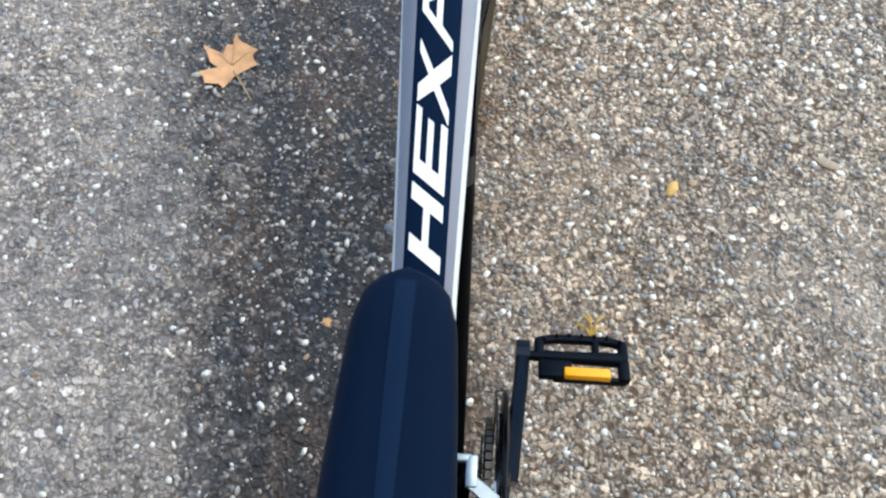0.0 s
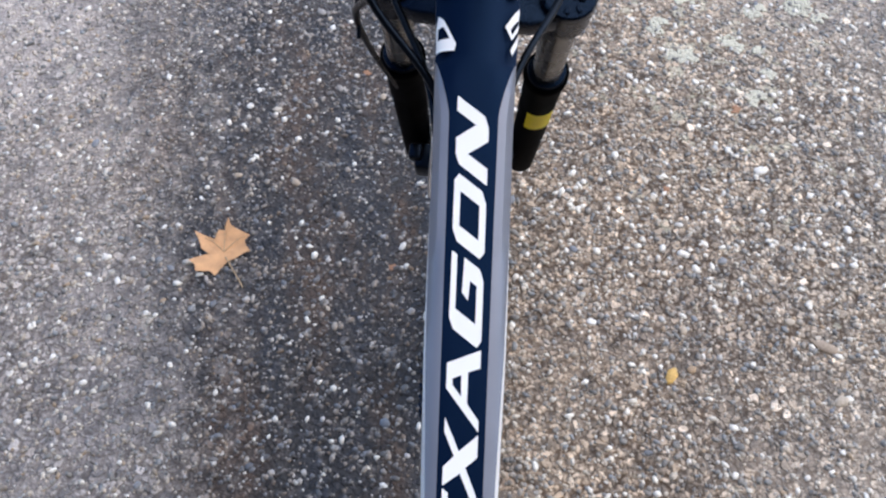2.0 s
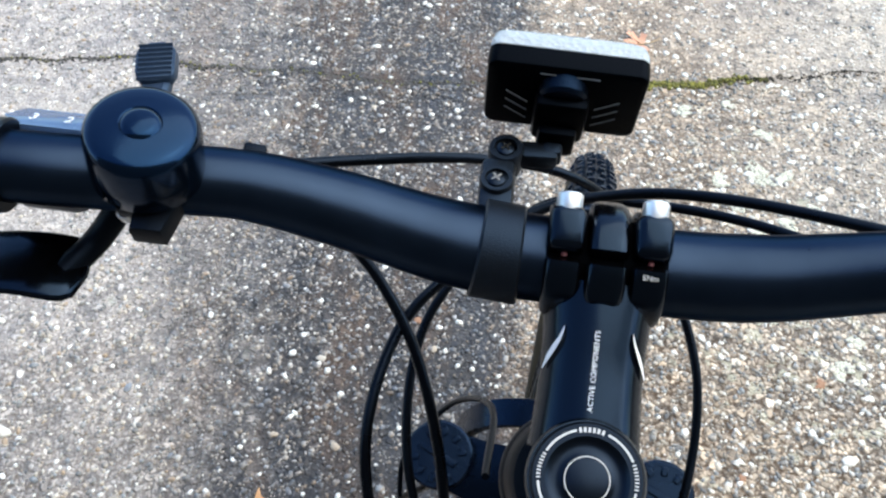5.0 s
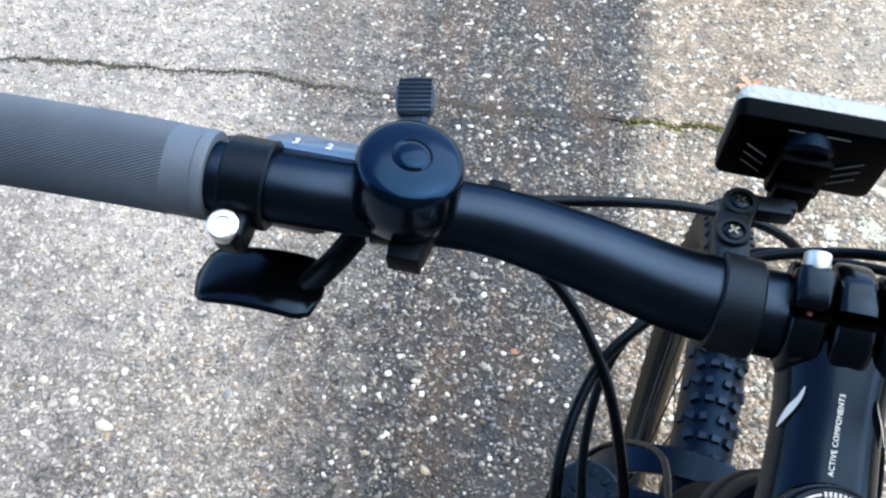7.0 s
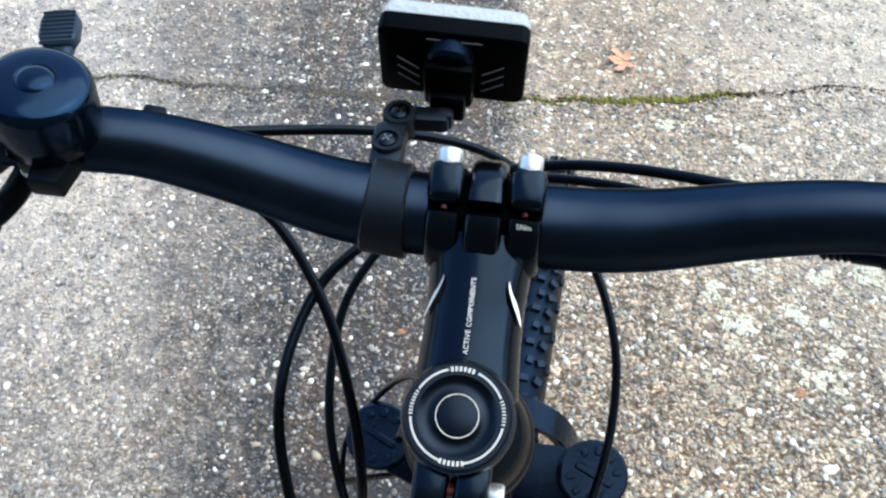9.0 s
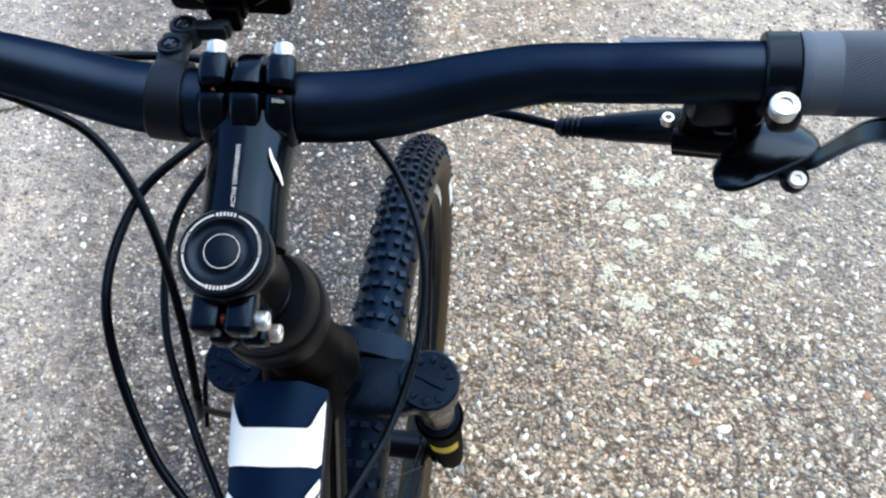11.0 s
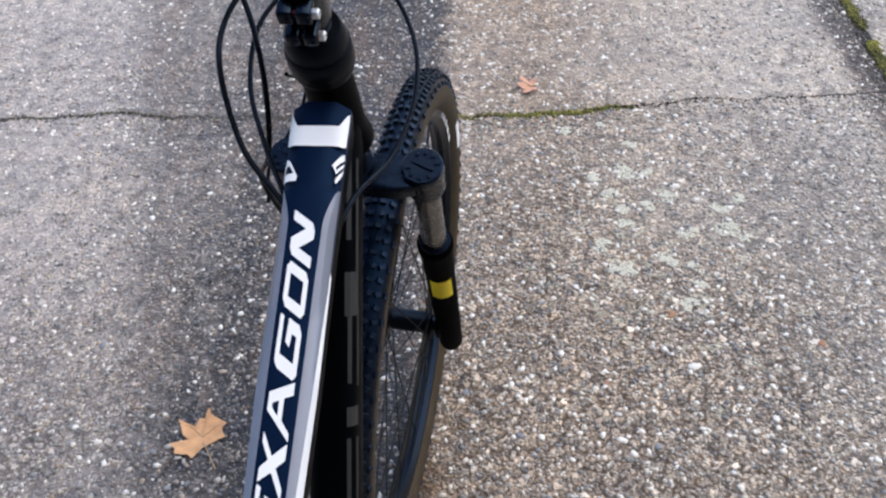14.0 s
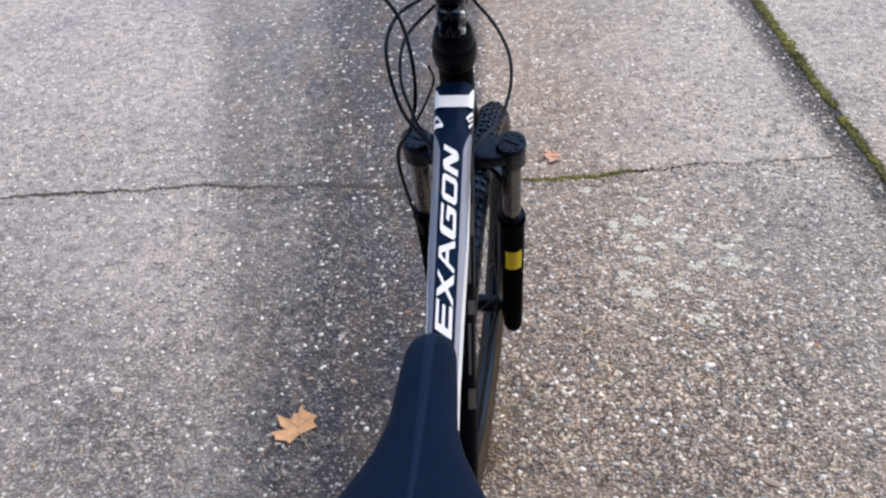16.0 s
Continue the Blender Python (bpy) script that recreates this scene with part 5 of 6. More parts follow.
brace = catmull([on_axis(CROWN_D + 0.190, 0.012, -LEG), on_axis(CROWN_D + 0.130, 0.030, -0.062), on_axis(CROWN_D + 0.092, 0.042, -0.040), on_axis(CROWN_D + 0.080, 0.047, 0), on_axis(CROWN_D + 0.092, 0.042, 0.040), on_axis(CROWN_D + 0.130, 0.030, 0.062), on_axis(CROWN_D + 0.190, 0.012, LEG)], 5)
band = []
for p, (t, a, b) in zip(brace, frames_along(brace)):
    q = t.cross(AHEAD).normalized()
    band.append([p + AHEAD * (0.011 * x) + q * (0.0045 * y) for x, y in ((-1, -0.5), (-0.9, -1), (0.9, -1), (1, -0.5), (1, 0.5), (0.9, 1), (-0.9, 1), (-1, 0.5))])
loft(bm, band)
forked("brace", bm, CROWN_SKY, fork)
bm = bmesh.new()
block(bm, (0.026, 0.034, 0.05), axes(on_axis(0.262 + 0.478, -0.034, -LEG + 0.020), RIGHT, AHEAD), 0.006, 2)
block(bm, (0.016, 0.02, 0.02), axes(on_axis(0.262 + 0.450, -0.032, -LEG + 0.008), RIGHT, AHEAD), 0.004, 2)
forked("brake_caliper", bm, BLACK_SATIN, fork)
bm = bmesh.new()
turned(bm, [(-0.0009, 0.062), (-0.0009, 0.08), (0.0009, 0.08), (0.0009, 0.062)], (-0.043, AXLE.y, AXLE.z), RIGHT, 60)
forked("brake_disc", bm, CHROME, front, "steel brake rotor ring")

# -- headset cover, stem and cap --
bm = bmesh.new()
turned(bm, [(0.0615, 0.0150), (0.0615, 0.0230), (0.064, 0.0246), (0.078, 0.0272), (0.0795, 0.0266), (0.081, 0.0280), (0.086, 0.0290), (0.101, 0.0292), (0.1025, 0.0284), (0.104, 0.0286), (0.112, 0.0268), (0.114, 0.0246), (0.114, 0.02)], CAP, DOWN, 40)
steered("headset_cover", bm, PLASTIC, bike, "black tapered headset cover")
bm = bmesh.new()
turned(bm, [(0.0492, 0.0140), (0.0492, 0.0160), (0.0556, 0.0160), (0.0559, 0.0166), (0.0620, 0.0166), (0.0620, 0.0140)], CAP, DOWN, 36)
steered("spacer", bm, BLACK_SATIN, bike)
BAR = Vector((0, 0.0785, 1.103))
FACE = Vector((0, math.cos(radians(27)), math.sin(radians(27))))
FUP = Vector((0, -math.sin(radians(27)), math.cos(radians(27))))
bm = bmesh.new()
turned(bm, [(0.0, 0.0165), (0.0, 0.0195), (0.0015, 0.0203), (0.007, 0.0203), (0.010, 0.0188), (0.0465, 0.0186), (0.0490, 0.0178), (0.0490, 0.0145)], CAP, DOWN, 44)
# the arm between the two clamps
a0, a1 = on_axis(0.022, 0.010), BAR - FACE * 0.008
rings = []
for k in range(11):
    f = k / 10
    p = a0.lerp(a1, f)
    w = 0.0186 + 0.0016 * abs(2 * f - 1) ** 2 + 0.0016 * f ** 5
    h = 0.0165 + 0.001 * abs(2 * f - 1)
    rings.append([p + RIGHT * w * math.copysign(abs(math.cos(t)) ** 0.92, math.cos(t)) + FUP * h * math.copysign(abs(math.sin(t)) ** 0.92, math.sin(t)) for t in [math.tau * j / 24 for j in range(24)]])
loft(bm, rings)
stem = steered("stem", bm, BLACK_GLOSS, bike, "glossy black aluminium stem")
# rear split clamp with its two ears
for d, wl, bk in ((0.0135, 0.0272, -0.0235), (0.0410, 0.0262, -0.0225)):
    for sx in (-1, 1):
        bm = bmesh.new()
        block(bm, (wl / 2 - 0.0011, 0.0215, 0.0140), axes(on_axis(d, bk + 0.0028, sx * (wl / 4 + 0.0006)), RIGHT, AHEAD), 0.0028, 3)
        steered("clamp_ear", bm, BLACK_GLOSS, stem)
    bm = bmesh.new()
    hex_bolt(bm, on_axis(d, bk - 0.001, wl / 2 + 0.0052), RIGHT, 0.0042, 0.0058)
    steered("clamp_bolt", bm, CHROME, stem, "zinc socket-head bolt")
    bm = bmesh.new()
    turned(bm, [(0, 0.0026), (0.003, 0.0026)], on_axis(d, bk - 0.001, -0.0015), RIGHT, 12)
    steered("bolt_thread", bm, RED, stem, "red thread-locked bolt shank")
    if d > 0.02:
        bm = bmesh.new()
        turned(bm, [(0, 0.0045), (0.0016, 0.0045)], on_axis(d, bk - 0.001, wl / 2 - 0.0012), RIGHT, 16)
        steered("washer", bm, RED, stem, "red washer")
# front plate: two shoulders and a raised middle, split from the rear clamp by a slit over the bar
def arc_block(bm, x, w, t0, t1, r0, r1, n=14):
    """A rounded bar bent round the handlebar from angle t0 to t1 (0 is straight ahead, 90 up)."""
    rings = []
    for k in range(n + 1):
        q = k / n
        e = 1 - max(0.0, abs(2 * q - 1) - 0.82) / 0.18
        e = math.sqrt(max(0.0, 1 - (1 - e) ** 2))
        t = radians(t0 + (t1 - t0) * q)
        d = FACE * math.cos(t) + FUP * math.sin(t)
        ring = []
        for a, v in ((-1, 0), (-1, 0.5), (-0.93, 0.78), (-0.76, 0.95), (-0.5, 1), (0.5, 1), (0.76, 0.95), (0.93, 0.78), (1, 0.5), (1, 0)):
            ring.append(BAR + RIGHT * (x + a * w / 2 * (0.86 + 0.14 * e)) + d * (r0 + (r1 - r0) * v * (0.45 + 0.55 * e)))
        rings.append(ring)
    return loft(bm, rings)


for x, w, r1 in ((-0.0151, 0.0132, 0.0215), (0.0151, 0.0132, 0.0215), (0, 0.0146, 0.0236)):
    bm = bmesh.new()
    steered("face_plate", arc_block(bm, x, w, 8, 89.2, 0.0150, r1), BLACK_GLOSS, stem)
    bm = bmesh.new()
    steered("bar_seat", arc_block(bm, x, w, 91.2, 176, 0.0150, r1), BLACK_GLOSS, stem)
for x in (-0.0151, 0.0151):
    for sgn in (1, -1):
        bm = bmesh.new()
        hex_bolt(bm, BAR + RIGHT * x + FACE * (0.0222 if sgn > 0 else 0.0192) + FUP * (0.0178 * sgn), FACE, 0.0047, 0.0085)
        steered("plate_bolt", bm, CHROME, stem, "zinc socket-head bolt")
    bm = bmesh.new()
    block(bm, (0.0136, 0.0164, 0.0115), axes(BAR + RIGHT * x + FACE * 0.0090 + FUP * 0.0178, RIGHT, FACE), 0.0038, 3)
    steered("bolt_boss", bm, BLACK_GLOSS, stem)
    bm = bmesh.new()
    block(bm, (0.012, 0.009, 0.011), axes(BAR + RIGHT * x + FACE * 0.0115 - FUP * 0.0185, RIGHT, FACE), 0.0038, 3)
    steered("bolt_boss", bm, BLACK_GLOSS, stem)
    bm = bmesh.new()
    turned(bm, [(0, 0.0011), (0.0012, 0.0011)], BAR + RIGHT * x + FUP * 0.0180 - FACE * 0.0006, FACE, 10)
    steered("bolt_thread", bm, RED, stem, "red thread-locked bolt shank")


def writing(text, size, m, material, parent, label, spacing=1.0):
    """Raised letters of the built-in font as a mesh at pose m."""
    cu = bpy.data.curves.new("writing", "FONT")
    cu.body, cu.size, cu.align_x, cu.align_y, cu.extrude, cu.space_character, cu.resolution_u = text, size, "CENTER", "CENTER", 0.0001, spacing, 2
    tmp = new("writing", cu)
    dg = bpy.context.evaluated_depsgraph_get()
    me = bpy.data.meshes.new_from_object(tmp.evaluated_get(dg))
    bpy.data.objects.remove(tmp)
    me.transform(m)
    me.materials.clear()
    me.materials.append(material)
    ob = new("printed_writing", me)
    ob.parent = parent
    return tagged(ob, label)


# the clamp's rear shell, wider than the arm
bm = bmesh.new()
turned(bm, [(-0.0215, 0.015), (-0.0215, 0.0164), (-0.0210, 0.0170), (-0.020, 0.0172), (0.020, 0.0172), (0.0210, 0.0170), (0.0215, 0.0164), (0.0215, 0.015)], BAR, RIGHT, 40)
steered("bar_clamp", bm, LEG_BLACK, stem)
mid = a0.lerp(a1, 0.48)
writing("ACTIVE COMPONENTS", 0.0026, STEER @ axes(mid + FUP * 0.0178 - RIGHT * 0.0005, FACE, -RIGHT), WHITE, stem, "small white capitals along the stem", 1.05)
writing("5Nm", 0.0028, STEER @ axes(BAR + RIGHT * 0.0151 + (FACE * -0.242 + FUP * 0.970) * 0.0217, RIGHT, FACE * 0.970 + FUP * 0.242), LIGHT_GREY, stem, "small grey torque figure")
for sx in (-1, 1):
    bm = bmesh.new()
    rows = []
    for k in range(9):
        f = 0.46 + 0.26 * k / 8
        p = a0.lerp(a1, f)
        w = 0.0019 * math.sin(math.pi * k / 8) + 0.0003
        for_ = 0.0185 + 0.0015 * abs(2 * f - 1) ** 2 + 0.0008
        up = 0.0142 - 0.0065 * (1 - k / 8) ** 1.5
        q = max(0.0, min(1.0, abs(up) / 0.017))
        xr = for_ * (1 - q ** 2.17) ** 0.46 + 0.0004
        rows.append([bm.verts.new(p + RIGHT * sx * (xr + 0.4 * w) + FUP * (up - w)), bm.verts.new(p + RIGHT * sx * (xr - 0.4 * w) + FUP * (up + w))])
    for a, b in zip(rows, rows[1:]):
        bm.faces.new((a[0], a[1], b[1], b[0]))
    steered("stem_flash", bm, WHITE, stem, "white curved flash")
# cap
bm = bmesh.new()
turned(bm, [(0.0015, 0.0188), (-0.0035, 0.0188), (-0.0045, 0.0180), (-0.0045, 0.0140), (-0.0038, 0.0132), (-0.0030, 0.0120), (-0.0028, 0.0095), (-0.0034, 0.0084), (-0.0036, 0.0080), (-0.0036, 0.0)], CAP, DOWN, 56)
cap = steered("stem_cap", bm, BLACK_SATIN, bike, "black round stem cap with white rings")


def ring_mark(r0, r1, a_from, a_to, lift, name):
    bm = bmesh.new()
    n = max(3, int((a_to - a_from) / 5))
    rows = []
    for k in range(n + 1):
        a = radians(a_from + (a_to - a_from) * k / n)
        d = RIGHT * math.sin(a) + AHEAD * math.cos(a)
        rows.append([bm.verts.new(CAP - DOWN * lift + d * r) for r in (r0, r1)])
    for a, b in zip(rows, rows[1:]):
        bm.faces.new((a[0], a[1], b[1], b[0]))
    return steered(name, bm, LIGHT_GREY, cap, "thin white printed arc", smooth=False)


for a, b in ((-62, -18), (20, 62), (98, 165), (195, 262)):
    ring_mark(0.0157, 0.01645, a, b, 0.0048, "ring_line")
for c in (0, 180):
    for k in range(6):
        a = c - 15 + k * 5.4
        ring_mark(0.0152, 0.0169, a, a + 3.2, 0.0048, "printed_bar")
for c in (80, 280):
    for k in range(8):
        a = c - 15 + k * 4.0
        ring_mark(0.0154, 0.0167, a, a + 1.8, 0.0048, "printed_bar")
ring_mark(0.00725, 0.0076, 0, 360, 0.0040, "ring_line")

# -- handlebar --
BAR_LINE = [(0, 0.0785, 1.103), (0.035, 0.0785, 1.1035), (0.06, 0.0788, 1.107), (0.08, 0.0798, 1.112), (0.10, 0.0800, 1.1185), (0.13, 0.0780, 1.128), (0.16, 0.0722, 1.1345), (0.2, 0.0632, 1.144), (0.26, 0.0585, 1.150), (0.34, 0.052, 1.156)]


def bar_point(u):
    """The bar's middle line at u to the right."""
    a = abs(u)
    for p, q in zip(BAR_LINE, BAR_LINE[1:]):
        if a <= q[0]:
            f = (a - p[0]) / (q[0] - p[0])
            return Vector((u, p[1] + (q[1] - p[1]) * f, p[2] + (q[2] - p[2]) * f))
    return Vector((u, BAR_LINE[-1][1], BAR_LINE[-1][2]))


def bar_frame(u):
    """Along the bar to the right, forward and up at u."""
    t = (bar_point(u + 0.004) - bar_point(u - 0.004)).normalized()
    f = Vector((0, 1, 0))
    f = (f - t * f.dot(t)).normalized()
    return t, f, t.cross(f)


line = catmull([(-x, y, z) for x, y, z in BAR_LINE[:0:-1]] + BAR_LINE, 6)
bm = bmesh.new()
sweep(bm, line, [0.0163 if abs(p.x) < 0.05 else 0.0163 - 0.0036 * min(1, (abs(p.x) - 0.05) / 0.085) for p in line], 28)
handlebar = steered("handlebar", bm, BAR_BLACK, bike, "matte black riser handlebar")
for sx in (-1, 1):
    bm = bmesh.new()
    rings = []
    n = 368
    for k in range(191):
        u = 0.2325 + 0.118 * k / 190
        t, f, up = bar_frame(u)
        p = bar_point(min(u, 0.3399)) + (Vector((u - 0.3399, 0, 0)) if u > 0.3399 else Vector())
        ridged = 0.2425 < u < 0.342
        rings.append([])
        for j in range(n):
            a = math.tau * j / n
            r = 0.0164
            if ridged:
                r += 0.00036 * math.sin(sx * math.tau * (u / 0.00249) + 92 * a)
            if u > 0.344:
                r += 0.002
            d = p + (f * math.cos(a) + up * math.sin(a)) * r
            rings[-1].append(Vector((sx * d.x, d.y, d.z)))
    loft(bm, rings)
    steered("grip", bm, GRIP, handlebar, "grey ridged rubber grip")
    bm = bmesh.new()
    rings = []
    for du, r in ((0.2283, 0.0125), (0.2283, 0.0160), (0.2292, 0.0165), (0.2322, 0.0166), (0.2325, 0.0163)):
        t, f, up = bar_frame(du)
        rings.append([Vector((sx * d.x, d.y, d.z)) for d in [bar_point(du) + (f * math.cos(a) + up * math.sin(a)) * r for a in [math.tau * j / 32 for j in range(32)]]])
    loft(bm, rings)
    steered("grip_collar", bm, GRIP, handlebar)


def collar(u0, u1, r, name, material, parent, label="", n=32):
    """A ring clamped round the bar between u0 and u1."""
    bm = bmesh.new()
    rings = []
    for u, rr in ((u0, r - 0.004), (u0, r - 0.0008), (u0 + 0.0008, r), (u1 - 0.0008, r), (u1, r - 0.0008), (u1, r - 0.004)):
        t, f, up = bar_frame(u)
        rings.append([bar_point(u) + (f * math.cos(a) + up * math.sin(a)) * rr for a in [math.tau * j / n for j in range(n)]])
    loft(bm, rings)
    return steered(name, bm, material, parent, label)


# -- brake levers and shifters, one a side --
for sx in (-1, 1):
    lift = 0.022 if sx < 0 else 0.010

    def hang(z, lift=lift):
        return z + lift

    lc, lw = (0.2215, 0.0065) if sx > 0 else (0.2150, 0.0080)
    lever = collar(sx * lc - lw, sx * lc + lw, 0.0165, "lever_clamp", BLACK_SATIN, bike, "black brake lever clamp round the bar")
    t, f, up = bar_frame(sx * 0.2215)
    bm = bmesh.new()
    block(bm, (0.0125, 0.014, 0.013), axes(bar_point(sx * (lc + 0.001)) - f * 0.0195 - up * 0.003, RIGHT, f), 0.004, 3)
    steered("clamp_foot", bm, BLACK_SATIN, lever)
    bm = bmesh.new()
    hex_bolt(bm, bar_point(sx * (lc + (0.0 if sx > 0 else 0.0027))) - f * 0.0235 + up * 0.0055, -f * 0.3 + up, 0.0056, 0.006)
    turned(bm, [(-0.0012, 0.0040), (-0.0012, 0.0)], bar_point(sx * (lc + (0.0 if sx > 0 else 0.0027))) - f * 0.0235 + up * 0.0055, -f * 0.3 + up, 6)
    steered("lever_bolt", bm, CHROME, lever, "zinc bolt with a shallow six-sided socket")
    # body below the bar with the cable boot
    bm = bmesh.new()
    b0 = bar_point(sx * 0.2215)
    body = catmull([b0 + Vector((sx * 0.010, 0.022, hang(-0.055))), b0 + Vector((-sx * 0.012, 0.026, hang(-0.058))), b0 + Vector((-sx * 0.04, 0.037, hang(-0.067))), b0 + Vector((-sx * 0.062, 0.044, hang(-0.076)))], 6)
    if sx > 0:
        body = catmull([b0 + Vector((0.010, 0.024, -0.048)), b0 + Vector((-0.012, 0.036, -0.064)), b0 + Vector((-0.034, 0.047, -0.076)), b0 + Vector((-0.054, 0.053, -0.083))], 6)
    sweep(bm, body, [0.0115 - 0.0045 * k / (len(body) - 1) for k in range(len(body))], 16)
    block(bm, (0.034, 0.022, 0.034), axes(b0 + Vector((-sx * 0.010, 0.020, -0.026)), RIGHT, f), 0.007, 2)
    steered("lever_body", bm, BLACK_SATIN, lever)
    bm = bmesh.new()
    p0, p1 = body[-1], body[-1] + (Vector((-0.0268, 0.004, -0.005)) if sx > 0 else Vector((0.026, 0.007, -0.003)))
    d = (p1 - p0)
    turned(bm, [(0, 0.0062), (0.012, 0.0058), (0.013, 0.0048)] + [x for k in range(4) for x in ((0.0145 + 0.0028 * k, 0.0058), (0.0159 + 0.0028 * k, 0.0046))] + [(0.0265, 0.003)], p0, d, 18)
    steered("cable_boot", bm, RUBBER, lever, "ribbed rubber cable boot")
    # blade: a shallow channel that sweeps outward in front of the grip
    bm = bmesh.new()
    bl = catmull([b0 + Vector((sx * 0.012, 0.014, hang(-0.058))), b0 + Vector((sx * 0.026, 0.019, hang(-0.060))), b0 + Vector((sx * 0.046, 0.033, hang(-0.064))), b0 + Vector((sx * 0.068, 0.037, hang(-0.070))), b0 + Vector((sx * 0.094, 0.033, hang(-0.076))), b0 + Vector((sx * 0.1065, 0.030, hang(-0.080)))], 6)
    if sx > 0:
        bl = catmull([b0 + Vector(v) for v in ((0.010, -0.004, -0.044), (0.0252, -0.003, -0.0449), (0.0407, 0.0085, -0.0467), (0.0565, 0.0208, -0.0495), (0.0719, 0.0262, -0.0533), (0.0904, 0.0255, -0.0591), (0.1046, 0.0211, -0.0629))], 6)
    rings = []
    for i, p in enumerate(bl):
        q = i / (len(bl) - 1)
        w = 0.0055 + 0.0038 * max(0, q - 0.25) / 0.75
        fo, uu = Vector((0.0, -0.15, 1)).normalized(), Vector((0, 1, 0.15)).normalized()
        if sx > 0:
            w = 0.0044 + 0.0024 * min(1, max(0, q - 0.3) / 0.4)
            fo, uu = Vector((0.0, 0.72, 0.69)), Vector((0, 0.69, -0.72))
        rings.append([p + fo * (w * a) + uu * (0.0042 * b) for a, b in ((-1, -0.7), (-0.94, -1), (-0.84, -0.95), (-0.66, -0.1), (0.66, -0.1), (0.84, -0.95), (0.94, -1), (1, -0.7), (0.95, 0.6), (0.5, 1), (-0.5, 1), (-0.95, 0.6))])
    loft(bm, rings)
    steered("lever_blade", bm, BLACK_GLOSS, lever, "black curved brake lever blade")
    if sx > 0:
        bm = bmesh.new()
        turned(bm, [(-0.007, 0.0), (-0.006, 0.0056), (-0.001, 0.0056), (0.0002, 0.0048), (0.0002, 0.0)], b0 + Vector((sx * 0.0170, -0.0165, hang(-0.0512))), (0, -0.35, 1), 28)
        block(bm, (0.022, 0.030, 0.008), axes(b0 + Vector((0.006, 0.002, -0.046)), RIGHT, f), 0.003, 2)
        steered("pivot_ear", bm, BLACK_SATIN, lever)
        bm = bmesh.new()
        turned(bm, [(0, 0.0038), (0.0014, 0.0038), (0.0020, 0.0032), (0.0020, 0.0018), (0.0008, 0.0016), (0.0008, 0.0)], b0 + Vector((sx * 0.016, -0.0195, hang(-0.0505))), (0, -0.35, 1), 18)
        steered("pivot_bolt", bm, CHROME, lever)
    # shifter pod, its paddle and the gear window
    pod = collar(sx * 0.190 - 0.008, sx * 0.190 + 0.008, 0.0122, "shifter_clamp", BLACK_SATIN, bike, "black plastic gear shifter on the bar")
    bm = bmesh.new()
    s0 = bar_point(sx * 0.19)
    out = [(-0.036, -0.012), (0.026, -0.016), (0.036, -0.004), (0.032, 0.014), (0.0, 0.02), (-0.034, 0.012)]
    if sx > 0:
        out = [(x * 0.4, y * 0.55) for x, y in out]
    else:
        out = [(x, y * 0.6) for x, y in out]
    prism(bm, [(sx * x, y) for x, y in (out if sx > 0 else out[::-1])], 0.018, axes(s0 + (Vector((0, 0.017, -0.021)) if sx < 0 else Vector((0.019, 0.0245, -0.0580))), RIGHT, f), 0.003)
    if sx > 0:
        block(bm, (0.016, 0.010, 0.044), axes(s0 + Vector((0.012, 0.016, -0.031)), RIGHT, f), 0.004, 2)
    steered("shifter_pod", bm, PLASTIC, pod)
    # thumb paddle: a cupped leaf on an arm; the right one sits farther forward
    if sx > 0:
        p0, p1, root, half_w = Vector((0.2040, 0.0365, 1.110)), Vector((0.2490, 0.0745, 1.108)), Vector((0.192, 0.078, 1.092)), 0.0146
    else:
        p0, p1, root, half_w = Vector((-0.1905, 0.0500, 1.1040)), Vector((-0.2425, 0.0475, 1.1030)), Vector((-0.1815, 0.072, 1.113)), 0.0146
    go = (p1 - p0).normalized()
    across = Vector((0, 0, 1)).cross(go).normalized()
    bm = bmesh.new()
    hold = p0.lerp(p1, 0.16 if sx < 0 else 0.7) + Vector((0, 0, -0.004))
    sweep(bm, catmull([root, root.lerp(hold, 0.5) + Vector((0, 0.002, -0.003)), hold], 5), 0.0052, 10)
    steered("paddle_arm", bm, PLASTIC, pod)
    bm = bmesh.new()
    rings = []
    for k in range(21):
        q = k / 20
        w = half_w * max(0.02, 1 - abs(2 * q - 1) ** (3.6 if sx > 0 else 9.0)) ** 0.5 * (0.72 + 0.28 * q if sx > 0 else 1.02 - 0.12 * q)
        c = p0.lerp(p1, q) + Vector((0, 0, -0.0045 * (2 * q - 1) ** 2))
        ring = []
        for x, y in ((-1, 0.0), (-0.97, 0.5), (-0.88, 0.85), (-0.5, 1.05), (0.0, 1.1), (0.5, 1.05), (0.88, 0.85), (0.97, 0.5), (1, 0.0), (0.9, -0.8), (0, -1.0), (-0.9, -0.8)):
            ring.append(c + across * (w * x) + Vector((0, 0, 0.0024 * y * (w / half_w) ** 0.5)))
        rings.append(ring)
    loft(bm, rings)
    steered("shifter_paddle", bm, BLACK_GLOSS, pod, "glossy black thumb paddle")
    bm = bmesh.new()
    hex_bolt(bm, Vector((0.1903, 0.0884, 1.0960)) if sx > 0 else s0 + Vector((0.02, -0.006, -0.012)), (0, -0.3, 1), 0.003, 0.005)
    steered("shifter_screw", bm, CHROME, pod)
    # window with the gear figures, in front of the bar
    bm = bmesh.new()
    wpos = s0 + Vector((0.014, 0.0165, -0.0010) if sx > 0 else (-0.0040, 0.0155, 0.0042))
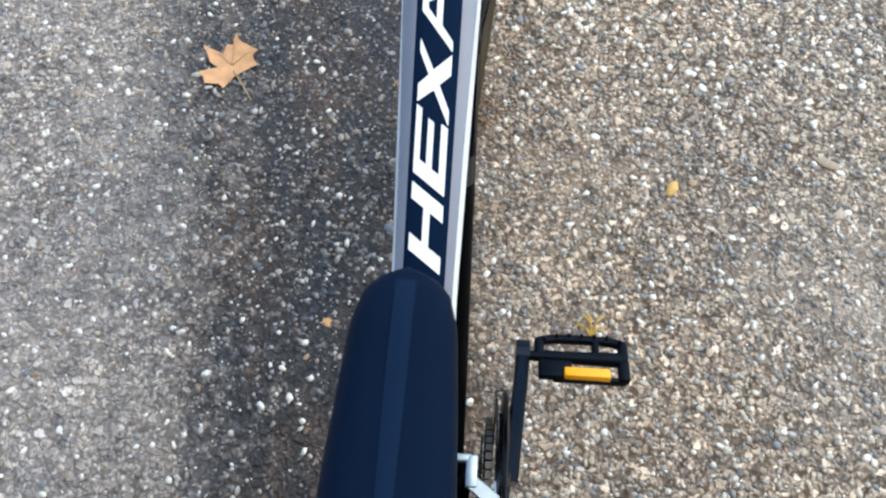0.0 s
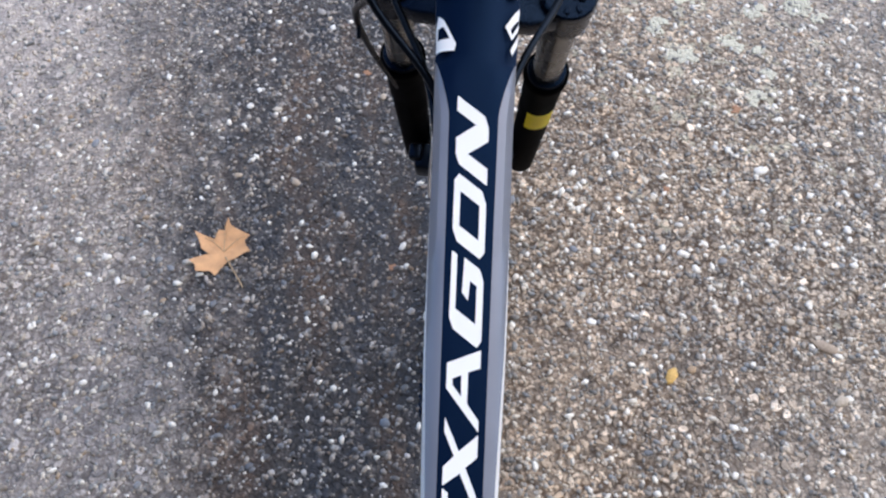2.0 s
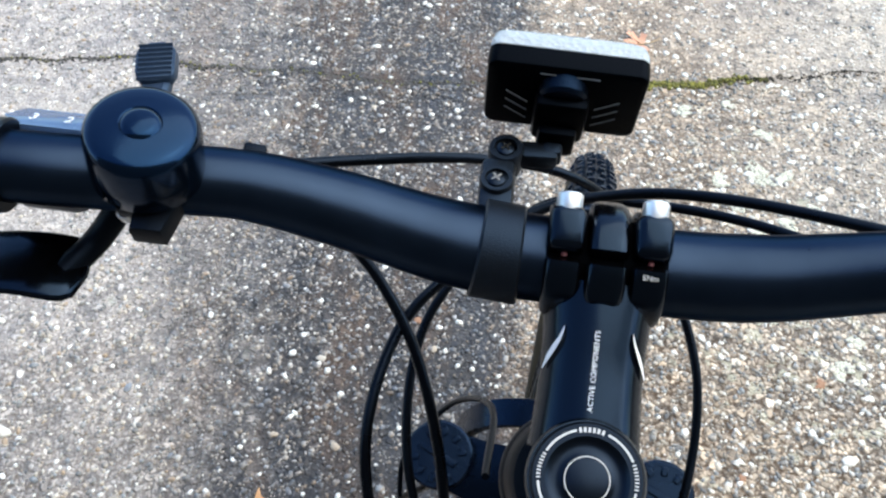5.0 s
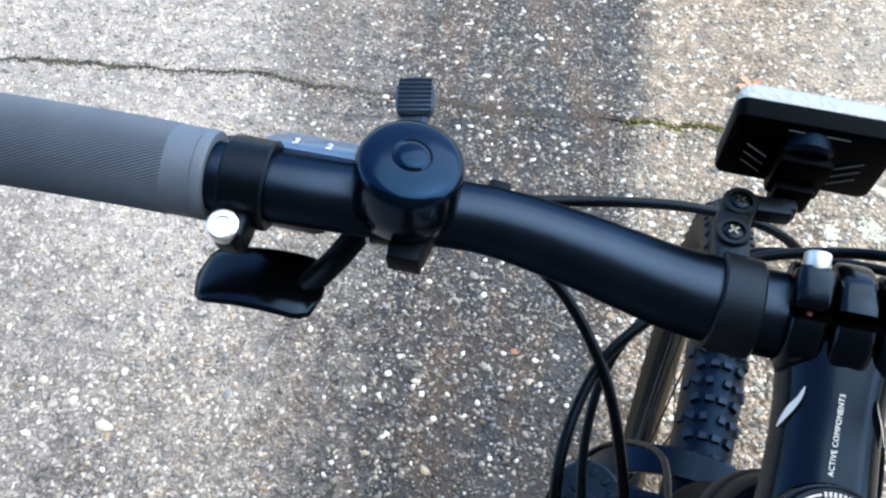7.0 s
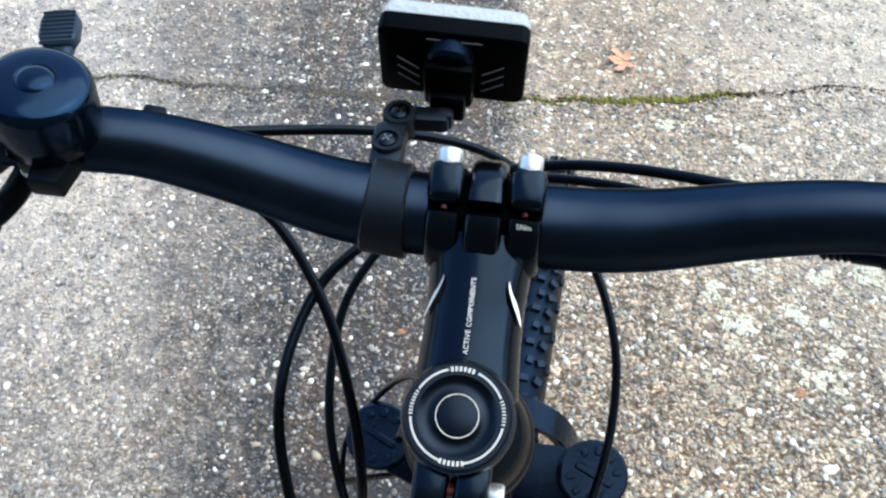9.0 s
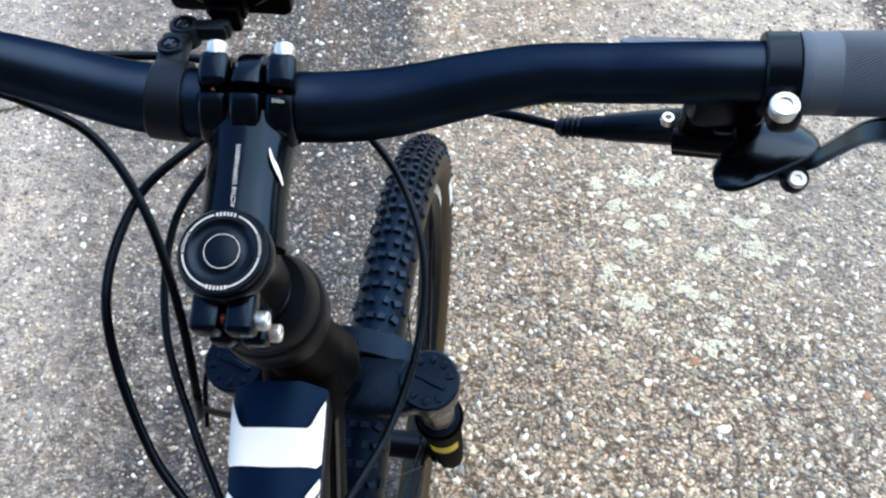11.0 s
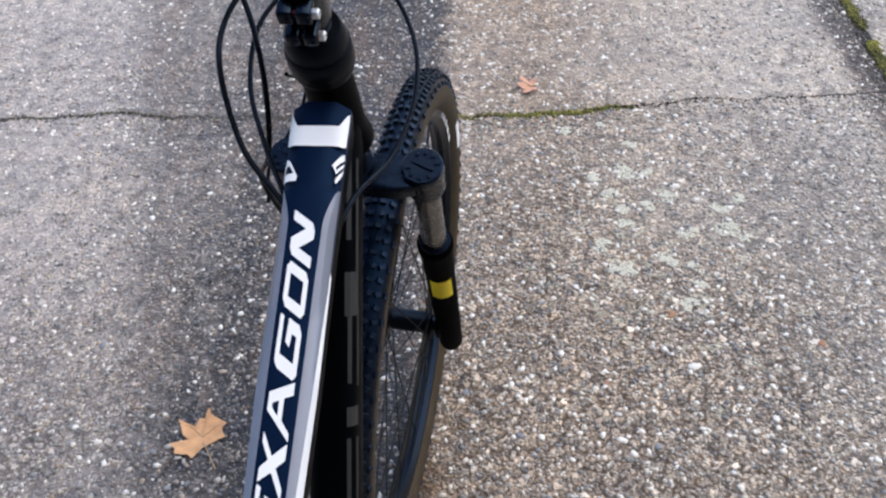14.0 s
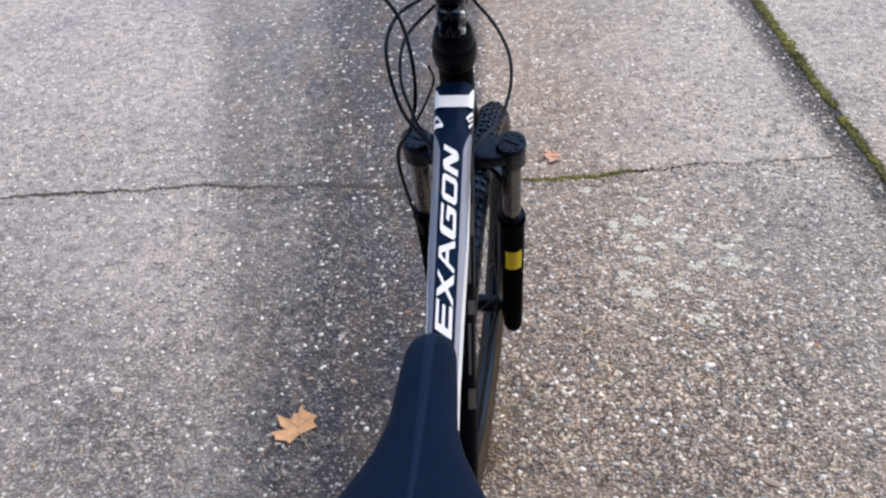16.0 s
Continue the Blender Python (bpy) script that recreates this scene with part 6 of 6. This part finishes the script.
    wm = axes(wpos, RIGHT, (0, 0.93, -0.36))
    prism(bm, rounded(0.060 if sx < 0 else 0.066, 0.012, 0.0055), 0.006, wm @ Matrix.Translation((0.008 if sx < 0 else -0.010, 0, 0)), 0.0015)
    win = steered("gear_window", bm, DISPLAY, pod, "blue-grey gear display window")
    if sx < 0:
        bm = bmesh.new()
        prism(bm, rounded(0.076, 0.0125, 0.006), 0.006, wm @ Matrix.Translation((sx * 0.004, -0.002, -0.0036)), 0.0015)
        steered("window_bezel", bm, PLASTIC, pod)
        writing("3", 0.006, STEER @ wm @ pose(-0.011, 0, 0.0032, 0, 0, 0), WHITE, pod, "white gear figure")
        writing("2", 0.006, STEER @ wm @ pose(0.002, 0, 0.0032, 0, 0, 0), WHITE, pod, "white gear figure")

# -- bell on the left side --
t, f, up = bar_frame(-0.164)
b0 = bar_point(-0.164)
lean = (up - RIGHT * 0.05).normalized()
bell = collar(-0.164 - 0.008, -0.164 + 0.008, 0.0148, "bell_strap", PLASTIC, bike, "black rubber bell strap round the bar")
bm = bmesh.new()
turned(bm, [(0.0065, 0.0), (0.0065, 0.0182), (0.008, 0.0192), (0.0155, 0.0193), (0.0262, 0.0191), (0.0286, 0.0185), (0.0302, 0.0173), (0.0311, 0.0150), (0.0317, 0.0105), (0.0320, 0.0070), (0.0317, 0.0066), (0.0320, 0.0062), (0.0327, 0.0055), (0.0331, 0.0042), (0.0333, 0.0)], b0, lean, 48)
bmesh.ops.transform(bm, matrix=Matrix.Translation(b0 - f * 0.002 + RIGHT * 0.0018) @ Matrix.Diagonal((0.995, 0.995, 1.0, 1)) @ Matrix.Translation(-b0), verts=bm.verts)
steered("bell_dome", bm, BELL_BLACK, bell, "glossy black round bell dome")
bm = bmesh.new()
turned(bm, [(0.003, 0.010), (0.0045, 0.0178), (0.007, 0.0186), (0.0085, 0.0176)], b0, lean, 40)
steered("bell_base", bm, PLASTIC, bell)
bm = bmesh.new()
prism(bm, [(-0.0078, 0.007), (-0.0058, -0.0065), (0.0058, -0.0065), (0.0078, 0.007)], 0.010, axes(b0 - f * 0.0190 + up * 0.001 + RIGHT * 0.005, RIGHT, f), 0.0018)
steered("strap_hook", bm, PLASTIC, bell)
bm = bmesh.new()
twist = Matrix.Rotation(radians(13), 3, "Z")
tg = axes(b0 + f * 0.0345 + up * 0.0200 + RIGHT * 0.001, twist @ RIGHT, twist @ (f + up * 0.10))
prism(bm, rounded(0.0138, 0.0165, 0.0042), 0.005, tg, 0.001)
block(bm, (0.010, 0.018, 0.006), axes(b0 + f * 0.0235 + up * 0.016 + RIGHT * 0.001, RIGHT, f + up * 0.25), 0.0015, 1)
steered("bell_hammer", bm, THUMB, bell, "ribbed black thumb lever")
bm = bmesh.new()
ribs = [tg @ Vector((x, -0.0082 + 0.00205 * k + y, z)) for k in range(8) for x, y, z in ((-0.006, 0, 0.0024), (0.006, 0, 0.0024), (0.006, 0.0007, 0.0035), (-0.006, 0.0007, 0.0035), (0.006, 0.0017, 0.0024), (-0.006, 0.0017, 0.0024))]
vs = [bm.verts.new(p) for p in ribs]
for k in range(8):
    a = vs[6 * k:6 * k + 6]
    bm.faces.new((a[0], a[1], a[2], a[3]))
    bm.faces.new((a[3], a[2], a[4], a[5]))
tagged(steered("thumb_ribs", bm, THUMB, bell, "fine black ribs", smooth=False), kind="stuff")

bm = bmesh.new()
t, f, up = bar_frame(-0.13)
block(bm, (0.0085, 0.0045, 0.005), axes(bar_point(-0.13) + f * 0.0128 + up * 0.004, t, f), 0.0012, 2)
steered("cable_clip", bm, PLASTIC, handlebar, "small black cable clip")

# -- front lamp --
lamp_clamp = collar(-0.047, -0.030, 0.0187, "lamp_clamp", CLAMP_BLACK, bike, "black plastic lamp clamp round the bar")
t, f, up = bar_frame(-0.0385)
lc = bar_point(-0.0385)
# the lamp and its hinged arm
bm = bmesh.new()
block(bm, (0.0135, 0.030, 0.0095), axes((-0.0385, 0.1005, 1.1125), RIGHT, (0.06, 1, 0.05)), 0.003, 2)
part("arm_root", bm, CLAMP_BLACK, lamp_clamp)
bm = bmesh.new()
turned(bm, [(-0.009, 0.0), (-0.009, 0.0062), (-0.0005, 0.0066), (0.0005, 0.0060), (0.0005, 0.0045), (-0.001, 0.0043), (-0.001, 0.0)], (-0.0386, 0.1035, 1.1185), (0, 0, 1), 24)
part("hinge_lug", bm, CLAMP_BLACK, lamp_clamp)
bm = bmesh.new()
turned(bm, [(-0.011, 0.0), (-0.011, 0.0066), (-0.0005, 0.0070), (0.0005, 0.0064), (0.0005, 0.0045), (-0.001, 0.0043), (-0.001, 0.0)], (-0.0362, 0.1198, 1.1175), (0, 0, 1), 24)
block(bm, (0.020, 0.0085, 0.008), axes((-0.026, 0.1215, 1.1125), RIGHT, (0, 1, 0)), 0.002, 2)
block(bm, (0.008, 0.014, 0.009), axes((-0.0185, 0.1265, 1.1125), RIGHT, (0, 1, 0)), 0.002, 2)
part("hinge_arm", bm, CLAMP_BLACK, lamp_clamp)
for x, y, z in ((-0.0386, 0.1035, 1.1187), (-0.0362, 0.1198, 1.1177)):
    bm = bmesh.new()
    turned(bm, [(-0.002, 0.0), (-0.002, 0.0034), (0, 0.0034), (0.0006, 0.0024), (0.0007, 0.0)], (x, y, z), (0, 0, 1), 16)
    sc = part("screw", bm, BLACK_SATIN, lamp_clamp, "black cross-head screw")
    bm = bmesh.new()
    for a in (35, 125):
        block(bm, (0.0044, 0.0008, 0.0004), pose(x, y, z + 0.0009, 0, 0, a), 0.0)
    part("screw_cross", bm, STEEL, sc)
LW, LH = 0.0600, 0.0380
LM = axes((-0.0160, 0.1355, 1.1295), (1, -0.03, -0.05), (0, -0.12, 1))
bm = bmesh.new()
outline = rounded(LW, LH, 0.004)
rings = [[LM @ Vector((x * k, y * k, d)) for x, y in outline] for d, k in ((0.0008, 0.93), (0.0, 0.985), (-0.0012, 1.0), (-0.0078, 1.0), (-0.0080, 0.97))]
loft(bm, rings)
lamp = part("headlamp", bm, LAMP_BLACK, bike, "black rectangular front lamp housing")
bm = bmesh.new()
rings = [[LM @ Vector((x * k, y * k, d + 0.0)) for x, y in outline] for d, k in ((-0.0081, 0.965), (-0.0083, 0.992), (-0.0115, 0.99), (-0.0150, 0.955), (-0.0185, 0.80), (-0.020, 0.4))]
loft(bm, rings)
part("lens", bm, LENS, lamp, "clear silvery lens")
bm = bmesh.new()
block(bm, (0.0205, 0.0235, 0.009), LM @ Matrix.Translation((-0.0005, -0.004, 0.0045)), 0.0025, 2)
block(bm, (0.0150, 0.0150, 0.012), LM @ Matrix.Translation((-0.0005, -0.013, 0.0065)), 0.002, 2)
part("mount_block", bm, LAMP_BLACK, lamp)
bm = bmesh.new()
turned(bm, [(-0.007, 0.0), (-0.007, 0.0092), (0.0030, 0.0092), (0.0045, 0.0080), (0.0048, 0.0)], LM @ Vector((-0.0005, 0.0070, 0.0005)), LM.to_3x3() @ Vector((0, -0.25, 1)), 24)
part("switch_button", bm, RUBBER, lamp, "round black rubber switch")
for sx in (-1, 1):
    for k in range(3):
        bm = bmesh.new()
        block(bm, (0.0105, 0.0004, 0.0006), LM @ pose(-0.0005 + sx * 0.0172, 0.0005 - 0.0050 * k, 0.0012, 0, 0, sx * 34), 0.0)
        part("cooling_rib", bm, EDGE_GREY, lamp, smooth=False)
bm = bmesh.new()
block(bm, (0.0220, 0.0004, 0.0006), LM @ pose(0.001, 0.0152, 0.0010), 0.0)
part("top_rib", bm, EDGE_GREY, lamp, smooth=False)

# -- cables --
def cable(name, pts, r, label, per=10):
    bm = bmesh.new()
    sweep(bm, catmull(pts, per), r, 12)
    return part(name, bm, CABLE, bike, label)


CABLES = [
    ("brake_hose", 0.0027, [(-0.1646, 0.1172, 1.0864), (-0.1308, 0.1187, 1.0676), (-0.1011, 0.1130, 1.0479), (-0.0743, 0.0840, 1.0239), (-0.0590, 0.0507, 0.9883), (-0.0540, 0.0242, 0.9452), (-0.0647, 0.0291, 0.8919), (-0.0916, 0.0687, 0.8276), (-0.0897, 0.1139, 0.7285), (-0.0756, 0.1650, 0.6142)]),
    ("gear_cable", 0.0027, [(0.1636, 0.1029, 1.0896), (0.1127, 0.1266, 1.0763), (0.0640, 0.1472, 1.0615), (0.0230, 0.1587, 1.0461), (-0.0209, 0.1508, 1.0378), (-0.0514, 0.1215, 1.0345), (-0.0800, 0.0855, 1.0249), (-0.0888, 0.0326, 0.9997), (-0.0675, -0.0210, 0.9457), (-0.0248, -0.0657, 0.9105), (-0.0068, -0.1136, 0.8823)]),
    ("gear_cable", 0.0025, [(0.1480, 0.1125, 1.0575), (0.1184, 0.1263, 1.0539), (0.0753, 0.1530, 1.0389), (0.0319, 0.1681, 1.0271), (-0.0125, 0.1699, 1.0211), (-0.0496, 0.1476, 1.0008), (-0.0744, 0.1082, 0.9814), (-0.0761, 0.0564, 0.9506), (-0.0561, 0.0051, 0.9210), (-0.0294, -0.0497, 0.8967), (-0.0174, -0.1150, 0.8739)]),
    ("gear_cable", 0.0025, [(-0.1619, 0.1053, 1.1054), (-0.1019, 0.1319, 1.0883), (-0.0484, 0.1570, 1.0657), (-0.0045, 0.1709, 1.0403), (0.0267, 0.1742, 1.0048), (0.0542, 0.1571, 0.9746), (0.0711, 0.1168, 0.9490), (0.0704, 0.0707, 0.9217), (0.0538, 0.0173, 0.9017), (0.0274, -0.0446, 0.9053), (0.0026, -0.1108, 0.8732)]),
    ("lockout_hose", 0.0019, [(-0.0352, 0.0397, 0.9765), (-0.0364, 0.0988, 0.9249), (-0.0633, 0.1290, 0.8556), (-0.0920, 0.1054, 0.8192), (-0.0925, 0.0730, 0.7915)]),
]
for name, r, pts in CABLES:
    cable(name, pts, r, "thin black cable housing")

# -- crank, chainring, pedals, chain and front derailleur --
CR = Vector((0.077, BB.y, BB.z))
bm = bmesh.new()
cr_pts = catmull([CR + Vector((0.0, 0, 0)), CR + Vector((0.005, 0.055, -0.018)), CR + Vector((0.011, 0.115, -0.045)), CR + Vector((0.014, 0.160, -0.068))], 6)
rings = []
for i, p in enumerate(cr_pts):
    q = i / (len(cr_pts) - 1)
    h, w = 0.0155 - 0.004 * math.sin(math.pi * q), 0.0095 - 0.002 * q
    rings.append([p + RIGHT * (w * a) + Vector((0, 0, h * b)) for a, b in ((-1, -0.7), (-0.6, -1), (0.6, -1), (1, -0.7), (1, 0.7), (0.6, 1), (-0.6, 1), (-1, 0.7))])
loft(bm, rings)
turned(bm, [(-0.008, 0.0), (-0.008, 0.0185), (0.008, 0.0185), (0.008, 0.0)], cr_pts[-1], RIGHT, 20)
crank = part("crank_arm", bm, BLACK_SATIN, bike, "black aluminium crank arm")
bm = bmesh.new()
sweep(bm, [Vector((-p.x, 2 * BB.y - p.y, 2 * BB.z - p.z)) for p in cr_pts], 0.0105, 10)
part("crank_arm", bm, BLACK_SATIN, bike, "black aluminium crank arm")


def pedal(at, sx):
    bm = bmesh.new()
    m = Matrix.Translation(at) @ Matrix.Rotation(radians(-24), 4, "X")
    block(bm, (0.100, 0.014, 0.013), m @ Matrix.Translation((sx * 0.063, 0, 0)), 0.005, 2)
    body = part("pedal", bm, PLASTIC, bike, "black plastic cage pedal")
    # front rail, bowed a little, with the bars that carry it
    bm = bmesh.new()
    rail = [m @ Vector((sx * (0.010 + 0.106 * k / 12), 0.0285 - 0.007 * (2 * k / 12 - 1) ** 4, 0)) for k in range(13)]
    part("cage_rail", sweep(bm, rail, 0.0062, 10), PLASTIC, body)
    for x, w in ((0.012, 0.012), (0.080, 0.009), (0.113, 0.011)):
        bm = bmesh.new()
        part("cage_bar", block(bm, (w, 0.026, 0.014), m @ Matrix.Translation((sx * x, 0.011, 0)), 0.0035, 2), PLASTIC, body)
    bm = bmesh.new()
    part("tread_plate", block(bm, (0.040, 0.028, 0.011), m @ Matrix.Translation((sx * 0.031, -0.017, -0.002)), 0.003, 2), PLASTIC, body)
    bm = bmesh.new()
    part("cage_rail", block(bm, (0.088, 0.007, 0.011), m @ Matrix.Translation((sx * 0.072, -0.029, -0.004)), 0.003, 2), PLASTIC, body)
    bm = bmesh.new()
    part("cage_bar", block(bm, (0.014, 0.032, 0.013), m @ Matrix.Translation((sx * 0.112, -0.017, 0)), 0.004, 2), PLASTIC, body)
    bm = bmesh.new()
    turned(bm, [(0, 0.0065), (0.114, 0.0095), (0.115, 0.0)], at, (sx, 0, 0), 16)
    part("pedal_axle", bm, PLASTIC, body)
    bm = bmesh.new()
    block(bm, (0.054, 0.013, 0.010), m @ Matrix.Translation((sx * 0.068, -0.0265, 0.004)), 0.0022, 2)
    part("reflector", bm, ORANGE, body, "orange reflector")
    for k in range(7):
        bm = bmesh.new()
        block(bm, (0.004, 0.005, 0.006), m @ Matrix.Translation((sx * (0.018 + 0.0152 * k), 0.029 - 0.006 * ((k - 3) / 3) ** 4, 0.0065)), 0.001, 1)
        part("pedal_tooth", bm, PLASTIC, body)
    return body


pedal(cr_pts[-1] + Vector((0.008, 0, 0)), 1)
end = Vector((-cr_pts[-1].x, 2 * BB.y - cr_pts[-1].y, 2 * BB.z - cr_pts[-1].z))
pedal(end - Vector((0.008, 0, 0)), -1)


def chainring(x, teeth, name):
    bm = bmesh.new()
    r = teeth * 0.0127 / math.tau
    rings_o = []
    n = teeth * 4
    for xx in (x - 0.0009, x + 0.0009):
        rings_o.append([Vector((xx, BB.y + rr * math.cos(a), BB.z + rr * math.sin(a))) for k in range(n) for a in [math.tau * k / n] for rr in [r + (0.0032, 0.0012, -0.0024, 0.0012)[k % 4]]])
    inner = [[Vector((xx, BB.y + (r - 0.014) * math.cos(math.tau * k / n), BB.z + (r - 0.014) * math.sin(math.tau * k / n))) for k in range(n)] for xx in (x + 0.0009, x - 0.0009)]
    loft(bm, rings_o + inner, False, True)
    return part(name, bm, BLACK_SATIN, crank, "dark toothed chainring", smooth=False)


chainring(0.060, 42, "chainring")
chainring(0.053, 32, "chainring")
chainring(0.046, 22, "chainring")
bm = bmesh.new()
rings = [[Vector((0.068 + dx, BB.y + r * math.cos(math.tau * k / 64), BB.z + r * math.sin(math.tau * k / 64))) for k in range(64)] for dx, r in ((-0.0015, 0.074), (-0.0015, 0.096), (0.0015, 0.099), (0.0035, 0.094), (0.0035, 0.076))]
loft(bm, rings, False, True)
part("chain_guard", bm, BLACK_SATIN, crank, "black plastic chain guard ring")
for k in range(5):
    bm = bmesh.new()
    a = math.tau * k / 5 + 0.3
    sweep(bm, [CR + Vector((-0.004, 0, 0)), CR + Vector((-0.008, 0.074 * math.cos(a), 0.074 * math.sin(a)))], 0.006, 8)
    part("spider_arm", bm, BLACK_SATIN, crank)
rr = 32 * 0.0127 / math.tau
rs = 0.034
loop = [Vector((0.053, BB.y + rr * math.cos(a), BB.z + rr * math.sin(a))) for a in [radians(95 - 190 * k / 24) for k in range(25)]] + [Vector((0.053, REAR.y + rs * math.cos(a), REAR.z + rs * math.sin(a))) for a in [radians(270 - 180 * k / 12) for k in range(13)]]
dense = []
for p, q in zip(loop, loop[1:] + loop[:1]):
    k = max(1, int((q - p).length / 0.0127))
    dense += [p.lerp(q, i / k) for i in range(k)]
bm = bmesh.new()
for p, q in zip(dense, dense[1:] + dense[:1]):
    d = q - p
    if d.length < 1e-5:
        continue
    block(bm, (0.0065, d.length * 0.82, 0.0078), axes((p + q) / 2, RIGHT, d), 0.0)
part("chain", bm, CHAIN, bike, "oiled steel chain", smooth=False)
bm = bmesh.new()
fd = Vector((0.040, BB.y - 0.024, BB.z + 0.105))
out = [(-0.034, -0.020), (0.012, -0.010), (0.016, 0.002), (-0.006, 0.013), (-0.032, 0.006)]
prism(bm, out, 0.0018, axes(fd + Vector((0.019, -0.004, 0)), (0, 1, 0), (0, 0, 1)))
prism(bm, out, 0.0018, axes(fd + Vector((0.002, -0.004, 0)), (0, 1, 0), (0, 0, 1)))
# clamp arm, swinging link and the bridge between the plates
block(bm, (0.020, 0.008, 0.010), axes(fd + Vector((-0.013, 0.030, 0.012)), RIGHT, (0, 1, 0)), 0.003, 2)
block(bm, (0.011, 0.030, 0.012), axes(fd + Vector((-0.004, 0.018, 0.011)), RIGHT, (0.05, 1, 0)), 0.002, 2)
block(bm, (0.030, 0.014, 0.004), axes(fd + Vector((0.008, 0.000, 0.012)), (1, -0.75, 0), (0.75, 1, 0)), 0.001, 1)
block(bm, (0.018, 0.006, 0.004), axes(fd + Vector((0.010, -0.030, 0.004)), RIGHT, (0, 1, 0)), 0.001, 1)
part("front_derailleur", bm, CAGE_STEEL, bike, "bright steel front derailleur cage")


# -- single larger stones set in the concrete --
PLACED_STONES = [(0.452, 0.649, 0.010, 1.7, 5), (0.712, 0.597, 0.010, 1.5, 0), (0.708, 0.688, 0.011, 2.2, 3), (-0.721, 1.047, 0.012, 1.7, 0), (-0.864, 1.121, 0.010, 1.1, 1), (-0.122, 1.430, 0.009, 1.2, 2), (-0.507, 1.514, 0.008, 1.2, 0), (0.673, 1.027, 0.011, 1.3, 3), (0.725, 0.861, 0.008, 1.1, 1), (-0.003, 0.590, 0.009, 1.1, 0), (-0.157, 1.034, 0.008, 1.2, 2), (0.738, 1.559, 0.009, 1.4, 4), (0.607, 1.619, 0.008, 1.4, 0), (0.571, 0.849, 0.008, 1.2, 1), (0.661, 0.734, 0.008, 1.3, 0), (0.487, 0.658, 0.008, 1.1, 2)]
stone_meshes = []
pick = random.Random(77)
for k in range(6):
    bm = bmesh.new()
    bmesh.ops.create_icosphere(bm, subdivisions=1, radius=1.0)
    for v in bm.verts:
        v.co *= 0.84 + 0.3 * pick.random()
    me = bpy.data.meshes.new("stone")
    bm.to_mesh(me)
    bm.free()
    me.polygons.foreach_set("use_smooth", [True] * len(me.polygons))
    stone_meshes.append(me)
for me in stone_meshes[:5]:
    me.materials.append(STONE)
stone_meshes[5].materials.append(OCHRE)


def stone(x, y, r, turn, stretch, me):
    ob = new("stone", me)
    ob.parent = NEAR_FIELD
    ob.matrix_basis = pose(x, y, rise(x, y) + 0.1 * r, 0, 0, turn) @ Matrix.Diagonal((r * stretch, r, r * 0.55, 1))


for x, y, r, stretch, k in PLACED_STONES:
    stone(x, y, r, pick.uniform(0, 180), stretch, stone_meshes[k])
made = 0
while made < 250:
    x, y = pick.uniform(-0.95, 1.28), pick.uniform(0.18, 1.83)
    if abs(y - crack(x)) < 0.02 or x > verge(y, 0) - 0.02:
        continue
    stone(x, y, 0.0038 + 0.0038 * pick.random() ** 2.5, pick.uniform(0, 180), pick.uniform(0.9, 1.6), stone_meshes[pick.randrange(5)])
    made += 1
